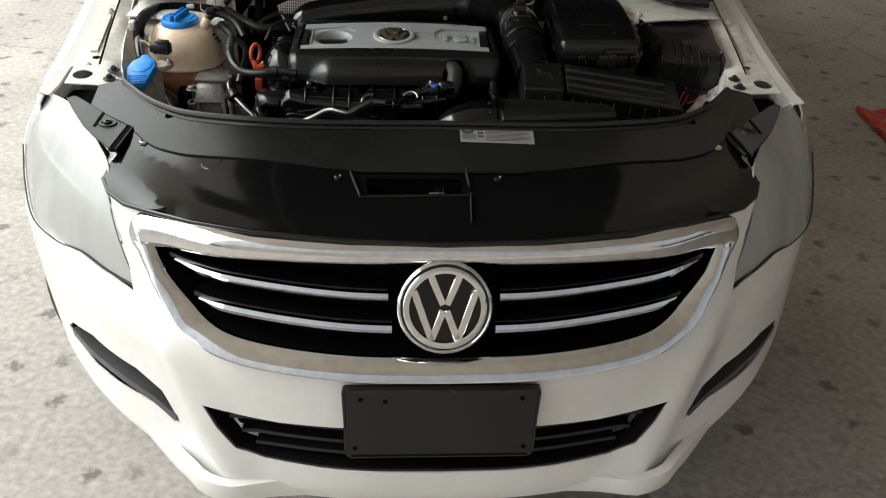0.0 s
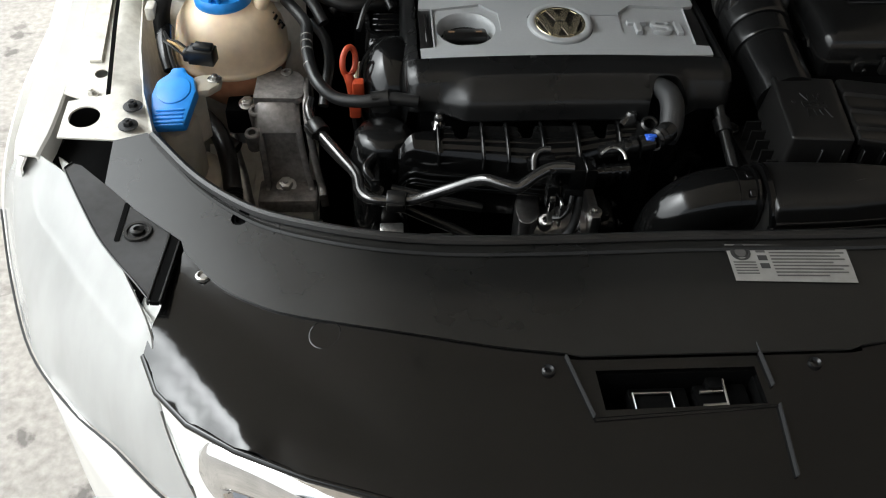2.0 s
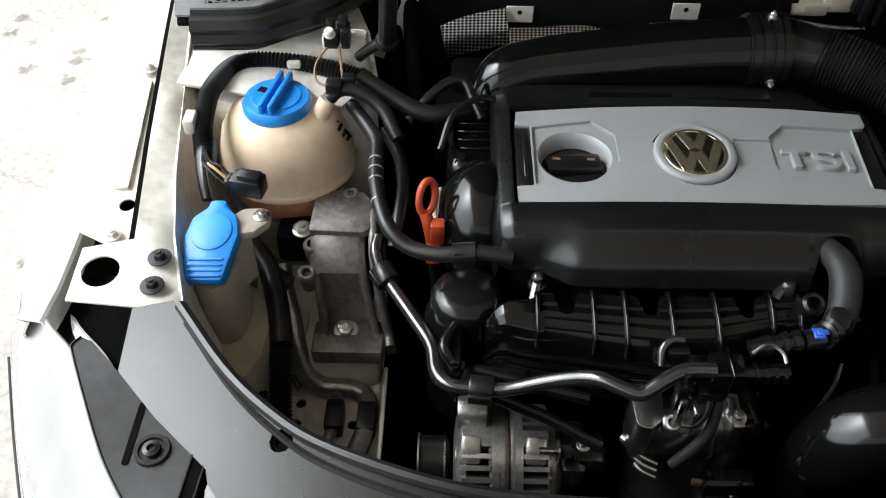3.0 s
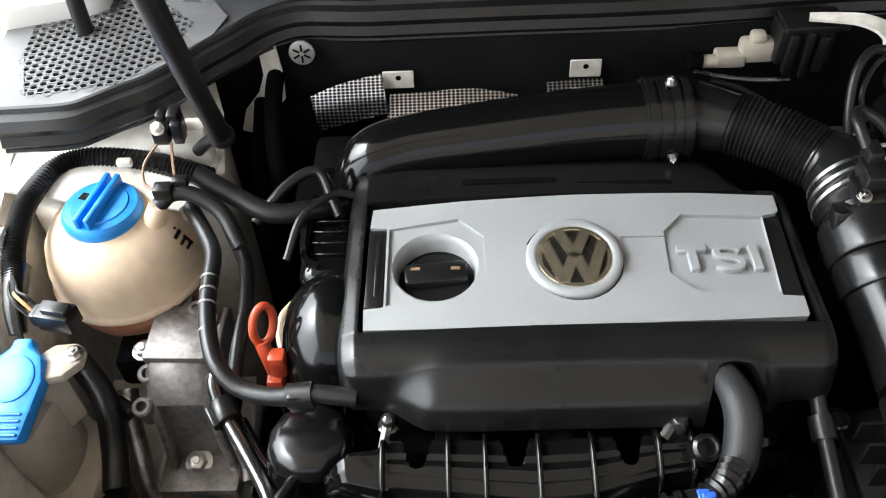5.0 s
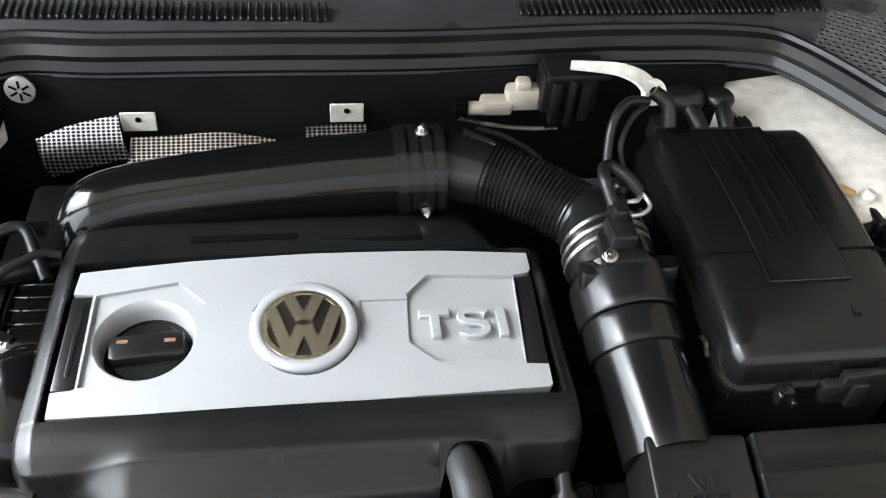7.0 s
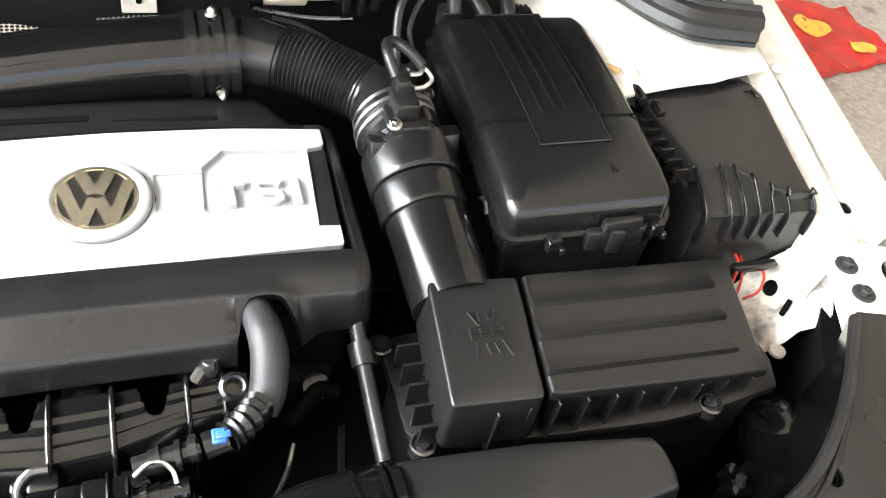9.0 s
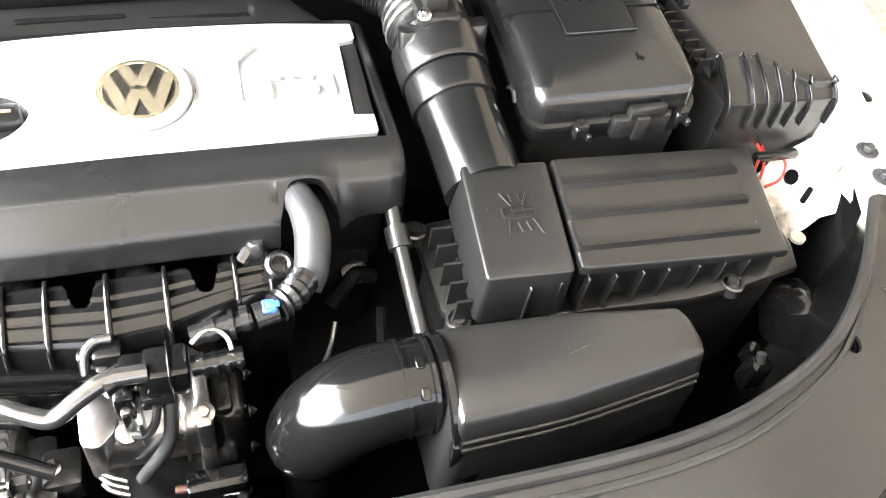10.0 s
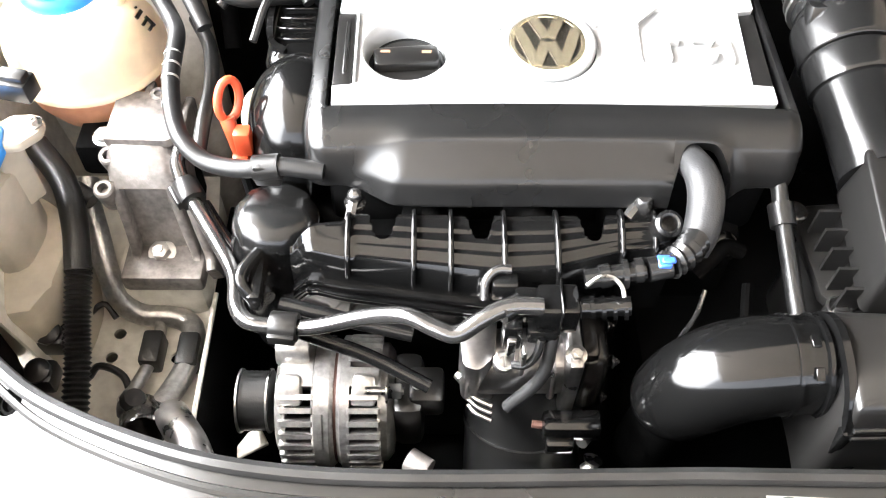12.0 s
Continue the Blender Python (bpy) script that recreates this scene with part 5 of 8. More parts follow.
# block coloured near black: the deep shade is in its colour
part("block", join(box(-0.33, 0.12, 1.43, 1.74, 0.30, 0.76, 0.02), box(-0.28, 0.13, 1.45, 1.72, 0.74, 0.835, 0.015)), DARK, engine, "engine block, near black for the bay's shade")
# round black housing at the end of the cover
hous = part("timing_cover", join(ball(0.060, 28, 18, (0.92, 1.22, 1.30), at(-0.311, 1.538, 0.790)), box(-0.352, -0.288, 1.585, 1.705, 0.60, 0.838, 0.018, 3), box(-0.345, -0.29, 1.470, 1.60, 0.60, 0.78, 0.02)), GLOSS, engine, "glossy black rounded cover")
part("cover_flange", sweep(spline([(-0.330, 1.600, 0.838), (-0.345, 1.612, 0.842), (-0.348, 1.66, 0.842), (-0.340, 1.700, 0.842)], 5), [(-0.003, -0.006), (0.003, -0.006), (0.003, 0.003), (-0.003, 0.003)], (0, 0, 1)), SATIN, hous)
for i in range(5):
    part("cover_ridge", box(-0.340, -0.296, 1.615 + i * 0.016, 1.619 + i * 0.016, 0.834, 0.8415, 0.001, 1), GLOSS, hous)
part("seal_ring", hose([(-0.358, 1.512, 0.800), (-0.365, 1.532, 0.812), (-0.365, 1.556, 0.815), (-0.358, 1.576, 0.810)], 0.0035, 8), CREAM, hous)

# dipstick with an orange ring
dip = thing("dipstick", (-0.376, 1.50, 0.76), "orange-red plastic dipstick handle with a ring", "dipstick")
ring = [Vector((-0.372 + 0.0088 * math.cos(a), 1.518 + 0.007 * math.cos(a) + 0.008 * math.sin(a), 0.850 + 0.017 * math.sin(a))) for a in np.linspace(0, 6.2832, 25)[:-1]]
part("ring", sweep(ring, circle(0.0042, 10), (0.3, -0.8, 0.4), True), ORANGE, dip)
part("stem", join(hose([(-0.374, 1.506, 0.838), (-0.370, 1.500, 0.825), (-0.366, 1.496, 0.80)], 0.007, 10), box(-0.368, -0.352, 1.488, 1.504, 0.805, 0.834, 0.003), box(-0.373, -0.357, 1.482, 1.50, 0.78, 0.806, 0.003)), ORANGE, dip)
part("dip_tube", hose([(-0.366, 1.493, 0.79), (-0.36, 1.485, 0.72), (-0.35, 1.46, 0.6)], 0.006, 8), DARK, dip)

# oil filter housing
filt = thing("oil_filter", (-0.325, 1.425, 0.6), "black oil filter housing with a faceted dome", "oil filter")
part("housing", lathe([(0.045, 0.62), (0.046, 0.76), (0.043, 0.768), (0.041, 0.775), (0.040, 0.786)], 28, at(-0.327, 1.428, 0)), GLOSS, filt)
part("dome", lathe([(0.041, 0.784), (0.039, 0.792), (0.034, 0.799), (0.024, 0.803), (0.001, 0.804)], 12, at(-0.327, 1.428, 0, 0, 0, 15)), SATIN, filt, "", 55)

# intake manifold: a ribbed black moulding in front of the cover
mani = thing("intake_manifold", (-0.14, 1.36, 0.7), "ribbed black plastic intake manifold in front of the engine cover", "manifold")


NOTCHES = (-0.226, -0.141, -0.043)


def mani_point(x, v):
    front = float(np.interp(x, [-0.308, -0.26, -0.20, -0.125, -0.078, -0.018, 0.03], [1.374, 1.361, 1.352, 1.341, 1.346, 1.368, 1.376]))
    back = float(np.interp(x, [-0.308, -0.285, -0.262, -0.25], [1.388, 1.399, 1.403, 1.412]))
    cut = max(math.exp(-((x - a) / 0.0105) ** 4) for a in NOTCHES)
    y = front + (back - front) * v
    end = back - 0.030 * cut
    over = max(0.0, y - end)
    y = min(y, end)
    z = float(np.interp(v, [0, 0.05, 0.16, 0.45, 0.8, 0.95, 1], [0.786, 0.802, 0.811, 0.818, 0.822, 0.820, 0.812]))
    z -= 0.02 * max(0, min(1, (-0.285 - x) / 0.02)) ** 2 + (0.0006 if x > -0.25 else 0.0) * math.sin(v * 34)
    return Vector((x, y, z - 0.8 * over))


cols, rows_ = 150, 26
vs, fs = [], []
for i in range(cols):
    x = -0.308 + (0.030 + 0.308) * i / (cols - 1)
    vs += [mani_point(x, j / (rows_ - 1)) for j in range(rows_)] + [mani_point(x, 1) + Vector((0, 0.002, -0.05))] + [mani_point(x, 0) + Vector((0, 0.004, -0.07))]
n = rows_ + 2
for i in range(cols - 1):
    for j in range(rows_):
        a = i * n + j
        fs.append((a, a + n, a + n + 1, a + 1))
    fs.append((i * n, i * n + n - 1, (i + 1) * n + n - 1, (i + 1) * n))
body = part("manifold_body", (vs, fs), GLOSS, mani, "glossy black ribbed body")
for x in (-0.256, -0.199, -0.167, -0.121, -0.075, -0.018, 0.011):
    part("rib", sweep([mani_point(x, v) + Vector((0, 0, 0.001)) for v in np.linspace(0.02, 0.98, 14)], [(-0.0024, -0.006), (0.0024, -0.006), (0.0022, 0.0035), (0.0010, 0.0050), (-0.0010, 0.0050), (-0.0022, 0.0035)], (0, 0, 1)), GLOSS, body, "", 70)
for dz, dy in ((-0.007, -0.0005), (-0.016, -0.003), (-0.025, -0.001)):
    part("flange", sweep([mani_point(x, 0) + Vector((0, dy, dz)) for x in np.linspace(-0.306, -0.10, 30)], [(-0.006, -0.0028), (0.004, -0.0028), (0.0050, -0.0016), (0.0050, 0.0016), (0.004, 0.0028), (-0.006, 0.0028)], (0, 0, 1)), GLOSS, body, "", 40)
for x, y, z in ((0.018, 1.386, 0.836),):
    part("boss", lathe([(0.012, -0.03), (0.012, 0.002), (0.009, 0.004), (0.007, 0.003), (0.0065, -0.012), (0.001, -0.012)], 18, at(x, y, z, 25, 0, 0)), SATIN, body)
part("ball_stud", join(ball(0.007, 12, 8, (1, 1, 1), at(-0.253, 1.431, 0.818)), lathe([(0.010, -0.006), (0.010, -0.002), (0.005, 0.0)], 14, at(-0.253, 1.431, 0.812)), hose([(-0.253, 1.431, 0.812), (-0.257, 1.415, 0.80), (-0.26, 1.40, 0.79)], 0.006, 8)), TUBE, body, "steel ball stud")
part("ball_stud", join(lathe([(0.009, -0.02), (0.009, 0.0), (0.006, 0.004), (0.001, 0.004)], 14, at(0.002, 1.416, 0.832)), hose([(-0.004, 1.414, 0.825), (-0.012, 1.405, 0.82)], 0.006, 8)), TUBE, body)
for x in (-0.19, -0.095, -0.005):
    part("runner", hose([(x, 1.395, 0.795), (x, 1.43, 0.79), (x, 1.46, 0.76)], 0.022, 12), DARK, mani)
part("clip_hook", hose([(-0.060, 1.318, 0.842), (-0.050, 1.323, 0.847), (-0.040, 1.322, 0.848), (-0.033, 1.315, 0.846), (-0.031, 1.307, 0.842)], 0.0018, 6), STEEL, mani)
part("breather_joint", join(hose([(-0.060, 1.327, 0.838), (-0.035, 1.329, 0.842), (-0.012, 1.331, 0.846)], 0.0082, 14), hose([(-0.048, 1.328, 0.840), (-0.040, 1.329, 0.8415)], 0.0098, 14), hose([(-0.020, 1.331, 0.845), (-0.014, 1.331, 0.846)], 0.0105, 14), hose([(-0.010, 1.331, 0.846), (0.008, 1.334, 0.848)], 0.0105, 14), lathe([(0.012, -0.002), (0.012, 0.002), (0.008, 0.003)], 12, toward((-0.028, 1.329, 0.843), (1, 0, 0.1)))), SATIN, mani)
part("blue_clip", join(box(-0.004, 0.007, 1.326, 1.338, 0.8535, 0.8580, 0.0012, 1), box(-0.001, 0.010, 1.3285, 1.3345, 0.8575, 0.8600, 0.001, 1)), SKYBLUE, mani, "light blue clip")
part("ribbed_joint", bellows([(0.008, 1.335, 0.848), (0.022, 1.345, 0.848), (0.034, 1.362, 0.842)], 0.0120, 5, 14, 0.0014), SATIN, mani)
# grey breather hose up into the cover
single("breather_hose", hose([(0.036, 1.364, 0.828), (0.044, 1.378, 0.838), (0.048, 1.400, 0.854), (0.046, 1.422, 0.860), (0.042, 1.45, 0.850)], lambda t: 0.0140 + 0.0016 * math.sin(math.pi * min(1, t * 1.2)), 18), GREYHOSE,
       (0.04, 1.37, 0.83), "thick grey breather hose between manifold and engine cover", "hose")

# solenoid valve and throttle body
thr = thing("throttle_body", (-0.09, 1.30, 0.55), "aluminium throttle body over a black intake hose", "throttle body")
part("throttle_casting", join(hose([(-0.150, 1.322, 0.712), (-0.10, 1.322, 0.714), (-0.058, 1.322, 0.714)], 0.030, 30), prism(rounded([(-0.156, 1.295), (-0.142, 1.290), (-0.128, 1.305), (-0.124, 1.345), (-0.150, 1.352), (-0.158, 1.33)], 0.006, 3), 0.690, 0.752, 0.006),
     *[lathe([(0.026, -0.002), (0.0335, -0.002), (0.0345, 0.0), (0.0335, 0.002), (0.026, 0.002)], 30, toward((x_, 1.322, 0.712), (1, 0, 0))) for x_ in (-0.075,)], lathe([(0.010, -0.02), (0.010, 0.006), (0.008, 0.008), (0.005, 0.007), (0.005, -0.004), (0.001, -0.004)], 16, at(-0.120, 1.303, 0.744, 25))), THROTTLE, thr, "cast aluminium throttle casting")
for i in range(3):
    part("casting_fin", sweep(spline([(-0.153 + 0.002 * i, 1.300 - 0.004 * i, 0.700 - 0.008 * i), (-0.142, 1.290 - 0.003 * i, 0.699 - 0.008 * i), (-0.128, 1.284 - 0.003 * i, 0.697 - 0.008 * i)], 4), circle(0.0026, 8)), THROTTLE, thr)
part("mount_plate", box(-0.066, -0.052, 1.286, 1.36, 0.672, 0.765, 0.005), THROTTLE, thr)
part("motor_cap", join(box(-0.054, -0.022, 1.300, 1.36, 0.65, 0.742, 0.014, 3), box(-0.052, -0.034, 1.306, 1.35, 0.735, 0.750, 0.006), *[bolt((-0.0215, y_, z_), (1, 0, 0), 0.004, 0.004) for y_, z_ in ((1.312, 0.662), (1.350, 0.662), (1.312, 0.730), (1.350, 0.730))]), SATIN, thr, "dark satin motor cap")
part("lower_hose", hose([(-0.088, 1.362, 0.704), (-0.088, 1.354, 0.67), (-0.088, 1.335, 0.61), (-0.088, 1.30, 0.54), (-0.088, 1.25, 0.48)], lambda t: 0.0575 + 0.004 * t, 30), RUBBER, thr, "fat black rubber hose")
for p, d in (((-0.088, 1.3575, 0.685), (0, 0.23, 0.97)), ((-0.088, 1.325, 0.59), (0, 0.42, 0.9))):
    part("hose_clamp", lathe([(0.0590, -0.005), (0.0612, -0.0045), (0.0612, 0.0045), (0.0590, 0.005)], 36, toward(p, d)), GRAIN, thr, "black hose clamp")
part("clamp_screw", join(hose([(-0.158, 1.322, 0.688), (-0.150, 1.312, 0.688)], 0.0055, 10), box(-0.148, -0.126, 1.298, 1.316, 0.682, 0.694, 0.003)), STEEL, thr, "steel worm screw")
part("clamp_screw", hose([(-0.036, 1.282, 0.622), (-0.030, 1.290, 0.618)], 0.006, 10), STEEL, thr)
part("bolt", bolt((-0.146, 1.325, 0.742), (-0.1, -0.3, 1), 0.007, 0.006), STEEL, thr)
part("bolt", bolt((-0.059, 1.300, 0.762), (0, -0.2, 1), 0.006, 0.006), STEEL, thr)
part("plug", join(box(-0.082, -0.028, 1.262, 1.284, 0.668, 0.694, 0.005), box(-0.078, -0.052, 1.255, 1.270, 0.655, 0.675, 0.003)), GLOSS, thr, "black electrical plug")
part("plug_end", hose([(-0.091, 1.274, 0.682), (-0.082, 1.273, 0.682)], 0.0038, 8), COPPER, thr)
part("plug_wire", hose([(-0.082, 1.312, 0.800), (-0.083, 1.300, 0.782), (-0.089, 1.286, 0.748), (-0.115, 1.280, 0.704)], 0.0060, 12), GREYHOSE, thr, "grey hose")
part("spring", bellows([(-0.028, 1.262, 0.63), (-0.036, 1.245, 0.60), (-0.048, 1.235, 0.57)], 0.008, 6, 10, 0.002), STEEL, thr)
sol = thing("solenoid_valve", (-0.07, 1.325, 0.77), "small black solenoid valve with plug", "valve")
part("valve_body", join(box(-0.098, -0.064, 1.298, 1.328, 0.800, 0.832, 0.004), box(-0.080, -0.0775, 1.2965, 1.330, 0.800, 0.8345, 0.001, 1), box(-0.116, -0.096, 1.304, 1.328, 0.806, 0.828, 0.004), hose([(-0.062, 1.312, 0.818), (-0.04, 1.312, 0.820), (-0.022, 1.312, 0.822)], 0.0085, 12)), GLOSS, sol)
for i in range(4):
    part("coil_rib", hose([(-0.054 + i * 0.009, 1.312, 0.8185), (-0.051 + i * 0.009, 1.312, 0.819)], 0.0105, 14), GLOSS, sol)
part("plug", join(box(-0.104, -0.078, 1.298, 1.312, 0.784, 0.802, 0.003), box(-0.124, -0.108, 1.300, 1.316, 0.770, 0.804, 0.003)), SATIN, sol)
part("nozzle", join(hose([(-0.128, 1.300, 0.828), (-0.112, 1.310, 0.828)], 0.0095, 14), box(-0.134, -0.112, 1.326, 1.342, 0.806, 0.828, 0.003), box(-0.146, -0.134, 1.330, 1.340, 0.806, 0.824, 0.003)), SATIN, sol)
part("rod", hose([(-0.140, 1.322, 0.815), (-0.139, 1.333, 0.826), (-0.130, 1.340, 0.832), (-0.118, 1.340, 0.833)], 0.0040, 10), TUBE, sol)
part("clip", join(box(-0.108, -0.104, 1.286, 1.302, 0.750, 0.788, 0.001, 1), box(-0.120, -0.112, 1.296, 1.306, 0.742, 0.790, 0.002)), STEEL, sol, "pale steel clip")
part("valve_wire", hose([(-0.092, 1.298, 0.792), (-0.096, 1.290, 0.778), (-0.104, 1.288, 0.766), (-0.114, 1.292, 0.760)], 0.0036, 8), RUBBER, sol)

# alternator
alt = thing("alternator", (-0.27, 1.33, 0.52), "finned aluminium alternator with a black pulley", "alternator")
am = toward((-0.338, 1.338, 0.60), (1, 0, 0))
part("end_shell", move(lathe([(0.030, 0.0), (0.050, 0.002), (0.058, 0.006), (0.0625, 0.011), (0.0625, 0.014), (0.050, 0.014)], 48), am), ALU, alt, "cast aluminium shell")
# drum added behind the slots, their shade painted as near black
part("core", move(lathe([(0.0490, 0.010), (0.0490, 0.11)], 40), am), DARK, alt, "near-black drum for the shade behind the fins")
part("mid_shell", move(lathe([(0.050, 0.038), (0.064, 0.039), (0.0675, 0.042), (0.0675, 0.056), (0.0640, 0.058), (0.0625, 0.060)], 48), am), ALU, alt)
part("stator", move(lathe([(0.0615, 0.055), (0.0615, 0.068)], 48), am), COPPER, alt, "brown stator core")
part("rear_shell", move(lathe([(0.0625, 0.063), (0.0640, 0.065), (0.0675, 0.067), (0.0675, 0.076), (0.050, 0.077)], 48), am), ALU, alt)
part("rear_cap", move(lathe([(0.050, 0.102), (0.0610, 0.103), (0.060, 0.112), (0.052, 0.118), (0.02, 0.121)], 48), am), ALU, alt)


def sector(a0, a1, r0, r1, z0, z1):
    """A piece of a round shell between two angles."""
    k = max(2, int(abs(a1 - a0) / 0.08) + 1)
    vs, fs = [], []
    for a in np.linspace(a0, a1, k):
        c, s_ = math.cos(a), math.sin(a)
        vs += [Vector((r * c, r * s_, z)) for r, z in ((r0, z0), (r1 - 0.0016, z0), (r1, z0 + 0.002), (r1, z1 - 0.002), (r1 - 0.0016, z1), (r0, z1))]
    for i in range(k - 1):
        for j in range(6):
            fs.append((i * 6 + j, i * 6 + (j + 1) % 6, (i + 1) * 6 + (j + 1) % 6, (i + 1) * 6 + j))
    return vs, fs + [tuple(reversed(range(6))), tuple(range((k - 1) * 6, k * 6))]


front_ang = math.atan2((am.inverted() @ Vector((-0.338, 1.27, 0.60))).y, (am.inverted() @ Vector((-0.338, 1.27, 0.60))).x)
up_ang = math.atan2((am.inverted() @ Vector((-0.338, 1.338, 0.70))).y, (am.inverted() @ Vector((-0.338, 1.338, 0.70))).x)
turn = 1 if math.sin(up_ang - front_ang) > 0 else -1
rad = math.radians
for k in range(-6, 14):
    a = front_ang + turn * rad(11 * k)
    if k < 7:
        part("fin", move(sector(a - rad(2.2), a + rad(2.2), 0.050, 0.0685, 0.008, 0.042), am), ALU, alt)
    if k not in (7, 8):
        part("fin", move(sector(a - rad(2.2), a + rad(2.2), 0.050, 0.0685, 0.073, 0.106), am), ALU, alt)
part("shell_plate", move(sector(front_ang + turn * rad(75), front_ang + turn * rad(150), 0.050, 0.0675, 0.008, 0.042), am), ALU, alt)
part("shell_plate", move(sector(front_ang + turn * rad(75), front_ang + turn * rad(92), 0.050, 0.0675, 0.073, 0.106), am), ALU, alt)
part("shell_plate", move(sector(front_ang + turn * rad(20), front_ang + turn * rad(52), 0.0640, 0.0685, 0.040, 0.052), am), ALU, alt)
part("windings", move(sector(front_ang + turn * rad(70), front_ang + turn * rad(115), 0.050, 0.0580, 0.078, 0.102), am), COPPER, alt, "brown copper windings")
part("pulley", move(lathe([(0.012, -0.040), (0.0295, -0.040), (0.0312, -0.038)] + [(0.0308 - 0.0005 * (i % 2), -0.036 + i * 0.0026) for i in range(10)] + [(0.0312, -0.008), (0.02, -0.004)], 32), am), RUBBER, alt, "black ribbed pulley")
for z_ in (-0.040, -0.010):
    part("pulley_rim", move(lathe([(0.0312, z_ - 0.001), (0.0332, z_ - 0.001), (0.0332, z_ + 0.001), (0.0312, z_ + 0.001)], 32), am), STEEL, alt)
for x0, x1 in ((-0.334, -0.308), (-0.262, -0.236)):
    part("lug", move(prism([(x0, -0.014), (x1, -0.015), (x1, 0.016), (x0 + 0.004, 0.018)], -0.010, 0.010, 0.005), at(0, 1.320, 0.657, 36)), ALU, alt, "cast mounting lug")
part("eye", join(lathe([(0.017, -0.016), (0.018, -0.014), (0.018, 0.014), (0.017, 0.016), (0.009, 0.016), (0.009, -0.016)], 22, toward((-0.318, 1.362, 0.668), (1, 0, 0)))), ALU, alt)
part("through_bolt", join(hose([(-0.246, 1.312, 0.672), (-0.225, 1.312, 0.672)], 0.0040, 10), bolt((-0.226, 1.312, 0.672), (1, 0, 0), 0.008, 0.014)), STEEL, alt)
part("regulator", join(box(-0.222, -0.19, 1.30, 1.37, 0.57, 0.650, 0.010), box(-0.205, -0.17, 1.31, 1.35, 0.62, 0.655, 0.006)), GRAIN, alt, "black rear cap")
part("regulator_bolt", bolt((-0.195, 1.33, 0.655), (0, 0, 1), 0.005, 0.006), STEEL, alt)
part("bracket", join(hose([(-0.205, 1.275, 0.60), (-0.185, 1.262, 0.60)], 0.012, 14)), MOUNT, alt)
for i in range(3):
    part("spring_coil", hose([(-0.190 + i * 0.009, 1.232, 0.60), (-0.186 + i * 0.009, 1.240, 0.615), (-0.182 + i * 0.009, 1.252, 0.60)], 0.003, 8), STEEL, alt)
part("air_guide", prism([(-0.386, 1.296), (-0.388, 1.310), (-0.378, 1.326), (-0.366, 1.332), (-0.355, 1.313)], 0.545, 0.55, 0.001, 1), BODY, alt, "pale plastic fin")

# metal pipes along the front of the engine
pipe = thing("coolant_pipe", (-0.38, 1.40, 0.6), "bent grey metal coolant pipe clamped along the engine front", "pipe")
part("pipe_run", hose([(-0.428, 1.515, 0.79), (-0.430, 1.497, 0.785), (-0.420, 1.475, 0.772), (-0.386, 1.423, 0.762), (-0.364, 1.384, 0.760), (-0.358, 1.352, 0.758), (-0.345, 1.334, 0.760), (-0.318, 1.328, 0.762), (-0.285, 1.324, 0.768),
                       (-0.242, 1.321, 0.788), (-0.205, 1.308, 0.812), (-0.180, 1.294, 0.815), (-0.163, 1.288, 0.816), (-0.143, 1.296, 0.826), (-0.122, 1.304, 0.832), (-0.095, 1.306, 0.83)], 0.0074, 16), TUBE, pipe)
for p, d in (((-0.418, 1.473, 0.771), (0.5, -0.8, -0.1)), ((-0.312, 1.327, 0.763), (1, -0.1, 0))):
    part("clamp", move(join(lathe([(0.0125, -0.012), (0.0135, -0.010), (0.0135, 0.010), (0.0125, 0.012)], 18), box(-0.016, -0.010, -0.006, 0.006, -0.012, 0.012, 0.002)), toward(p, d)), GRAIN, pipe, "black pipe clamp")
part("clamp_bar", join(box(-0.345, -0.332, 1.342, 1.395, 0.762, 0.785, 0.004), hose([(-0.338, 1.345, 0.775), (-0.350, 1.36, 0.790), (-0.338, 1.392, 0.786)], 0.006, 10)), SATIN, pipe)
part("second_pipe", hose([(-0.41, 1.478, 0.745), (-0.385, 1.44, 0.742), (-0.35, 1.392, 0.742), (-0.334, 1.368, 0.745)], 0.008, 12), TUBE, pipe)
part("return_pipe", hose([(-0.312, 1.333, 0.752), (-0.277, 1.330, 0.733), (-0.237, 1.323, 0.716), (-0.185, 1.302, 0.700)], 0.0068, 12), SATIN, pipe)
part("return_pipe", hose([(-0.318, 1.352, 0.762), (-0.285, 1.345, 0.758), (-0.255, 1.340, 0.752), (-0.20, 1.33, 0.745)], 0.0068, 12), SATIN, pipe)
hosep = thing("coolant_hose", (-0.42, 1.5, 0.8), "black rubber coolant hose running from the reservoir to the engine", "hose")
part("hose_run", hose([(-0.468, 1.668, 0.862), (-0.446, 1.632, 0.858), (-0.434, 1.605, 0.856), (-0.432, 1.575, 0.853), (-0.430, 1.544, 0.850), (-0.422, 1.505, 0.845), (-0.410, 1.478, 0.838), (-0.388, 1.460, 0.830), (-0.355, 1.449, 0.832), (-0.318, 1.447, 0.838), (-0.28, 1.444, 0.835)], 0.0086, 16), RUBBER, hosep)
part("hose_bracket", join(hose([(-0.342, 1.448, 0.834), (-0.318, 1.447, 0.838)], 0.0118, 14), box(-0.342, -0.318, 1.438, 1.450, 0.82, 0.845, 0.003)), GRAIN, hosep, "black clamp")
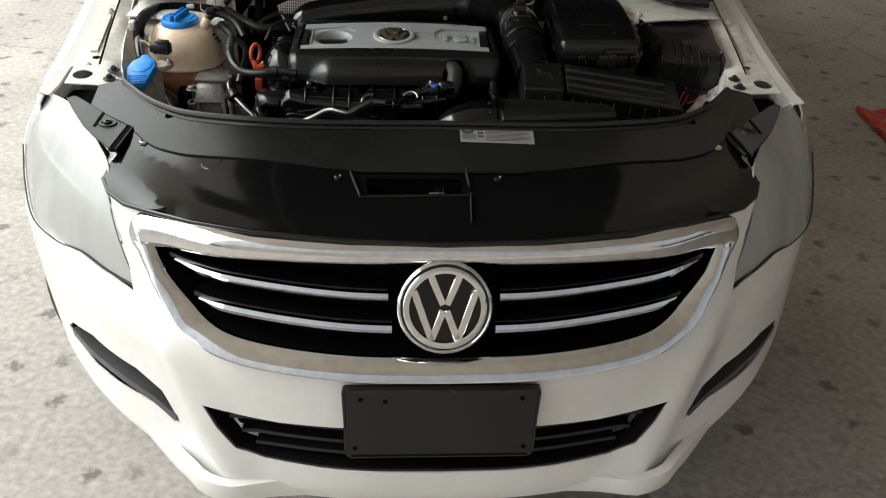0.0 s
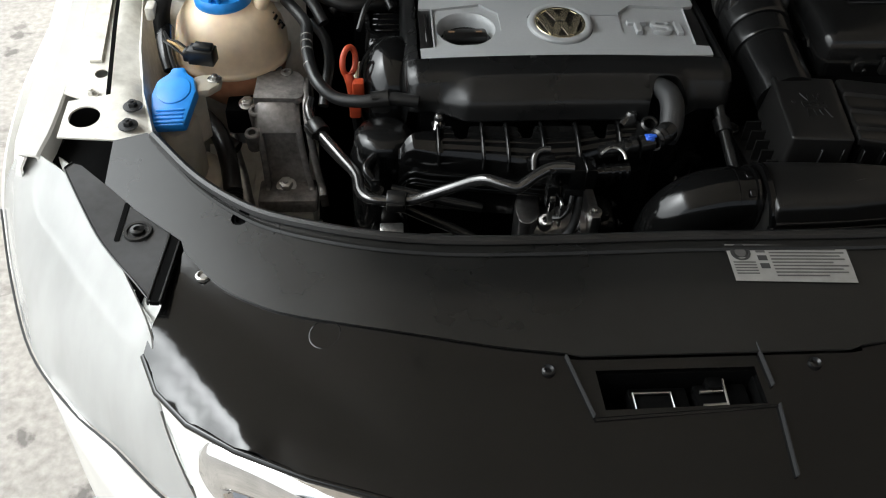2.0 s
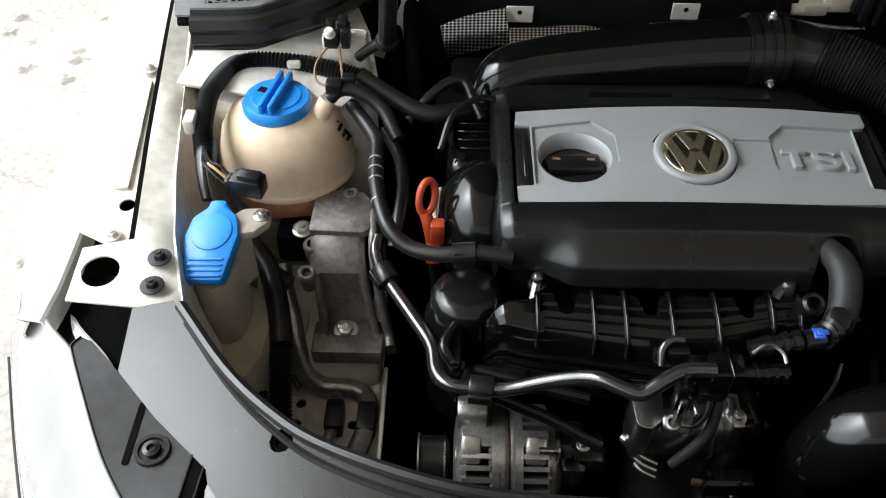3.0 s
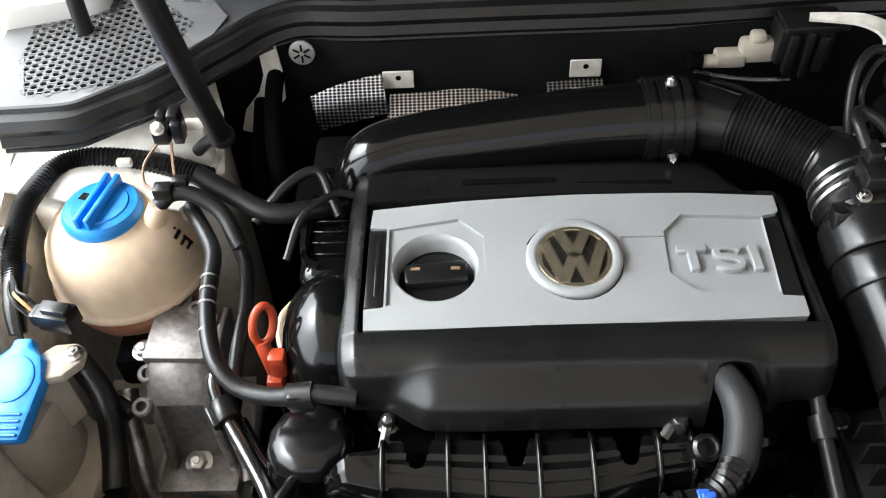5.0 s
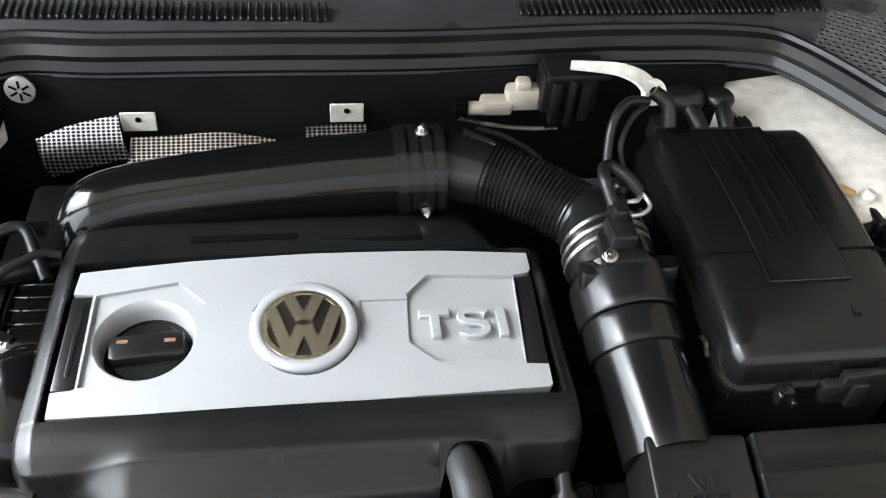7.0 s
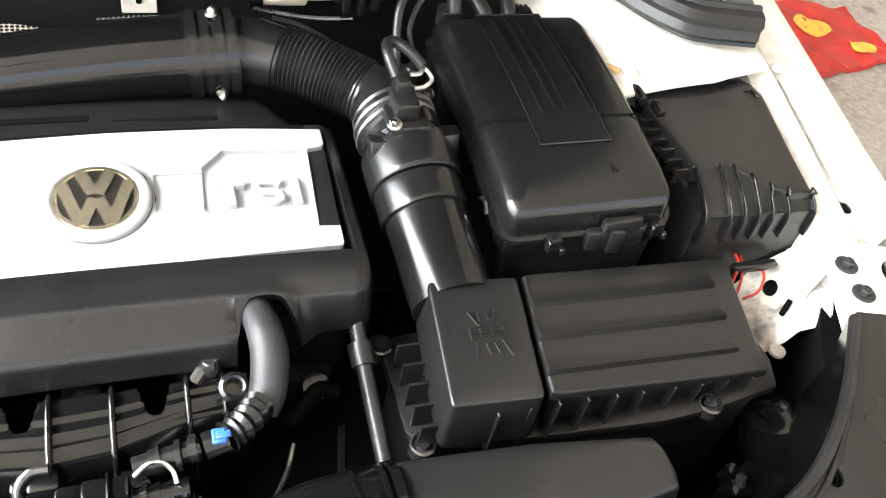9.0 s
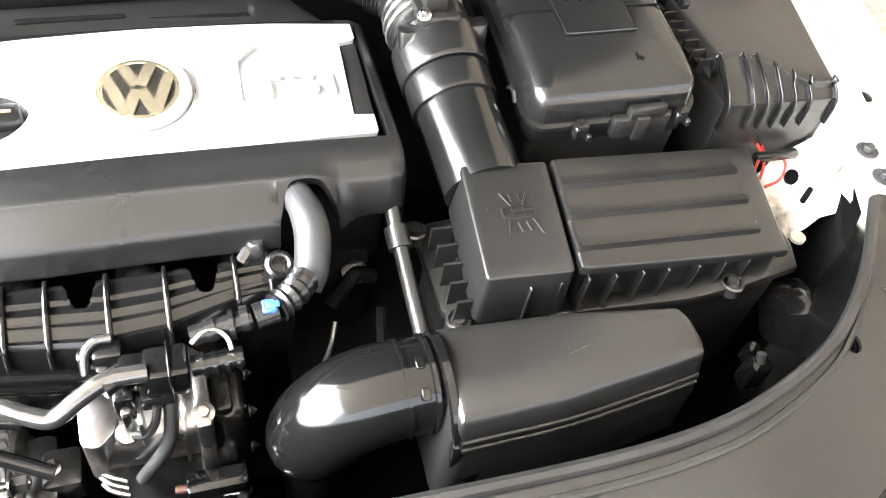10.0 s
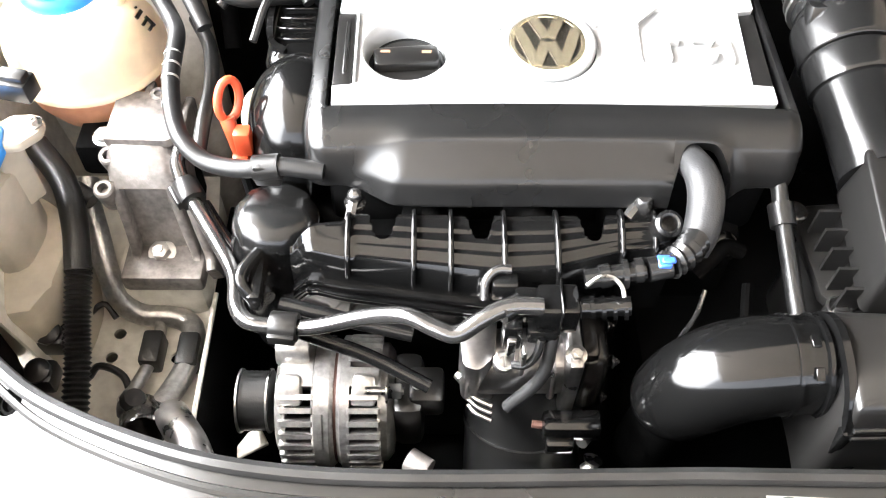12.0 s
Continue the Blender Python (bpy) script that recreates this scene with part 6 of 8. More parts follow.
for p, d in (((-0.4315, 1.560, 0.852), (0.05, -1, -0.05)), ((-0.430, 1.544, 0.850), (0.05, -1, -0.05)), ((-0.425, 1.515, 0.846), (0.2, -1, -0.1)), ((-0.4325, 1.575, 0.853), (0.05, -1, -0.05))):
    part("paint_mark", move(lathe([(0.0089, -0.0012), (0.0091, 0), (0.0089, 0.0012)], 16), toward(p, d)), PAPER, hosep)
part("second_hose", hose([(-0.43, 1.66, 0.83), (-0.41, 1.62, 0.825), (-0.402, 1.57, 0.82), (-0.405, 1.53, 0.81), (-0.41, 1.50, 0.79)], 0.0075, 12), RUBBER, hosep)

# coolant reservoir: a round cream tank with a blue screw cap
res = thing("coolant_reservoir", (-0.552, 1.632, 0.70), "round cream plastic coolant reservoir with a blue screw cap", "reservoir")
RX, RY = -0.552, 1.662
tank = part("tank", lathe([(0.034, 0.872), (0.045, 0.868), (0.064, 0.856), (0.076, 0.838), (0.0825, 0.812), (0.0830, 0.790), (0.0845, 0.788), (0.0865, 0.785), (0.0865, 0.781), (0.0825, 0.778)][::-1], 36, at(RX, RY, 0)), CREAM, res, "aged cream plastic tank")
part("tank_bottom", lathe([(0.02, 0.705), (0.045, 0.710), (0.062, 0.728), (0.075, 0.752), (0.0815, 0.779)], 36, at(RX, RY, 0)), COOLANT, res, "pinkish lower half holding coolant")
cap = part("cap", join(lathe([(0.040, 0.864), (0.0415, 0.868), (0.0415, 0.876), (0.038, 0.881), (0.030, 0.882), (0.029, 0.8835), (0.001, 0.8835)], 36, at(RX - 0.003, RY - 0.006, 0)),
     move(prism([(-0.0365, -0.0085), (0.0365, -0.0085), (0.0365, -0.003), (-0.0365, -0.003)], 0.878, 0.894, 0.0018), at(RX - 0.003, RY - 0.006, 0, 0, 0, 78)),
     move(prism([(-0.0365, 0.003), (0.0365, 0.003), (0.0365, 0.0085), (-0.0365, 0.0085)], 0.878, 0.894, 0.0018), at(RX - 0.003, RY - 0.006, 0, 0, 0, 78))), BLUE, res, "blue screw cap with a double ridge")
part("cap_mark", move(box(-0.006, 0.006, -0.005, 0.005, 0, 0.0004), at(RX - 0.020, RY + 0.004, 0.8838, 0, 0, -20)), SMOKE, cap)
part("spout", hose([(-0.507, 1.648, 0.855), (-0.500, 1.652, 0.868), (-0.494, 1.655, 0.880)], lambda t: 0.012 - 0.002 * t, 16), CREAM, res)
part("overflow_hose", hose([(-0.494, 1.655, 0.879), (-0.480, 1.662, 0.888), (-0.458, 1.662, 0.886), (-0.43, 1.65, 0.872), (-0.41, 1.62, 0.85)], 0.0085, 14), RUBBER, res)
part("hose_clip", join(box(-0.496, -0.476, 1.652, 1.668, 0.886, 0.902, 0.003), box(-0.478, -0.462, 1.664, 1.676, 0.892, 0.903, 0.002)), GRAIN, res, "black hose clip")
for dx, dy, w, h in ((0.0, 0.0, 0.013, 0.003), (0.004, 0.006, 0.003, 0.010), (-0.004, 0.006, 0.003, 0.008), (0.013, 0.004, 0.004, 0.012), (0.019, 0.0, 0.002, 0.002)):
    nrm = Vector((0.80, -0.15, 0.58)).normalized()
    m = toward(Vector((RX + 0.0752, RY - 0.014, 0.8405)), nrm, 90)
    part("symbol", move(box(-w / 2, w / 2, -h / 2, h / 2, -0.001, 0.0012), m @ at(dx - 0.006, dy, 0)), SMOKE, tank)

# washer fluid tank: blue flap cap on a milky neck
wash = thing("washer_tank", (-0.585, 1.46, 0.55), "milky plastic washer fluid tank with a blue flap cap", "washer tank")
part("tank", join(prism([(-0.625, 1.385), (-0.60, 1.372), (-0.568, 1.378), (-0.555, 1.41), (-0.552, 1.46), (-0.565, 1.505), (-0.60, 1.53), (-0.63, 1.52), (-0.635, 1.44)], 0.52, 0.705, 0.012),
     prism([(-0.622, 1.43), (-0.60, 1.42), (-0.582, 1.43), (-0.576, 1.47), (-0.585, 1.505), (-0.615, 1.51), (-0.626, 1.48)], 0.69, 0.80, 0.010)), MILK, wash, "milky off-white tank")
wm = at(-0.602, 1.466, 0.828, 16, -6, -4) @ Matrix.Diagonal((1.08, 1.08, 1, 1))
flap = [(-0.020, -0.046), (0.020, -0.046), (0.024, -0.02), (0.028, 0.006), (0.022, 0.028), (0.010, 0.038), (0.009, 0.046), (-0.009, 0.046), (-0.010, 0.038), (-0.024, 0.026), (-0.029, 0.004), (-0.025, -0.02)]
part("flap_cap", move(join(prism(flap, -0.010, 0.006, 0.004), lathe([(0.022, 0.004), (0.021, 0.0075), (0.018, 0.0085), (0.001, 0.0085)], 24, at(0, 0.008, 0)), *[box(-0.018, 0.018, -0.043 + i * 0.006, -0.040 + i * 0.006, 0.004, 0.0082, 0.001, 1) for i in range(4)]), wm), BLUE, wash, "blue flap cap with finger ribs")
ear = thing("tank_ear", (-0.555, 1.50, 0.78), "off-white plastic ear bolted beside the reservoir", "bracket")
part("plate", move(prism([(-0.030, -0.016), (-0.012, -0.026), (0.004, -0.022), (0.018, -0.006), (0.018, 0.010), (0.008, 0.018), (-0.014, 0.016), (-0.024, 0.006)], -0.012, 0.0, 0.004, 2, 0.02), at(-0.562, 1.498, 0.834)), MILK, ear)
part("stalk", prism([(-0.600, 1.478), (-0.582, 1.470), (-0.566, 1.492), (-0.578, 1.506)], 0.745, 0.826, 0.004), MILK, ear)
part("bolt", bolt((-0.553, 1.501, 0.834), (0, 0, 1), 0.006, 0.005), STEEL, ear)
plug = thing("wire_plug", (-0.57, 1.53, 0.83), "black electrical plug hanging on thin wires", "plug")
part("housing", move(join(box(-0.018, 0.018, -0.011, 0.011, -0.010, 0.012, 0.002), box(-0.010, 0.016, -0.007, 0.007, 0.010, 0.018, 0.002), box(-0.026, -0.016, -0.009, 0.009, -0.008, 0.008, 0.003)), at(-0.570, 1.530, 0.853, 0, 0, -12)), GRAIN, plug)
for x, y in ((0, 0), (0.004, 0.005), (-0.004, -0.004)):
    part("wire", hose([(-0.590 + x, 1.533 + y, 0.853), (-0.608 + x, 1.545 + y, 0.862), (-0.622 + x, 1.56, 0.86), (-0.63, 1.585, 0.862)], 0.0018, 6), RUBBER if x else TAN, plug)
part("wire", hose([(-0.600, 1.50, 0.83), (-0.612, 1.53, 0.85), (-0.618, 1.55, 0.858), (-0.63, 1.585, 0.862)], 0.003, 6), RUBBER, plug)
# ribbed conduit round the reservoir
cond = thing("wiring_conduit", (-0.6, 1.66, 0.8), "black ribbed wiring conduit curling round the reservoir", "conduit")
part("conduit", bellows([(-0.630, 1.580, 0.852), (-0.636, 1.610, 0.866), (-0.638, 1.645, 0.874), (-0.636, 1.676, 0.878), (-0.621, 1.717, 0.880), (-0.595, 1.732, 0.880), (-0.545, 1.729, 0.880), (-0.494, 1.715, 0.880), (-0.45, 1.70, 0.875)], 0.0108, 84, 14, 0.0013), RUBBER, cond)
part("taped_end", hose([(-0.631, 1.595, 0.855), (-0.626, 1.565, 0.848), (-0.622, 1.545, 0.840), (-0.618, 1.53, 0.83)], lambda t: 0.0135 - 0.005 * t, 14), SATIN, cond)
part("clip", box(-0.550, -0.533, 1.708, 1.717, 0.884, 0.894, 0.003), BODY, cond)
part("clip", box(-0.655, -0.642, 1.60, 1.625, 0.865, 0.885, 0.003), BODY, cond)

# engine mount: cast bracket with a bolted foot
mount = thing("engine_mount", (-0.475, 1.53, 0.55), "cast aluminium engine mount bolted on the body rail", "engine mount")
ARCH = [(1.605, 0.762, -0.515, -0.452), (1.565, 0.778, -0.516, -0.449), (1.530, 0.775, -0.514, -0.447), (1.508, 0.757, -0.511, -0.445), (1.494, 0.728, -0.507, -0.441), (1.484, 0.695, -0.504, -0.436), (1.474, 0.664, -0.503, -0.430), (1.458, 0.656, -0.505, -0.427)]
arch_y, arch_z = spline([(0, p[0], p[1]) for p in ARCH], 4), spline([(p[2], p[3], 0) for p in ARCH], 4)
skin_rows = [[(l.x, p.y, p.z - 0.03), (l.x + 0.002, p.y, p.z - 0.010), (l.x + 0.010, p.y, p.z), (l.y - 0.008, p.y, p.z), (l.y, p.y, p.z - 0.008), (l.y, p.y, p.z - 0.03)] for p, l in zip(arch_y, arch_z)]
cut = 15
wrap = lambda rows: ([Vector(p) for r in rows for p in r], [(i * len(rows[0]) + j, (i + 1) * len(rows[0]) + j, (i + 1) * len(rows[0]) + j + 1, i * len(rows[0]) + j + 1) for i in range(len(rows) - 1) for j in range(len(rows[0]) - 1)])
part("casting", flip(solid(wrap(skin_rows[:cut]), 0.010)), MOUNT, mount, "grey cast bracket", 60)
part("recess", flip(solid(wrap([[(l.x + 0.004, p.y + 0.016, p.z - 0.006), (l.y - 0.004, p.y + 0.016, p.z - 0.006)] for p, l in zip(arch_y[cut - 3:], arch_z[cut - 3:])]), 0.004)), MOUNT, mount)
for left in (True, False):
    side_x = [l.x + 0.0045 if left else l.y - 0.005 for l in arch_z[cut - 2:]]
    part("leg", sweep([Vector((x, p.y + 0.006, p.z - 0.004)) for x, p in zip(side_x, arch_y[cut - 2:])], [(-0.0045, -0.016), (0.0045, -0.016), (0.0045, 0.004), (0.0030, 0.0055), (-0.0030, 0.0055), (-0.0045, 0.004)], (0, -0.5, 0.85)), MOUNT, mount, "", 60)
part("web", sweep([Vector((l.y + 0.010, p.y + 0.004, p.z - 0.001)) for p, l in zip(arch_y, arch_z)], [(-0.006, -0.03), (0.006, -0.03), (0.0055, 0.002), (0.003, 0.005), (-0.003, 0.005), (-0.0055, 0.002)], (0, -0.5, 0.85)), MOUNT, mount, "", 60)
part("top_plate", prism(rounded([(-0.512, 1.532), (-0.447, 1.530), (-0.440, 1.538), (-0.442, 1.585), (-0.452, 1.600), (-0.510, 1.602)], 0.004, 2), 0.772, 0.7825, 0.002), MOUNT, mount)
part("plate_ear", join(lathe([(0.009, -0.02), (0.009, 0.003), (0.0075, 0.0045), (0.0042, 0.0045), (0.004, -0.006), (0.001, -0.006)], 16, at(-0.468, 1.597, 0.780, 10)), box(-0.512, -0.500, 1.598, 1.622, 0.765, 0.779, 0.003), box(-0.486, -0.476, 1.598, 1.622, 0.765, 0.779, 0.003)), MOUNT, mount)
for x, y, z_ in ((-0.509, 1.527, 0.762), (-0.514, 1.500, 0.742)):
    part("boss", lathe([(0.0105, -0.03), (0.0105, 0.003), (0.0085, 0.005), (0.0055, 0.005), (0.005, -0.006), (0.001, -0.006)], 16, at(x, y, z_, 18)), MOUNT, mount)
# core and arm: near-black fillers, shade under the casting put into their colour
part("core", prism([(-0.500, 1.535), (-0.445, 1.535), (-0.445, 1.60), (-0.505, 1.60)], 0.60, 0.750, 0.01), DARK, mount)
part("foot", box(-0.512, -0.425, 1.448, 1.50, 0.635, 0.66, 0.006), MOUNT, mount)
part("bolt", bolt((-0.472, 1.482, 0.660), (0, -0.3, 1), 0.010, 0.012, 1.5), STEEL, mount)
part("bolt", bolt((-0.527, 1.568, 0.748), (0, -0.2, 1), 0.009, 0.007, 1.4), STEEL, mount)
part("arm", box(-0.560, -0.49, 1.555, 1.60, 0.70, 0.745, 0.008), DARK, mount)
rail = thing("body_rail", (-0.49, 1.42, 0.28), "dusty cream painted body rail with holes beside the engine", "body rail")
part("rail_top", panel([(-0.60, 1.20), (-0.425, 1.20), (-0.428, 1.47), (-0.43, 1.60), (-0.60, 1.60)], lambda u, v: (u, v, 0.575 + 0.05 * max(0, v - 1.45) / 0.1 * (1 if v < 1.55 else 1)),
     [[(x + 0.007 * math.cos(a), y + 0.007 * math.sin(a)) for a in np.linspace(0, 6.283, 11)[:-1]] for x, y in ((-0.530, 1.432), (-0.533, 1.402), (-0.462, 1.402))], 0.03, 0.004), BODY, rail)
# cream rail's inner side coloured near black to stand for its shade
part("rail_side", box(-0.428, -0.421, 1.20, 1.60, 0.28, 0.596, 0.002), DARK, rail, "side of the rail, shade put into its black colour")
part("rail_edge", hose([(-0.4245, 1.20, 0.600), (-0.4245, 1.47, 0.600)], 0.0028, 8), BODY, rail)
part("rail_shoulder", box(-0.53, -0.43, 1.455, 1.60, 0.57, 0.636, 0.015), BODY, rail)
part("rail_wall", box(-0.60, -0.59, 1.20, 1.60, 0.28, 0.58), BODY, rail)
acp = thing("refrigerant_pipe", (-0.50, 1.42, 0.6), "bent aluminium refrigerant pipe with black clips", "pipe")
part("large_pipe", hose([(-0.556, 1.55, 0.70), (-0.551, 1.525, 0.688), (-0.541, 1.497, 0.670), (-0.533, 1.470, 0.64), (-0.522, 1.452, 0.61), (-0.503, 1.447, 0.592), (-0.470, 1.447, 0.588), (-0.450, 1.437, 0.586), (-0.443, 1.415, 0.588), (-0.445, 1.38, 0.592), (-0.452, 1.35, 0.598), (-0.460, 1.325, 0.606)], 0.0125, 16), ALU, acp)
part("small_pipe", hose([(-0.49, 1.446, 0.590), (-0.482, 1.432, 0.588), (-0.482, 1.40, 0.590), (-0.490, 1.36, 0.596), (-0.50, 1.335, 0.60)], 0.007, 12), ALU, acp)
for x, y in ((-0.483, 1.40), (-0.444, 1.398)):
    part("clip", box(x - 0.011, x + 0.011, y - 0.020, y + 0.020, 0.578, 0.606, 0.004), RUBBER, acp, "black pipe clip")
part("big_joint", lathe([(0.022, -0.03), (0.022, 0.02), (0.019, 0.024), (0.015, 0.02), (0.014, -0.02)], 20, toward((-0.467, 1.300, 0.62), (0.3, -0.7, 0.6))), TUBE, acp)
part("valve_cap", lathe([(0.013, -0.02), (0.014, -0.006), (0.0125, 0.0), (0.014, 0.006), (0.010, 0.014), (0.001, 0.015)], 10, at(-0.480, 1.322, 0.625, 0, 25, 0)), GRAIN, acp, "black valve cap")
part("valve_cap", hose([(-0.560, 1.527, 0.712), (-0.540, 1.516, 0.706)], 0.010, 12), GRAIN, acp, "black valve cap")
part("loom", hose([(-0.600, 1.562, 0.742), (-0.566, 1.524, 0.725), (-0.549, 1.479, 0.708), (-0.541, 1.436, 0.690)], 0.0135, 14), RUBBER, acp)
part("ribbed_loom", bellows([(-0.541, 1.440, 0.690), (-0.538, 1.394, 0.670), (-0.534, 1.353, 0.650), (-0.530, 1.30, 0.630)], 0.0125, 30, 14, 0.0014), RUBBER, acp, "ribbed black loom")
for x, y, z_ in ((-0.603, 1.415, 0.665), (-0.571, 1.388, 0.645), (-0.575, 1.350, 0.635)):
    part("connector", join(box(x - 0.015, x + 0.015, y - 0.014, y + 0.014, z_ - 0.02, z_ + 0.006, 0.005), lathe([(0.013, 0.0), (0.013, 0.010), (0.009, 0.013), (0.001, 0.013)], 12, at(x, y, z_, 12))), GRAIN, acp, "black connector")
part("pipe_end", hose([(-0.436, 1.305, 0.635), (-0.424, 1.288, 0.648), (-0.405, 1.262, 0.662), (-0.39, 1.235, 0.67)], 0.0165, 18), STEEL, acp, "bright pipe end")
part("thin_wire", hose([(-0.545, 1.37, 0.59), (-0.53, 1.375, 0.605), (-0.505, 1.365, 0.60), (-0.49, 1.335, 0.60)], 0.004, 8), RUBBER, acp)
part("thin_wire", hose([(-0.565, 1.43, 0.60), (-0.545, 1.452, 0.605), (-0.53, 1.44, 0.595)], 0.0035, 8), RUBBER, acp)

# intake pipe behind the cover, bellows, clamp
pipe2 = thing("air_intake_pipe", (0.0, 1.75, 0.8), "black plastic air intake pipe with a ribbed rubber bellows", "pipe")
part("pipe_body", hose([(-0.300, 1.735, 0.815), (-0.278, 1.748, 0.848), (-0.24, 1.756, 0.858), (-0.15, 1.757, 0.872), (-0.05, 1.758, 0.884), (0.022, 1.757, 0.89)], lambda t: 0.0375 + 0.004 * t, 28), GLOSS, pipe2, "glossy black pipe")
cuff = part("cuff", hose([(0.014, 1.757, 0.8897), (0.064, 1.757, 0.8922)], 0.0438, 28), SATIN, pipe2, "ribbed cuff")
for x, r_, z_ in ((0.022, 0.0460, 0.890), (0.034, 0.0452, 0.891), (0.047, 0.0460, 0.892), (0.058, 0.045, 0.892)):
    part("cuff_band", hose([(x - 0.004, 1.757, z_), (x + 0.004, 1.757, z_ + 0.0005)], r_, 26), SATIN, cuff)
for p, d in (((0.040, 1.757, 0.937), (0, 0, 1)), ((0.045, 1.716, 0.872), (0, -1, -0.4))):
    part("cuff_bolt", bolt(p, d, 0.004, 0.006), STEEL, pipe2)
part("elbow", hose([(0.054, 1.757, 0.892), (0.078, 1.754, 0.893), (0.112, 1.738, 0.895)], lambda t: 0.0405 - 0.0090 * t, 28), SATIN, pipe2)
part("bellows", bellows([(0.108, 1.7405, 0.895), (0.134, 1.725, 0.894), (0.160, 1.708, 0.891), (0.184, 1.688, 0.888)], 0.0325, 19, 30, 0.0017), RUBBER, pipe2, "ribbed rubber bellows")
part("end_cuff", hose([(0.181, 1.691, 0.888), (0.194, 1.678, 0.887), (0.203, 1.660, 0.885), (0.2085, 1.636, 0.882), (0.2100, 1.612, 0.878)], lambda t: 0.0315 + 0.0100 * min(1.0, t * 1.7), 28), SATIN, pipe2)
for y, z_, r_ in ((1.652, 0.8845, 0.0408), (1.640, 0.8830, 0.0424), (1.629, 0.8815, 0.0424)):
    part("hose_clamp", lathe([(r_, -0.0022), (r_ + 0.0012, -0.0018), (r_ + 0.0012, 0.0018), (r_, 0.0022)], 36, toward((0.2065, y, z_), (0.15, -1, -0.13))), STEEL, pipe2, "steel spring clamp")
sens = part("flow_sensor", join(box(0.186, 0.226, 1.588, 1.626, 0.908, 0.922, 0.003), box(0.192, 0.216, 1.598, 1.632, 0.920, 0.940, 0.004), box(0.196, 0.211, 1.618, 1.642, 0.932, 0.952, 0.004)), GRAIN, pipe2, "black air flow sensor with wire loop")
part("sensor_loop", hose([(0.199, 1.634, 0.946), (0.194, 1.652, 0.958), (0.196, 1.668, 0.960), (0.205, 1.674, 0.958), (0.218, 1.664, 0.954), (0.230, 1.652, 0.944)], 0.0055, 12), RUBBER, sens)
part("sensor_bolt", bolt((0.1905, 1.594, 0.922), (-0.1, -0.3, 1), 0.0055, 0.005, 1.3), STEEL, sens)
part("sensor_bolt", bolt((0.219, 1.622, 0.922), (0, -0.2, 1), 0.004, 0.004, 1.3), STEEL, sens)
part("spring_clip", hose([(0.214, 1.640, 0.944), (0.224, 1.641, 0.944), (0.232, 1.652, 0.942), (0.237, 1.640, 0.938), (0.229, 1.634, 0.934), (0.219, 1.634, 0.932)], 0.0022, 8), STEEL, sens)

# air filter box with its neck
afb = thing("air_filter_box", (0.34, 1.39, 0.70), "grained black air filter box with a ribbed sloping lid", "air filter box")


def lid_z(x, y):
    return float(np.interp(x, [0.18, 0.27, 0.53], [0.866, 0.864, 0.812])) + 0.10 * (y - 1.39)


def lid(outline, drop, mat, name, label=""):
    """A lid with a rounded rim and flaring sides."""
    rings = [(-0.0036, 0.0), (-0.0023, -0.0003), (-0.0012, -0.0009), (-0.0003, -0.0019), (0.0, -0.0034), (0.0010, -drop * 0.5), (0.0025, -drop)]
    return part(name, lidded(rounded(outline, 0.005, 3), rings, lid_z), mat, afb, label, 60)


lid1 = lid([(0.180, 1.324), (0.261, 1.321), (0.274, 1.440), (0.190, 1.444)], 0.060, GRAIN, "small_lid")
def grid_lid(rows, rings):
    """A cover over a grid of points, with rings (outward, down) round its border."""
    nr, nc = len(rows), len(rows[0])
    vs = [p for r in rows for p in r]
    fs = [(i * nc + j, i * nc + j + 1, (i + 1) * nc + j + 1, (i + 1) * nc + j) for i in range(nr - 1) for j in range(nc - 1)]
    rim = [j for j in range(nc)] + [i * nc + nc - 1 for i in range(1, nr)] + [(nr - 1) * nc + j for j in range(nc - 2, -1, -1)] + [i * nc for i in range(nr - 2, 0, -1)]
    k, last = len(rim), rim
    out = []
    for q in range(k):
        d = vs[rim[(q + 2) % k]] - vs[rim[q - 2]]
        out.append(Vector((d.y, -d.x, 0)).normalized())
    for o, dz in rings:
        base = len(vs)
        vs += [vs[rim[q]] + out[q] * o + Vector((0, 0, dz)) for q in range(k)]
        now = [base + q for q in range(k)]
        fs += [(last[q], now[q], now[(q + 1) % k], last[(q + 1) % k]) for q in range(k)]
        last = now
    return vs, fs


LID_LEFT, LID_RIGHT = ((0.270, 1.325), (0.283, 1.441)), ((0.510, 1.340), (0.530, 1.470))
WEDGES = (((0.13, 0.27), (0.17, 0.28)), ((0.42, 0.56), (0.455, 0.56)), ((0.71, 0.86), (0.75, 0.85)))


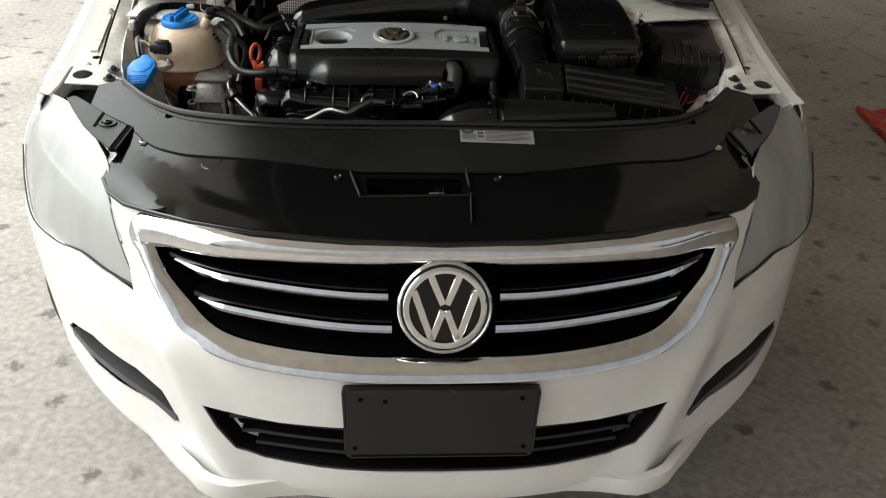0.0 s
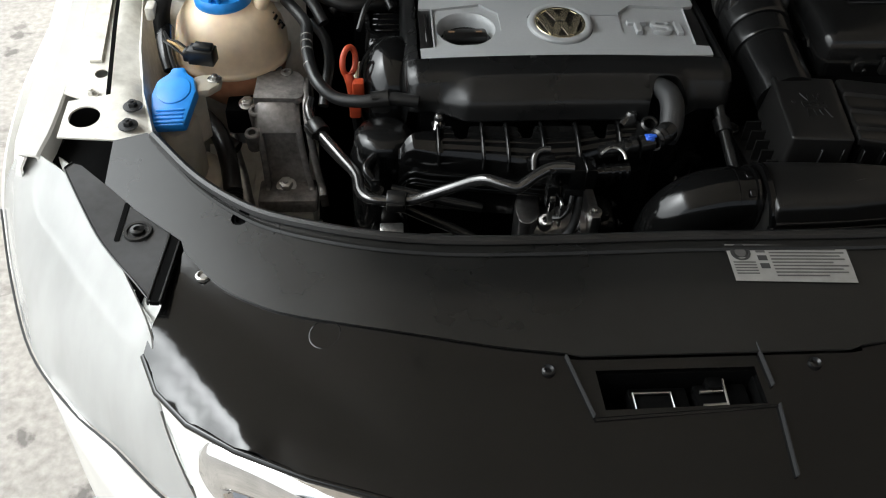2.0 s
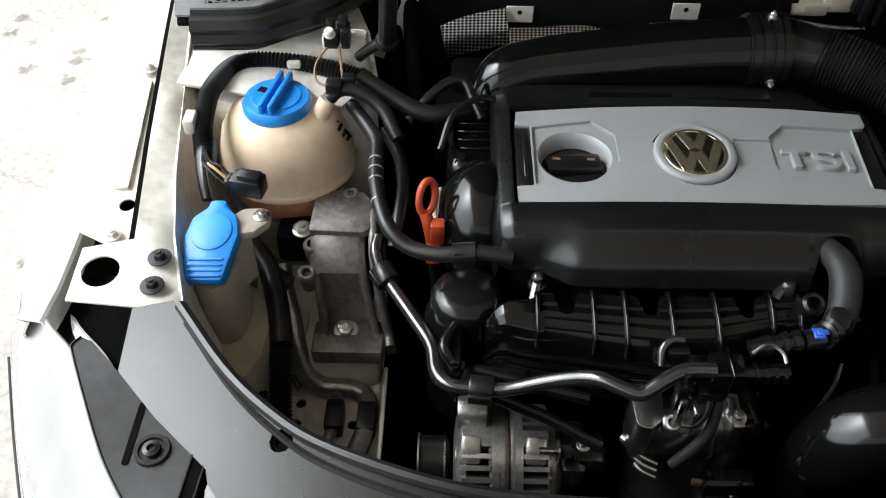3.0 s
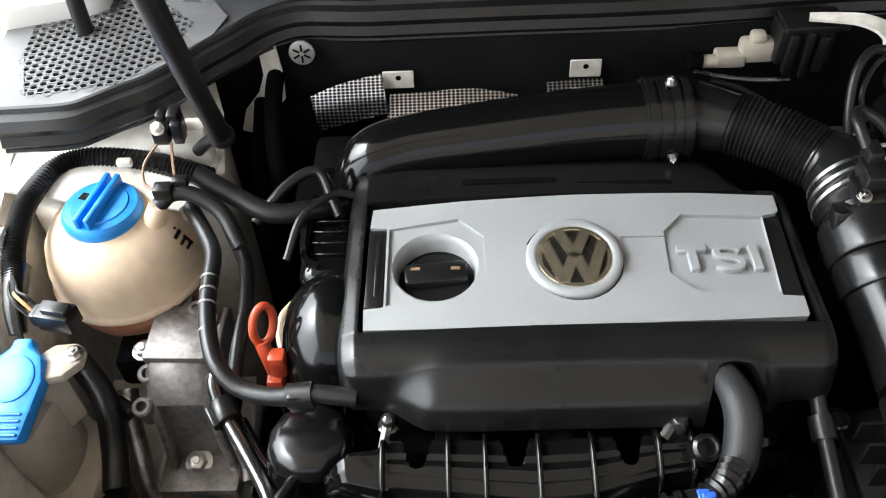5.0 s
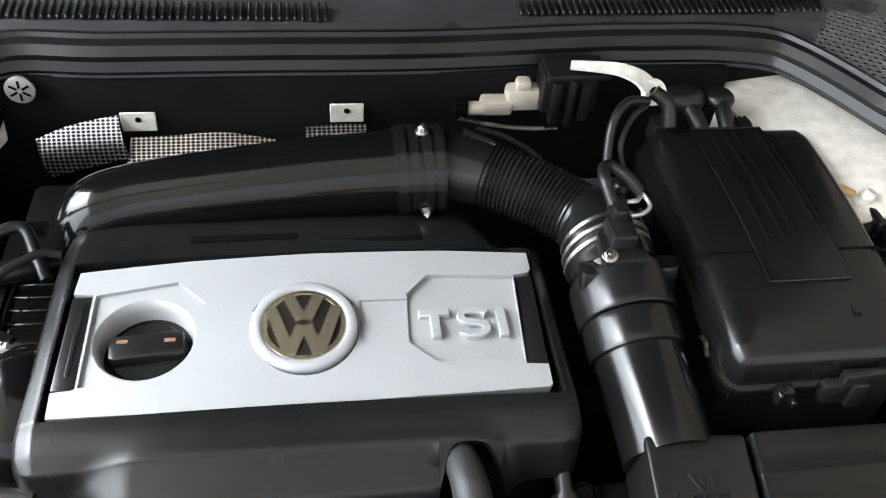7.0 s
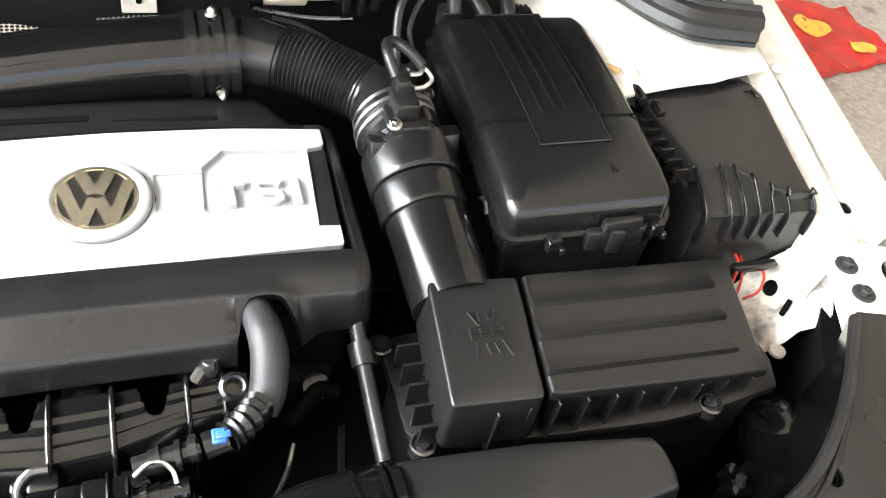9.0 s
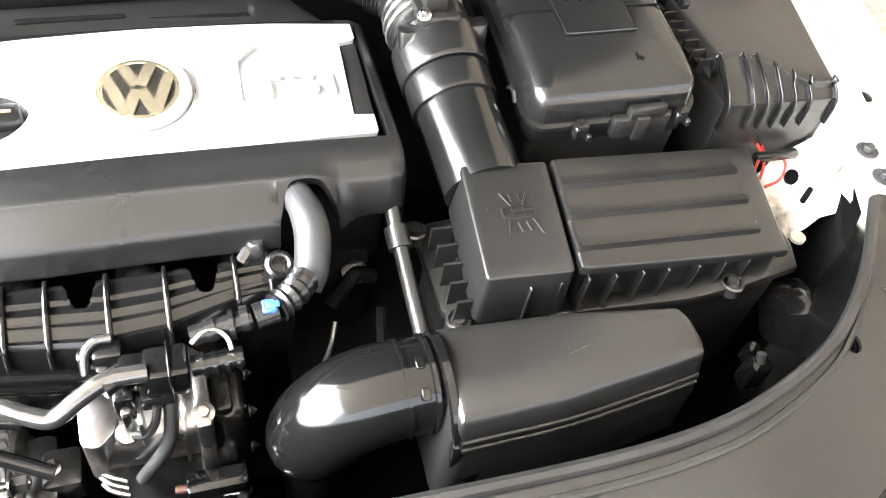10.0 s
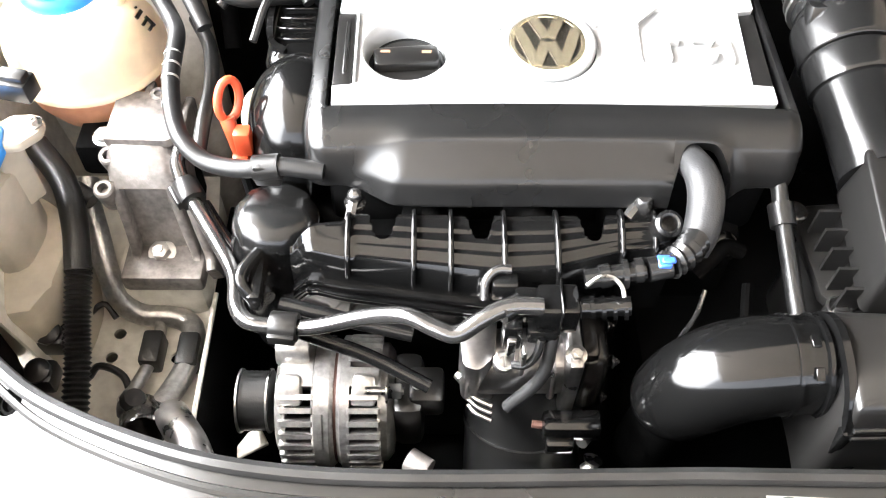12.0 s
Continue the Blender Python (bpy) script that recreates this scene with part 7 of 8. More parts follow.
def lid_rows():
    """The ribbed lid: three long wedges that rise gently and end in a step."""
    cols = [0.0, 0.01, 0.03, 0.06] + [i / 12 for i in range(1, 11)] + [0.888, 0.892, 0.93, 0.97, 1.0]
    spots = [(0.0, 0.0)]
    for g, _ in enumerate(WEDGES):
        spots += [(g, "lo", 0.0), (g, "lo", 1.0), (g, "half", 0.5), (g, "hi", 0.0)]
    spots = spots[1:]
    rows = []
    for spot in [None] + spots + [1]:
        row = []
        for u in cols:
            if spot is None or spot == 1:
                v, sink = (0.0 if spot is None else 1.0), 0.0
            else:
                g, kind_, sink = spot
                (l0, l1), (r0, r1) = WEDGES[g]
                lo, hi = l0 + (r0 - l0) * u, l1 + (r1 - l1) * u
                v = {"lo": lo + (0.008 if sink else -0.008), "half": (lo + hi) / 2, "hi": hi}[kind_]
                sink *= -0.0048 if u < 0.89 else 0.0
            a = Vector(LID_LEFT[0]).lerp(Vector(LID_LEFT[1]), v)
            b = Vector(LID_RIGHT[0]).lerp(Vector(LID_RIGHT[1]), v)
            p = a.lerp(b, u)
            row.append(Vector((p.x, p.y, lid_z(p.x, p.y) - sink)))
        rows.append(row)
    return rows


part("ribbed_lid", grid_lid(lid_rows(), [(0.0012, -0.0004), (0.0024, -0.0016), (0.0030, -0.0040), (0.0032, -0.010), (-0.0055, -0.012), (-0.0055, -0.055)]), GRAIN, afb, "sloping lid with three long raised ribs", 34)
base_out = [(0.158, 1.350), (0.170, 1.334), (0.255, 1.325), (0.40, 1.318), (0.46, 1.322), (0.535, 1.334), (0.545, 1.365), (0.540, 1.475), (0.52, 1.485), (0.17, 1.452), (0.156, 1.435)]
part("base", join(prism(base_out, 0.772, 0.784, 0.003), prism([(0.345 + (x - 0.345) * 0.95, 1.39 + (y - 1.39) * 0.9) for x, y in base_out], 0.60, 0.776, 0.01)), GRAIN, afb, "flanged base")
for x in (0.223, 0.252, 0.281, 0.310, 0.340, 0.368, 0.404, 0.435, 0.465, 0.496):
    y = 1.325 + 0.015 * (x - 0.27) / 0.24
    tall = float(np.interp(x, [0.25, 0.50], [0.842, 0.806]))
    part("gusset", prism([(x - 0.0013, y - 0.004), (x + 0.0013, y - 0.004), (x + 0.0013, y + 0.014), (x - 0.0013, y + 0.014)], 0.782, tall, 0.0006, 1), GRAIN, afb)
for i in range(5):
    y = 1.335 + i * 0.021
    part("gusset", move(prism([(-0.010, -0.0015), (0.010, -0.0015), (0.010, 0.0015), (-0.010, 0.0015)], 0.784, 0.815, 0), at(0.174, y, 0)), GRAIN, afb)
for p in ((0.453, 1.327, 0.784), (0.156, 1.440, 0.788), (0.170, 1.335, 0.784)):
    part("screw", join(lathe([(0.012, -0.01), (0.012, 0.002), (0.010, 0.003), (0.008, 0.0), (0.001, 0.0)], 18, at(*p)), lathe([(0.006, 0), (0.006, 0.005), (0.001, 0.005)], 10, at(*p))), TUBE, afb)
STROKES = [((-0.013, 0.024), (-0.006, 0.010)), ((-0.004, 0.022), (-0.004, 0.014)), ((0.014, 0.024), (0.006, 0.010)), ((0.005, 0.022), (0.005, 0.014)), ((-0.012, -0.006), (-0.016, -0.022)), ((-0.004, -0.008), (-0.003, -0.018)),
           ((0.012, -0.006), (0.017, -0.022)), ((0.004, -0.008), (0.006, -0.018)), ((-0.016, 0.007), (0.016, 0.007)), ((-0.016, 0.002), (0.016, 0.002)), ((-0.016, -0.003), (0.016, -0.003)), ((-0.016, 0.007), (-0.016, -0.003)),
           ((0.016, 0.007), (0.016, -0.003)), ((-0.006, 0.007), (-0.006, -0.003)), ((0.005, 0.007), (0.005, -0.003))]
for a, b in STROKES:
    pa, pb = (0.229 + a[0] * 0.95, 1.384 + a[1]), (0.229 + b[0] * 0.95, 1.384 + b[1])
    part("raised_mark", sweep([Vector((*pa, lid_z(*pa) + 0.0004)), Vector((*pb, lid_z(*pb) + 0.0004))], [(-0.0011, -0.001), (0.0011, -0.001), (0.0007, 0.0010), (-0.0007, 0.0010)], (0, 0, 1)), GRAIN, lid1)
part("raised_mark", lathe([(0.0030, -0.001), (0.0026, 0.0010), (0.001, 0.0012)], 12, at(0.203, 1.392, lid_z(0.203, 1.392))), GRAIN, lid1)
neck = part("neck", hose([(0.2095, 1.622, 0.880), (0.211, 1.595, 0.872), (0.213, 1.55, 0.860), (0.216, 1.50, 0.850), (0.219, 1.44, 0.838)], lambda t: 0.0405 - 0.001 * t, 32), SATIN, afb, "black tube neck")
part("neck_collar", hose([(0.2100, 1.606, 0.876), (0.2105, 1.600, 0.8745), (0.2110, 1.586, 0.8710), (0.2118, 1.570, 0.8665), (0.2122, 1.564, 0.865)], lambda t: 0.0445 + 0.0022 * math.sin(math.pi * t) ** 0.3, 32), SATIN, neck)
part("neck_collar", hose([(0.2122, 1.563, 0.8645), (0.2130, 1.545, 0.8595), (0.2138, 1.532, 0.856)], lambda t: 0.0432 + 0.0008 * math.sin(math.pi * t) ** 0.3, 32), SATIN, neck)
part("neck_shoulder", move(prism(rounded([(-0.044, -0.010), (0.047, -0.010), (0.050, 0.012), (-0.042, 0.012)], 0.006, 3), -0.040, 0.004, 0.006), at(0.2105, 1.596, 0.903, -12, 0, 3)), SATIN, neck)
part("neck_clip", box(0.248, 0.257, 1.540, 1.556, 0.850, 0.872, 0.002), GRAIN, neck)

# snorkel in front of the filter box
snk = thing("intake_snorkel", (0.2, 1.23, 0.6), "glossy black intake snorkel with an elbow at its end", "air duct")
D_OUT = [(0.124, 1.2055), (0.215, 1.2085), (0.30, 1.2195), (0.347, 1.2275), (0.350, 1.240), (0.349, 1.262), (0.343, 1.277), (0.24, 1.288), (0.124, 1.293)]
dz_ = lambda u, v: 0.853 - 0.045 * max(0, u - 0.24) - 3.2 * max(0, v - 1.262) ** 2 - 4.2 * max(0, 1.246 - v) ** 2
duct = part("duct", lidded(rounded(D_OUT, 0.005), [(-0.008, 0.0), (-0.0045, -0.0008), (-0.002, -0.0026), (-0.0004, -0.0058), (0.0, -0.010), (0.005, -0.030), (0.009, -0.055), (0.011, -0.11)], dz_, 0.007), GRAIN, snk, "satin black duct")
edge_ = spline([(0.126, 1.2040, 0.8275), (0.215, 1.2070, 0.8275), (0.30, 1.2185, 0.824), (0.345, 1.2262, 0.821)], 6)
for dz2, out_ in ((0.0, 0.0038), (-0.0085, 0.0058)):
    part("duct_bead", sweep([p + Vector((0, -out_, dz2)) for p in edge_], circle(0.0022, 8)), SATIN, duct)
part("duct_flange", join(sweep([Vector((0.124, 1.264 + 0.0455 * math.cos(a) * (1.32 if math.cos(a) < 0 else 0.78), 0.812 + 0.0445 * math.sin(a))) for a in np.linspace(-0.5, math.pi + 0.55, 26)], [(-0.004, -0.003), (0.004, -0.003), (0.004, 0.003), (-0.004, 0.003)], (1, 0, 0)),
     box(0.120, 0.130, 1.1985, 1.210, 0.745, 0.822, 0.003), box(0.126, 0.150, 1.196, 1.206, 0.745, 0.772, 0.003)), GLOSS, duct)
elbow = part("elbow", hose([(0.124, 1.264, 0.812), (0.100, 1.264, 0.812), (0.074, 1.263, 0.810), (0.050, 1.262, 0.800), (0.032, 1.262, 0.780), (0.026, 1.268, 0.752), (0.030, 1.278, 0.728)], lambda t: 0.0385 + 0.0025 * math.sin(math.pi * min(1, t * 1.1)), 34), GLOSS, snk, "glossy black elbow")
# lower end coloured near black, as the elbow runs into shade
part("elbow_end", hose([(0.030, 1.276, 0.735), (0.036, 1.29, 0.70), (0.040, 1.30, 0.64), (0.04, 1.31, 0.56)], 0.030, 20), DARK, elbow)
for x, r_ in ((0.094, 0.0400), (0.1165, 0.0405)):
    part("band", lathe([(r_ - 0.002, -0.0022), (r_ + 0.0014, -0.0016), (r_ + 0.0014, 0.0016), (r_ - 0.002, 0.0022)], 36, toward((x, 1.264, 0.812), (1, 0, 0.02))), GLOSS, elbow)
for y, z_ in ((1.238, 0.8445), (1.262, 0.8525)):
    part("raised_mark", move(box(-0.0035, 0.0035, -0.005, 0.005, -0.001, 0.0010, 0.0006, 1), toward((0.106, y, z_ - 0.0005), (0, y - 1.264, 0.04))), GLOSS, elbow)

# dipstick tube of the gearbox side
single("vent_tube", join(hose([(0.131, 1.46, 0.83), (0.132, 1.435, 0.815), (0.1335, 1.39, 0.797), (0.136, 1.33, 0.775)], 0.0075, 12), hose([(0.1325, 1.430, 0.810), (0.1332, 1.410, 0.803)], 0.0115, 14)), RUBBER, (0.132, 1.40, 0.78), "dark satin tube with a collar beside the engine cover", "tube")
cool = thing("gearbox_parts", (0.08, 1.35, 0.5), "gearbox housing with hoses, near black for the depth's shade", "gearbox")
# casing and two hoses in near black, for the shade down there
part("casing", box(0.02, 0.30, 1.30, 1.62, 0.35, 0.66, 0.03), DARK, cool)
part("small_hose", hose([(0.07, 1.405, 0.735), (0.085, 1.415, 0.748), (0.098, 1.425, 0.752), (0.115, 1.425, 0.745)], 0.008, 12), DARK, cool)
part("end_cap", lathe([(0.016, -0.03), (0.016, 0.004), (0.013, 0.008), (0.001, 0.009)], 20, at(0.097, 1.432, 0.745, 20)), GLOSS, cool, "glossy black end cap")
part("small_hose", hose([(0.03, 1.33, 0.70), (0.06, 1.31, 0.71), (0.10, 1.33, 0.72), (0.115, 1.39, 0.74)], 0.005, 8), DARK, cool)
part("small_hose", hose([(0.045, 1.34, 0.72), (0.058, 1.352, 0.745), (0.066, 1.37, 0.76)], 0.0025, 8), TUBE, cool)
part("red_wire", hose([(-0.030, 1.340, 0.625), (-0.025, 1.352, 0.632), (-0.022, 1.348, 0.640), (-0.026, 1.338, 0.636)], 0.0022, 8), RED, cool, "red wire")
part("green_clip", box(0.022, 0.036, 1.275, 1.29, 0.70, 0.72, 0.003), GREEN, cool, "green clip")

# battery under its black cover
bat = thing("battery_box", (0.36, 1.64, 0.60), "black plastic battery box with a ribbed cover", "battery box")
bz = lambda u, v: 0.903 + 0.009 * math.sin(math.pi * min(1, max(0, (v - 1.49) / 0.31))) - 0.005 * max(0, 1.53 - v) / 0.04
B_OUT = [(0.286, 1.490), (0.447, 1.492), (0.457, 1.503), (0.461, 1.61), (0.474, 1.785), (0.466, 1.806), (0.297, 1.806), (0.288, 1.795), (0.281, 1.62), (0.278, 1.503)]
grow = lambda k: [(0.370 + (x - 0.370) * k, 1.648 + (y - 1.648) * (1 + (k - 1) * 0.6)) for x, y in B_OUT]
bcov = part("battery_cover", lidded(rounded(B_OUT, 0.022, 5), [(-0.016, 0.0), (-0.011, -0.0010), (-0.007, -0.0030), (-0.0035, -0.0064), (-0.0012, -0.0110), (0.0, -0.017), (0.0015, -0.032), (0.0062, -0.033), (0.0066, -0.0365), (0.0040, -0.0385), (0.0025, -0.058)], bz, 0.010), SATIN, bat, "satin black cover")
part("battery_case", prism(rounded(grow(0.985), 0.016), 0.60, 0.850, 0.004), GRAIN, bat)
P_OUT = [(0.3325, 1.566), (0.4100, 1.567), (0.4160, 1.797), (0.3370, 1.797)]
part("cover_panel", panel(P_OUT, lambda u, v: (u, v, bz(u, v) + 0.0024 - 0.0012 * max(0, 1 - (v - 1.566) / 0.03)), (), 0.03, 0.004), SATIN, bcov)
for x in (0.3500, 0.3660, 0.3785, 0.4040):
    part("cover_rib", sweep([Vector((x + 0.004 * t, 1.614 + (1.790 - 1.614) * t, bz(0, 1.614 + 0.176 * t) + 0.0026)) for t in np.linspace(0, 1, 8)], [(-0.0014, -0.002), (0.0014, -0.002), (0.0008, 0.0016), (-0.0008, 0.0016)], (0, 0, 1)), SATIN, bcov, "", 70)
part("panel_border", sweep([Vector((x, y, bz(x, y) + 0.0018)) for x, y in dense(P_OUT, 0.02)], circle(0.0014, 6), (0, 0, 1), True), SATIN, bcov)
for x0, x1 in ((0.277, 0.3325), (0.4105, 0.4605)):
    part("cover_seam", sweep([Vector((x0 + (x1 - x0) * t, 1.602 + 0.006 * (x0 + (x1 - x0) * t - 0.28), bz(0, 1.602) + 0.0003 - (0.006 if (t < 0.1 and x0 < 0.3) or (t > 0.9 and x0 > 0.4) else 0.0))) for t in np.linspace(0, 1, 8)], circle(0.0012, 6)), DARK, bcov)
part("front_latch", join(prism([(0.362, 1.478), (0.372, 1.4765), (0.424, 1.480), (0.430, 1.488), (0.362, 1.488)], 0.848, 0.872, 0.002), prism([(0.376, 1.4770), (0.418, 1.4795), (0.418, 1.488), (0.376, 1.488)], 0.868, 0.884, 0.003), box(0.384, 0.398, 1.473, 1.480, 0.846, 0.876, 0.002)), GRAIN, bcov)
for x, y in ((0.326, 1.480), (0.440, 1.487)):
    part("side_clip", join(box(x - 0.006, x + 0.006, y - 0.007, y + 0.006, 0.856, 0.873, 0.002), box(x - 0.009, x - 0.005, y - 0.009, y, 0.858, 0.872, 0.001, 1), box(x + 0.005, x + 0.010, y - 0.010, y - 0.004, 0.854, 0.862, 0.001, 1)), SATIN, bcov)
part("raised_mark", join(box(0.3965, 0.3980, 1.527, 1.536, bz(0, 1.53), bz(0, 1.53) + 0.0014), move(box(-0.0008, 0.0008, -0.003, 0.003, 0, 0.0014), at(0.4005, 1.5285, bz(0, 1.53), 0, 0, 50))), SATIN, bcov)
part("side_loop", sweep([Vector((0.270, 1.52 + 0.022 * t, 0.868 + 0.008 * math.sin(math.pi * t))) for t in np.linspace(0, 1, 7)], circle(0.0022, 6)), TUBE, bcov)
part("terminal_cover", box(0.300, 0.325, 1.803, 1.826, 0.878, 0.905, 0.003), GRAIN, bat)
part("cable_grip", join(box(0.385, 0.415, 1.806, 1.822, 0.880, 0.902, 0.003), *[box(0.389 + i * 0.006, 0.392 + i * 0.006, 1.807, 1.821, 0.901, 0.904) for i in range(4)]), GRAIN, bat)

# fuse box
fus = thing("fuse_box", (0.58, 1.60, 0.66), "grained black fuse box with ribbed front", "fuse box")
fz = lambda u, v: 0.880 - 0.05 * max(0.0, (u - 0.557) - (v - 1.546) * 0.8)
F_FRONT = [(0.512, 1.547), (0.540, 1.5455), (0.556, 1.5435), (0.572, 1.528), (0.588, 1.5145), (0.606, 1.506), (0.636, 1.5035)]
F_TOP = F_FRONT + [(0.645, 1.56), (0.664, 1.662), (0.660, 1.684), (0.646, 1.700), (0.520, 1.704), (0.505, 1.69), (0.503, 1.645), (0.508, 1.60)]
flid = part("lid", lidded(F_TOP, [(-0.0035, 0.0), (-0.0016, -0.0005), (-0.0004, -0.0018), (0.0, -0.004), (0.001, -0.018)], fz, 0.008), GRAIN, fus, "matt black lid", 50)
base_f = [(0.504, 1.497), (0.640, 1.492), (0.652, 1.505), (0.672, 1.66), (0.664, 1.70), (0.505, 1.71), (0.486, 1.70), (0.487, 1.60), (0.498, 1.54)]
part("case", prism(rounded(base_f, 0.008), 0.66, 0.858, 0.006), GRAIN, fus)
slope_ = [(x, y, fz(x, y)) for x, y in F_FRONT]
front_rows = [[Vector((x, y, z - 0.001)) for x, y, z in slope_], [Vector((0.507 + (x - 0.512) * 1.06, 1.512 - 0.004 * (x - 0.512) / 0.12, 0.868)) for x, y, z in slope_], [Vector((0.505 + (x - 0.512) * 1.08, 1.497 - 0.004 * (x - 0.512) / 0.12, 0.856)) for x, y, z in slope_], [Vector((0.505 + (x - 0.512) * 1.08, 1.4945 - 0.004 * (x - 0.512) / 0.12, 0.80)) for x, y, z in slope_]]
part("front_slope", solid(([p for r in front_rows for p in r], [(i * 7 + j, (i + 1) * 7 + j, (i + 1) * 7 + j + 1, i * 7 + j + 1) for i in range(3) for j in range(6)]), 0.003), GRAIN, flid)
for k in range(7):
    t = k * 1.0
    top_, mid_, low_, foot_ = (front_rows[q][k] for q in range(4))
    line = [top_ + Vector((0, 0.004, 0.0)), top_, mid_, low_, low_.lerp(foot_, 0.55)]
    part("front_rib", sweep(spline(line, 3), [(-0.0013, -0.004), (0.0013, -0.004), (0.0012, 0.0042), (0.0007, 0.0050), (-0.0007, 0.0050), (-0.0012, 0.0042)], (0, -0.55, 0.83)), SATIN, flid, "", 60)
part("side_flange", panel([(0.486, 1.70), (0.489, 1.605), (0.500, 1.535), (0.508, 1.545), (0.507, 1.60), (0.502, 1.645), (0.504, 1.69)], lambda u, v: (u, v, 0.866), (), 0.03, 0.003), GRAIN, flid)
for k in range(6):
    y = 1.552 + k * 0.0165
    part("side_rib", box(0.489 + 0.03 * max(0, 1.60 - y) * 2, 0.507, y - 0.0011, y + 0.0011, 0.858, 0.8755), GRAIN, flid)
for b_ in (box(0.506, 0.516, 1.632, 1.654, 0.878, 0.888, 0.002), box(0.492, 0.503, 1.655, 1.690, 0.866, 0.890, 0.003), box(0.640, 0.652, 1.668, 1.671, 0.880, 0.884, 0.001, 1), box(0.650, 0.653, 1.655, 1.671, 0.880, 0.884, 0.001, 1), box(0.53, 0.63, 1.700, 1.712, 0.868, 0.884, 0.003), box(0.628, 0.640, 1.685, 1.700, 0.879, 0.888, 0.002)):
    part("tab", b_, SATIN, flid)
for run in ([(0.572, 1.500, 0.795), (0.566, 1.480, 0.797), (0.553, 1.464, 0.792), (0.545, 1.452, 0.775)], [(0.580, 1.500, 0.792), (0.572, 1.478, 0.792), (0.562, 1.460, 0.786), (0.552, 1.448, 0.772)],
            [(0.598, 1.480, 0.790), (0.592, 1.462, 0.790), (0.578, 1.448, 0.785), (0.561, 1.446, 0.778)]):
    part("red_wire", hose(run, 0.0017, 8), RED, fus, "red wire")
# wing side with a round hole and a lamp hose on the other end of the bay
wing = thing("wing_bracket", (0.60, 1.42, 0.6), "dusty white bracket plate with a dark hole beside the fuse box", "bracket")
wz = lambda u, v: 0.745 + (u - 0.59) + 0.2 * (v - 1.41)
# plate colour holds both the dust and the shade on it
part("plate", panel([(0.566, 1.43), (0.585, 1.402), (0.600, 1.400), (0.612, 1.402), (0.636, 1.394), (0.655, 1.43), (0.665, 1.484), (0.60, 1.49), (0.560, 1.475)], lambda u, v: (u, v, wz(u, v) + 0.004 * math.sin(u * 90) * math.sin(v * 70)), [[(0.609 + 0.0065 * math.cos(a), 1.461 + 0.009 * math.sin(a)) for a in np.linspace(0, 6.283, 17)[:-1]]], 0.008, 0.003), DUSTSHADE, wing)
# disc added under the hole, its colour stands for the shade inside
part("hole", lathe([(0.010, -0.006), (0.010, -0.005), (0.001, -0.005)], 18, toward((0.609, 1.461, wz(0.609, 1.461)), (-0.7, -0.14, 0.7))), DARK, wing, "near-black disc for the shade in the hole")
for x, y, a in ((0.612, 1.431, 20),):
    part("slot", move(prism(rounded([(-0.003, -0.010), (0.003, -0.010), (0.003, 0.010), (-0.003, 0.010)], 0.0025, 3), 0.002, 0.0046), toward((x, y, wz(x, y)), (-0.7, -0.14, 0.7), a)), DARK, wing)
part("nut", lathe([(0.009, 0), (0.009, 0.004), (0.005, 0.005), (0.001, 0.005)], 16, at(0.593, 1.396, 0.742)), BODY, wing)
# leg of the white bracket, coloured near black as if in shade
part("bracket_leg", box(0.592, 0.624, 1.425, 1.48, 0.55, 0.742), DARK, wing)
part("bar", box(0.556, 0.612, 1.470, 1.481, 0.790, 0.800, 0.003), SATIN, wing, "black bar")
single("lamp_cover", lathe([(0.036, -0.03), (0.036, 0.010), (0.033, 0.018), (0.024, 0.023), (0.012, 0.025), (0.001, 0.0255)], 32, toward((0.574, 1.334, 0.70), (-0.25, 0.35, 0.9))), GLOSS, (0.577, 1.334, 0.70), "round black cap on the back of the headlight", "cap")
single("lamp_plug", join(box(0.480, 0.504, 1.262, 1.284, 0.67, 0.712, 0.005), box(0.484, 0.498, 1.284, 1.296, 0.69, 0.716, 0.003)), GLOSS, (0.492, 1.277, 0.69), "black plug near the radiator", "plug")
single("cream_cap", hose([(0.492, 1.272, 0.708), (0.492, 1.278, 0.719)], 0.005, 12), GREYHOSE, (0.492, 1.275, 0.708), "small dark grey cap", "cap")

# heat shield with tabs, firewall clip
shd = thing("heat_shield", (-0.2, 1.87, 0.70), "dimpled bare metal heat shield under the firewall", "heat shield")


def sheet(points, back, mat, name, parent, label=""):
    """A sheet that leans from its lower to its upper edge."""
    lo = spline([p[0] for p in points], 4)
    up = spline([p[1] for p in points], 4)
    vs, fs = [], []
    for i in range(len(lo)):
        for j in range(5):
            vs.append(lo[i].lerp(up[i], j / 4) + Vector((0, -back * math.sin(math.pi * j / 4), 0)))
    for i in range(len(lo) - 1):
        for j in range(4):
            a = i * 5 + j
            fs.append((a, a + 5, a + 6, a + 1))
    return part(name, solid((vs, fs), 0.0015), mat, parent, label)


sheet([((-0.356, 1.868, 0.800), (-0.366, 1.880, 0.844)), ((-0.33, 1.868, 0.808), (-0.334, 1.883, 0.857)), ((-0.30, 1.868, 0.816), (-0.302, 1.885, 0.865)), ((-0.268, 1.866, 0.826), (-0.276, 1.886, 0.870))], 0.008, SHIELD, "shield", shd, "dimpled bright metal sheet")
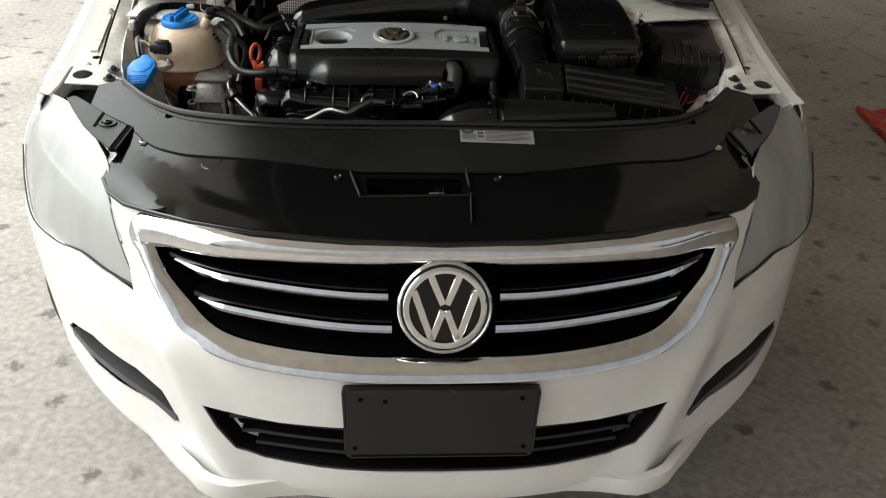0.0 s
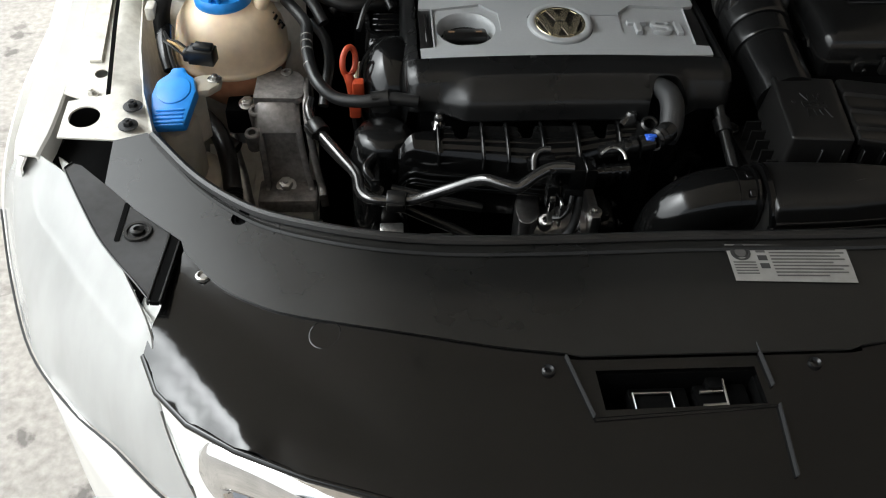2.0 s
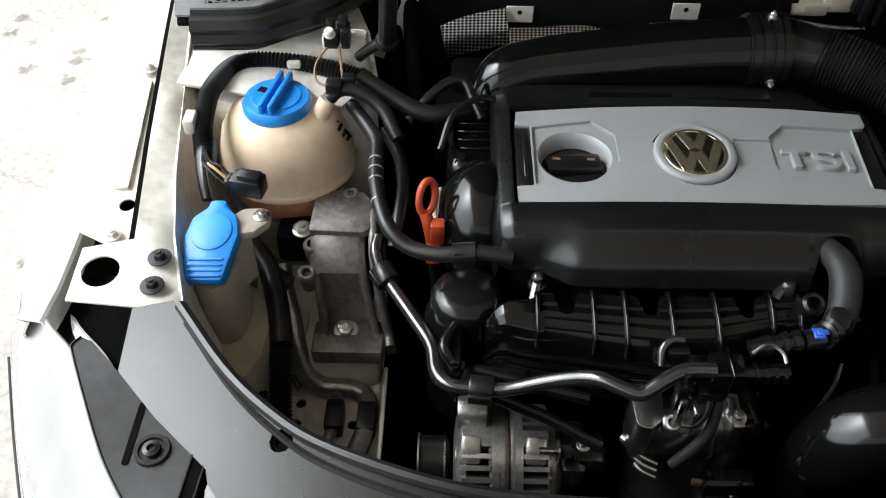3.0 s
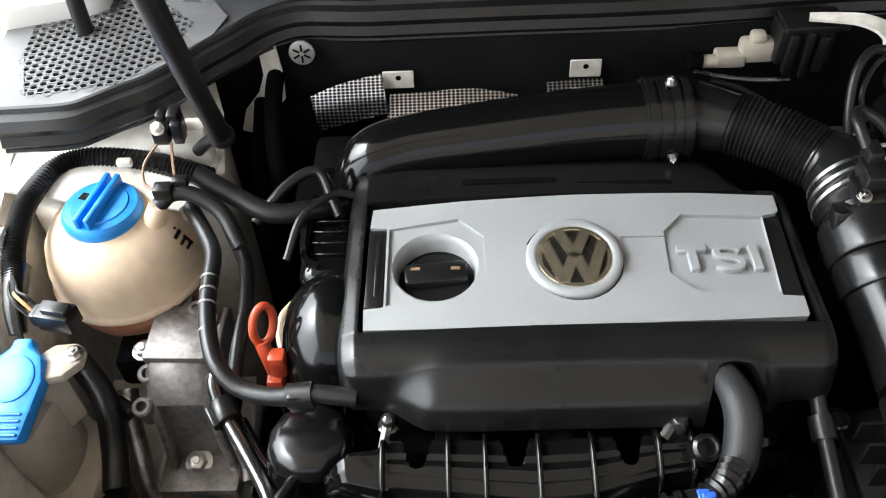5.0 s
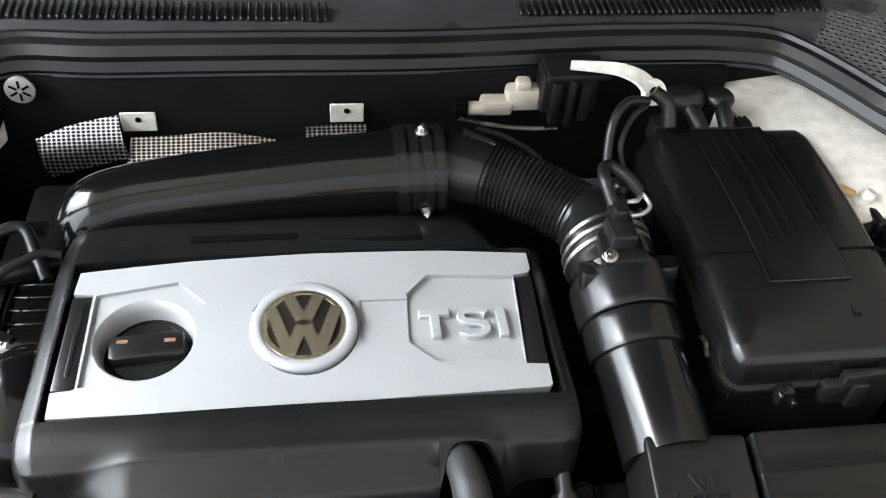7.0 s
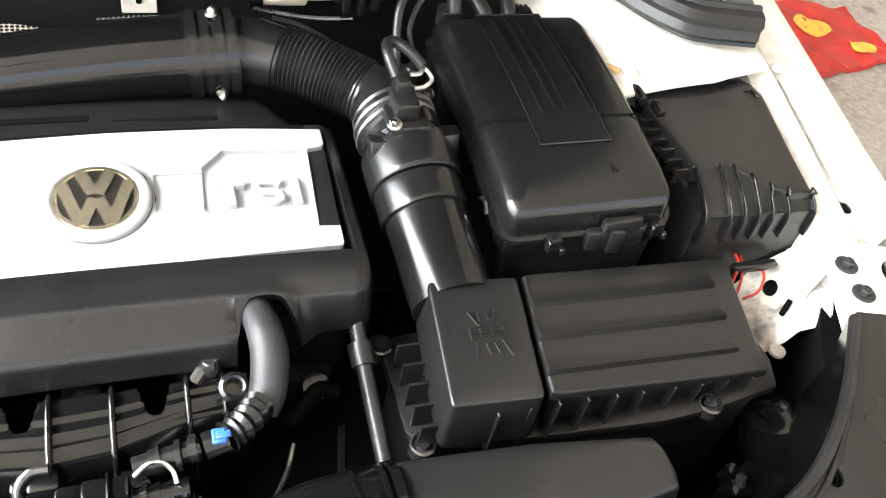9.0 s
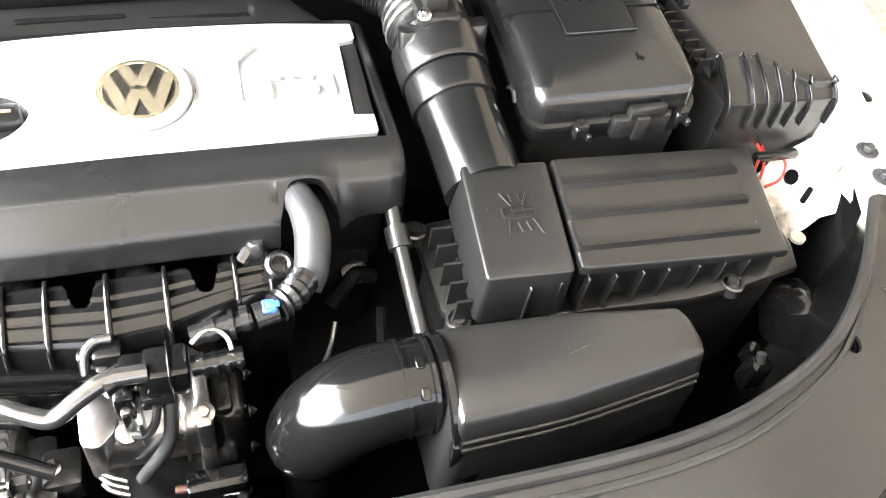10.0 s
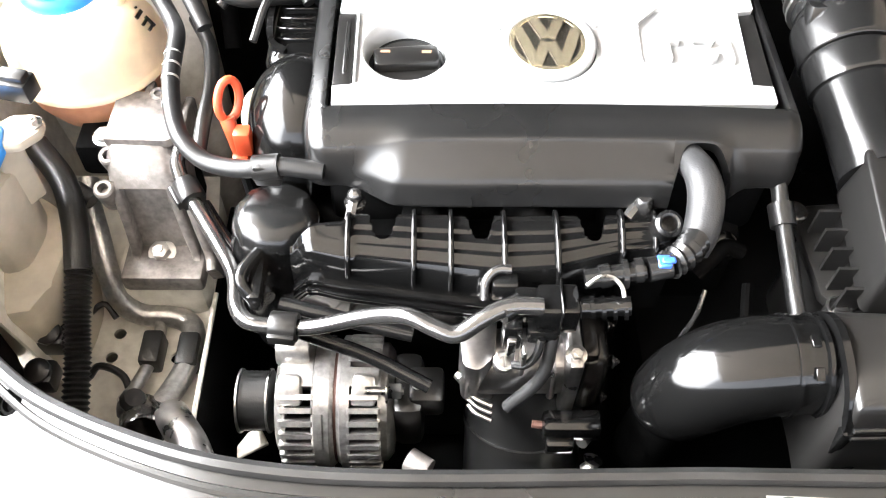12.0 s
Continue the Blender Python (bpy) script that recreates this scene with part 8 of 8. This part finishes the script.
sheet([((-0.276, 1.855, 0.800), (-0.268, 1.888, 0.838)), ((-0.22, 1.850, 0.800), (-0.22, 1.888, 0.840)), ((-0.17, 1.850, 0.800), (-0.165, 1.888, 0.843)), ((-0.10, 1.858, 0.80), (-0.11, 1.888, 0.832))], 0.006, SHIELD, "shield", shd, "dimpled metal sheet in the shade")
sheet([((-0.075, 1.868, 0.838), (-0.075, 1.886, 0.850)), ((-0.04, 1.868, 0.840), (-0.04, 1.886, 0.853)), ((-0.006, 1.868, 0.840), (-0.006, 1.886, 0.853))], 0.003, SHIELD, "shield", shd, "dimpled metal edge under a tab")
# near-black sheet added beside the shield, darkness of the depth as colour
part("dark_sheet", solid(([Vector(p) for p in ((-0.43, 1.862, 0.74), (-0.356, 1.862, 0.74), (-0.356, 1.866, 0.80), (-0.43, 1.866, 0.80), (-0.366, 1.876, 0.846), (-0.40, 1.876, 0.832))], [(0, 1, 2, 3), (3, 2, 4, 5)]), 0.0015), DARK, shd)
for x, z in ((-0.256, 0.858), (-0.028, 0.866)):
    tab = part("tab", box(x - 0.019, x + 0.019, 1.888, 1.8905, z - 0.012, z + 0.013, 0.001, 1), BODY, shd, "pale mounting tab")
    part("tab_hole", lathe([(0.0035, 0), (0.0035, 0.0006), (0.001, 0.0006)], 10, toward((x, 1.8878, z + 0.004), (0, -1, 0))), DARK, tab)
clip = thing("firewall_clip", (-0.364, 1.885, 0.918), "round grey slotted clip on the firewall", "clip")
part("disc", lathe([(0.0155, 0.0), (0.0155, 0.003), (0.014, 0.004), (0.001, 0.004)], 24, toward((-0.368, 1.889, 0.903), (0, -1, 0.1))), PAPER, clip)
for k in range(6):
    part("slot", move(box(-0.0012, 0.0012, 0.003, 0.0115, 0, 0.0006), toward((-0.368, 1.885, 0.903), (0, -1, 0.1), k * 60)), DARK, clip)
# white body parts at the firewall's ends
side_l = thing("body_bracket", (-0.43, 1.85, 0.75), "pale painted body flange beside the firewall", "bracket")
part("flange", panel([(-0.420, 0.918), (-0.420, 0.872), (-0.431, 0.845), (-0.452, 0.820), (-0.462, 0.790), (-0.448, 0.785), (-0.440, 0.806), (-0.417, 0.817), (-0.399, 0.836), (-0.396, 0.872), (-0.399, 0.918)][::-1], lambda u, v: (u, 1.892 - 0.05 * max(0, 0.84 - v), v), (), 0.012, -0.003), BODY, side_l)

# brake fluid reservoir, hook and hoses at the other end of the firewall
brk = thing("brake_reservoir", (0.20, 1.84, 0.80), "pale brake fluid reservoir with black plug beneath the cowl", "reservoir")
part("body", join(box(0.150, 0.192, 1.872, 1.895, 0.876, 0.904, 0.006), box(0.160, 0.178, 1.874, 1.892, 0.900, 0.914, 0.005), box(0.122, 0.158, 1.870, 1.892, 0.872, 0.890, 0.004), hose([(0.104, 1.876, 0.880), (0.125, 1.876, 0.880)], 0.008, 14)), MILK, brk, "pale plastic body")
part("plug", join(box(0.186, 0.250, 1.860, 1.900, 0.880, 0.930, 0.006), box(0.196, 0.206, 1.852, 1.864, 0.872, 0.925, 0.002), box(0.214, 0.222, 1.850, 1.864, 0.870, 0.928, 0.002), box(0.228, 0.240, 1.852, 1.864, 0.876, 0.922, 0.002), prism([(0.19, 1.855), (0.262, 1.858), (0.256, 1.90), (0.19, 1.90)], 0.926, 0.934, 0.002)), GRAIN, brk, "black plug block")
part("nipple", hose([(0.106, 1.876, 0.880), (0.092, 1.876, 0.881)], 0.011, 12), DARK, brk)
part("steel_line", hose([(0.095, 1.862, 0.876), (0.13, 1.858, 0.870), (0.17, 1.858, 0.864), (0.21, 1.860, 0.862)], 0.0026, 8), STEEL, brk)
part("loom", hose([(0.10, 1.85, 0.868), (0.13, 1.835, 0.862), (0.155, 1.82, 0.850), (0.165, 1.80, 0.83)], 0.0035, 8), RUBBER, brk)
part("loom", hose([(0.115, 1.855, 0.868), (0.15, 1.84, 0.864), (0.185, 1.815, 0.850), (0.19, 1.79, 0.82)], 0.0030, 8), RUBBER, brk)
hk = thing("bonnet_hook", (0.26, 1.82, 0.93), "white painted lifting eye under the seal", "hook")
part("arm", sweep(spline([(0.214, 1.866, 0.942), (0.240, 1.856, 0.946), (0.262, 1.844, 0.950), (0.280, 1.832, 0.948), (0.292, 1.822, 0.940)], 4), lambda t: [(-0.005 - 0.006 * t, -0.002), (0.005 + 0.006 * t, -0.002), (0.005 + 0.006 * t, 0.002), (-0.005 - 0.006 * t, 0.002)], (0, -0.3, 1)), BODY, hk)
part("eye", lathe([(0.0055, -0.002), (0.014, -0.002), (0.015, 0.0), (0.014, 0.002), (0.0055, 0.002), (0.005, 0.0)], 22, toward((0.296, 1.822, 0.936), (0.1, -0.75, 0.65))), BODY, hk)
part("eye_hole", lathe([(0.0052, 0.0), (0.0052, 0.0026), (0.001, 0.0026)], 14, toward((0.296, 1.822, 0.936), (0.1, -0.75, 0.65))), DARK, hk)
vac = thing("vacuum_hoses", (0.30, 1.80, 0.85), "dark hoses and cables beside the battery box", "hoses")
part("cable", hose([(0.282, 1.80, 0.94), (0.258, 1.792, 0.945), (0.240, 1.775, 0.935), (0.233, 1.755, 0.91), (0.231, 1.73, 0.88), (0.230, 1.70, 0.85)], 0.005, 10), RUBBER, vac)
part("cable", hose([(0.282, 1.80, 0.935), (0.265, 1.79, 0.925), (0.252, 1.77, 0.905), (0.258, 1.755, 0.88)], 0.003, 8), RUBBER, vac)
part("cable", hose([(0.29, 1.81, 0.945), (0.305, 1.80, 0.935), (0.308, 1.79, 0.915)], 0.008, 10), RUBBER, vac)
part("grommet", join(ball(0.020, 14, 10, (1.2, 1, 0.7), at(0.345, 1.845, 0.912)), ball(0.018, 14, 10, (1, 1, 0.7), at(0.385, 1.845, 0.91)), hose([(0.345, 1.84, 0.912), (0.352, 1.815, 0.902), (0.362, 1.792, 0.885)], 0.009, 12), hose([(0.385, 1.84, 0.912), (0.385, 1.815, 0.902), (0.384, 1.79, 0.885)], 0.009, 12)), RUBBER, vac, "black rubber grommets")
part("bracket", prism([(0.185, 1.745), (0.27, 1.75), (0.27, 1.785), (0.20, 1.785)], 0.845, 0.850, 0.001), ALU, vac, "grey metal bracket")
part("yellow_cap", lathe([(0.010, 0), (0.010, 0.012), (0.007, 0.014), (0.001, 0.014)], 16, at(0.228, 1.742, 0.852)), TAN, vac)
part("black_cap", join(lathe([(0.014, 0), (0.013, 0.016), (0.008, 0.022), (0.001, 0.022)], 16, at(0.256, 1.75, 0.850)), lathe([(0.020, -0.01), (0.020, 0.004), (0.010, 0.008)], 16, at(0.228, 1.742, 0.846))), GRAIN, vac)
part("stud", bolt((0.262, 1.70, 0.87), (-1, -0.2, 0.3), 0.005), TUBE, vac)
twr = thing("tower_bolt", (0.485, 1.68, 0.88), "pale bolt and tan clip on the strut tower", "bolt")
part("bolt", join(lathe([(0.012, 0), (0.012, 0.004), (0.0075, 0.005), (0.0075, 0.009), (0.0065, 0.010), (0.0075, 0.011), (0.0075, 0.017), (0.0055, 0.020), (0.001, 0.020)], 14, at(0.490, 1.690, 0.884, 0, 20, 0))), BODY, twr)
part("clip", move(box(-0.010, 0.010, -0.004, 0.004, 0, 0.006, 0.002), at(0.474, 1.700, 0.894, 0, 0, -40)), TAN, twr, "tan plastic clip")

# bonnet sensor on the inner wing, gas strut, dark hoses in the corner
sen = thing("bonnet_switch", (-0.49, 1.72, 0.87), "small black switch with two thin wires on a white bracket", "switch")
part("bracket", join(box(-0.508, -0.452, 1.728, 1.752, 0.85, 0.918, 0.006), prism([(-0.525, 1.705), (-0.45, 1.70), (-0.445, 1.755), (-0.515, 1.76)], 0.852, 0.868, 0.004)), BODY, sen, "dusty white sheet bracket")
part("body", join(box(-0.502, -0.484, 1.710, 1.730, 0.912, 0.930, 0.003), box(-0.482, -0.471, 1.714, 1.736, 0.910, 0.936, 0.002), box(-0.486, -0.474, 1.722, 1.742, 0.925, 0.942, 0.002), box(-0.500, -0.490, 1.728, 1.742, 0.915, 0.938, 0.002)), GRAIN, sen)
part("plunger", lathe([(0.0070, 0), (0.0070, 0.002), (0.0055, 0.0025), (0.0062, 0.007), (0.0045, 0.0095), (0.001, 0.010)], 14, at(-0.494, 1.714, 0.930, 18)), BODY, sen)
for x in (-0.498, -0.484):
    part("wire", hose([(x, 1.712, 0.915), (x - 0.012 if x < -0.49 else x + 0.004, 1.690, 0.905), (x - 0.010 if x < -0.49 else x + 0.006, 1.672, 0.893), (-0.486, 1.660, 0.892)], 0.0016, 6), CAPMARK, sen)
stru = thing("gas_strut", (-0.42, 1.70, 0.90), "black gas strut holding the bonnet up", "strut")
part("cylinder", hose([(-0.424, 1.694, 0.94), (-0.400, 1.561, 1.170), (-0.345, 1.256 + 0.05, 1.62)], lambda t: 0.0105, 16), RUBBER, stru)
part("foot", join(ball(0.014, 12, 8, (1, 1, 1), at(-0.425, 1.70, 0.932)), hose([(-0.425, 1.70, 0.932), (-0.445, 1.712, 0.915), (-0.462, 1.722, 0.895)], 0.007, 10)), RUBBER, stru)
hos = thing("heater_hoses", (-0.4, 1.75, 0.75), "tangle of dark heater hoses at the firewall corner", "hoses")
# first two hoses and the box: the corner's shade is put into their colour
part("hose", hose([(-0.405, 1.90, 0.87), (-0.405, 1.86, 0.865), (-0.40, 1.80, 0.845), (-0.39, 1.74, 0.79)], 0.011, 12), DARK, hos)
part("hose", hose([(-0.43, 1.89, 0.83), (-0.425, 1.84, 0.825), (-0.42, 1.77, 0.80), (-0.415, 1.72, 0.74)], 0.010, 12), DARK, hos)
part("hose", hose([(-0.46, 1.69, 0.89), (-0.42, 1.675, 0.87), (-0.38, 1.66, 0.858), (-0.34, 1.668, 0.855), (-0.31, 1.69, 0.84)], 0.011, 12), RUBBER, hos)
part("hose", hose([(-0.40, 1.655, 0.85), (-0.365, 1.69, 0.872), (-0.335, 1.705, 0.875), (-0.32, 1.68, 0.86), (-0.31, 1.66, 0.85)], 0.006, 10), RUBBER, hos)
part("hose", hose([(-0.36, 1.60, 0.85), (-0.345, 1.64, 0.872), (-0.315, 1.668, 0.875), (-0.295, 1.672, 0.87)], 0.004, 8), RUBBER, hos)
part("box", join(box(-0.37, -0.30, 1.70, 1.76, 0.74, 0.83, 0.01), box(-0.35, -0.29, 1.74, 1.80, 0.78, 0.85, 0.01)), DARK, hos)

# wheels, and the plain rest of the car behind the bay
for side in (-1, 1):
    for y in (1.70, 4.42):
        m = toward((side * 0.78, y, 0.32), (side, 0, 0))
        wheel = part("wheel", move(lathe([(0.22, -0.09), (0.30, -0.095), (0.318, -0.07), (0.32, 0.0), (0.318, 0.07), (0.30, 0.095), (0.22, 0.09)], 48), m), RUBBER, car, "black tyre on a grey rim")
        part("rim", move(lathe([(0.222, -0.085), (0.20, -0.03), (0.05, 0.02), (0.02, 0.03), (0.02, -0.05)], 40), m), ALU, wheel)


def loft(rows):
    """A skin over rows of points of the same number."""
    n = len(rows[0])
    return [Vector(p) for r in rows for p in r], [(i * n + j, (i + 1) * n + j, (i + 1) * n + j + 1, i * n + j + 1) for i in range(len(rows) - 1) for j in range(n - 1)]


BODY_Y = [2.25, 2.6, 3.0, 3.6, 4.2, 4.7, 5.1, 5.4, 5.5]
WIDE, BELT = [0.918, 0.918, 0.915, 0.91, 0.905, 0.89, 0.86, 0.80, 0.70], [0.925, 0.94, 0.955, 0.97, 0.985, 0.995, 0.99, 0.97, 0.93]
for side in (-1, 1):
    fix = (lambda g: g) if side > 0 else mirror
    rows_b = [[(w - 0.05, y, 0.24), (w - 0.005, y, 0.36), (w, y, 0.55), (w - 0.012, y, 0.75), (w - 0.05, y, b)] for y, w, b in zip(BODY_Y, WIDE, BELT)]
    part("body_side", fix(solid(loft(rows_b), 0.01)), WHITE, car, "pearl white body side")
    win = [[(w - 0.055, y, b), (0.72 + 0.02 * (y < 4), y + s_ * 0.5, (b + z) / 2 + 0.03), (0.60, y + s_, z)] for y, w, b, z, s_ in ((2.45, 0.918, 0.935, 1.37, 0.52), (3.0, 0.915, 0.955, 1.41, 0.2), (3.6, 0.91, 0.97, 1.42, 0.0), (4.2, 0.905, 0.985, 1.40, -0.1), (4.75, 0.89, 0.995, 1.36, -0.42))]
    part("side_window", fix(solid(loft(win), 0.005)), GLASS, car, "tinted side glass")
part("roof", solid(loft([[(-0.60, y, z), (-0.3, y, z + 0.03), (0, y, z + 0.04), (0.3, y, z + 0.03), (0.60, y, z)] for y, z in ((2.97, 1.37), (3.2, 1.41), (3.6, 1.42), (4.1, 1.40), (4.33, 1.36))]), 0.02), WHITE, car, "pearl white roof")
part("windscreen", solid(loft([[(-0.72, 2.45, 0.985), (-0.3, 2.28, 1.0), (0.3, 2.28, 1.0), (0.72, 2.45, 0.985)], [(-0.60, 2.97, 1.37), (-0.3, 2.93, 1.40), (0.3, 2.93, 1.40), (0.60, 2.97, 1.37)]]), 0.005), GLASS, car, "tinted windscreen")
part("rear_window", solid(loft([[(-0.60, 4.33, 1.36), (-0.3, 4.34, 1.39), (0.3, 4.34, 1.39), (0.60, 4.33, 1.36)], [(-0.68, 4.82, 1.0), (-0.3, 4.90, 1.02), (0.3, 4.90, 1.02), (0.68, 4.82, 1.0)]]), 0.005), GLASS, car, "tinted rear glass")
part("boot_lid", solid(loft([[(-0.84, 4.75, 0.99), (-0.4, 4.85, 1.02), (0.4, 4.85, 1.02), (0.84, 4.75, 0.99)], [(-0.80, 5.15, 0.985), (-0.4, 5.2, 1.01), (0.4, 5.2, 1.01), (0.80, 5.15, 0.985)], [(-0.65, 5.50, 0.93), (-0.4, 5.53, 0.95), (0.4, 5.53, 0.95), (0.65, 5.50, 0.93)]]), 0.01), WHITE, car, "pearl white boot lid")
part("rear_bumper", solid(loft([[(-0.66, 5.49, z), (-0.4, 5.53 + o, z), (0.4, 5.53 + o, z), (0.66, 5.49, z)] for z, o in ((0.94, 0.0), (0.7, 0.03), (0.55, 0.06), (0.35, 0.03), (0.24, 0.0))]), 0.01), WHITE, car, "pearl white rear bumper")
part("car_floor", box(-0.85, 0.85, 1.95, 5.45, 0.22, 0.26), DARK, car, "black floor pan")

# printed bag on the floor
bag = thing("snack_bag", (2.1, 2.95, 0), "crumpled red printed bag with yellow shapes on the floor", "bag")
bout = [(1.98, 2.78), (2.36, 2.86), (2.34, 3.16), (2.02, 3.24)]
bagf = lambda u, v: (u, v, 0.020 + 0.010 * math.sin(u * 31) * math.sin(v * 27) + 0.006 * math.sin(u * 70 + v * 40))
part("bag_body", panel(bout, bagf, (), 0.03, 0.018), BAGRED, bag)
for cx, cy, r_ in ((2.13, 3.05, 0.075), (2.25, 2.92, 0.05)):
    poly = [(cx + r_ * math.cos(a), cy + r_ * 0.8 * math.sin(a)) for a in np.linspace(0, 6.283, 19)[:-1]]
    part("print", panel(poly, lambda u, v: (u, v, bagf(u, v)[2] + 0.003), (), 0.03, 0.001), BAGYEL, bag, "yellow printed shape")
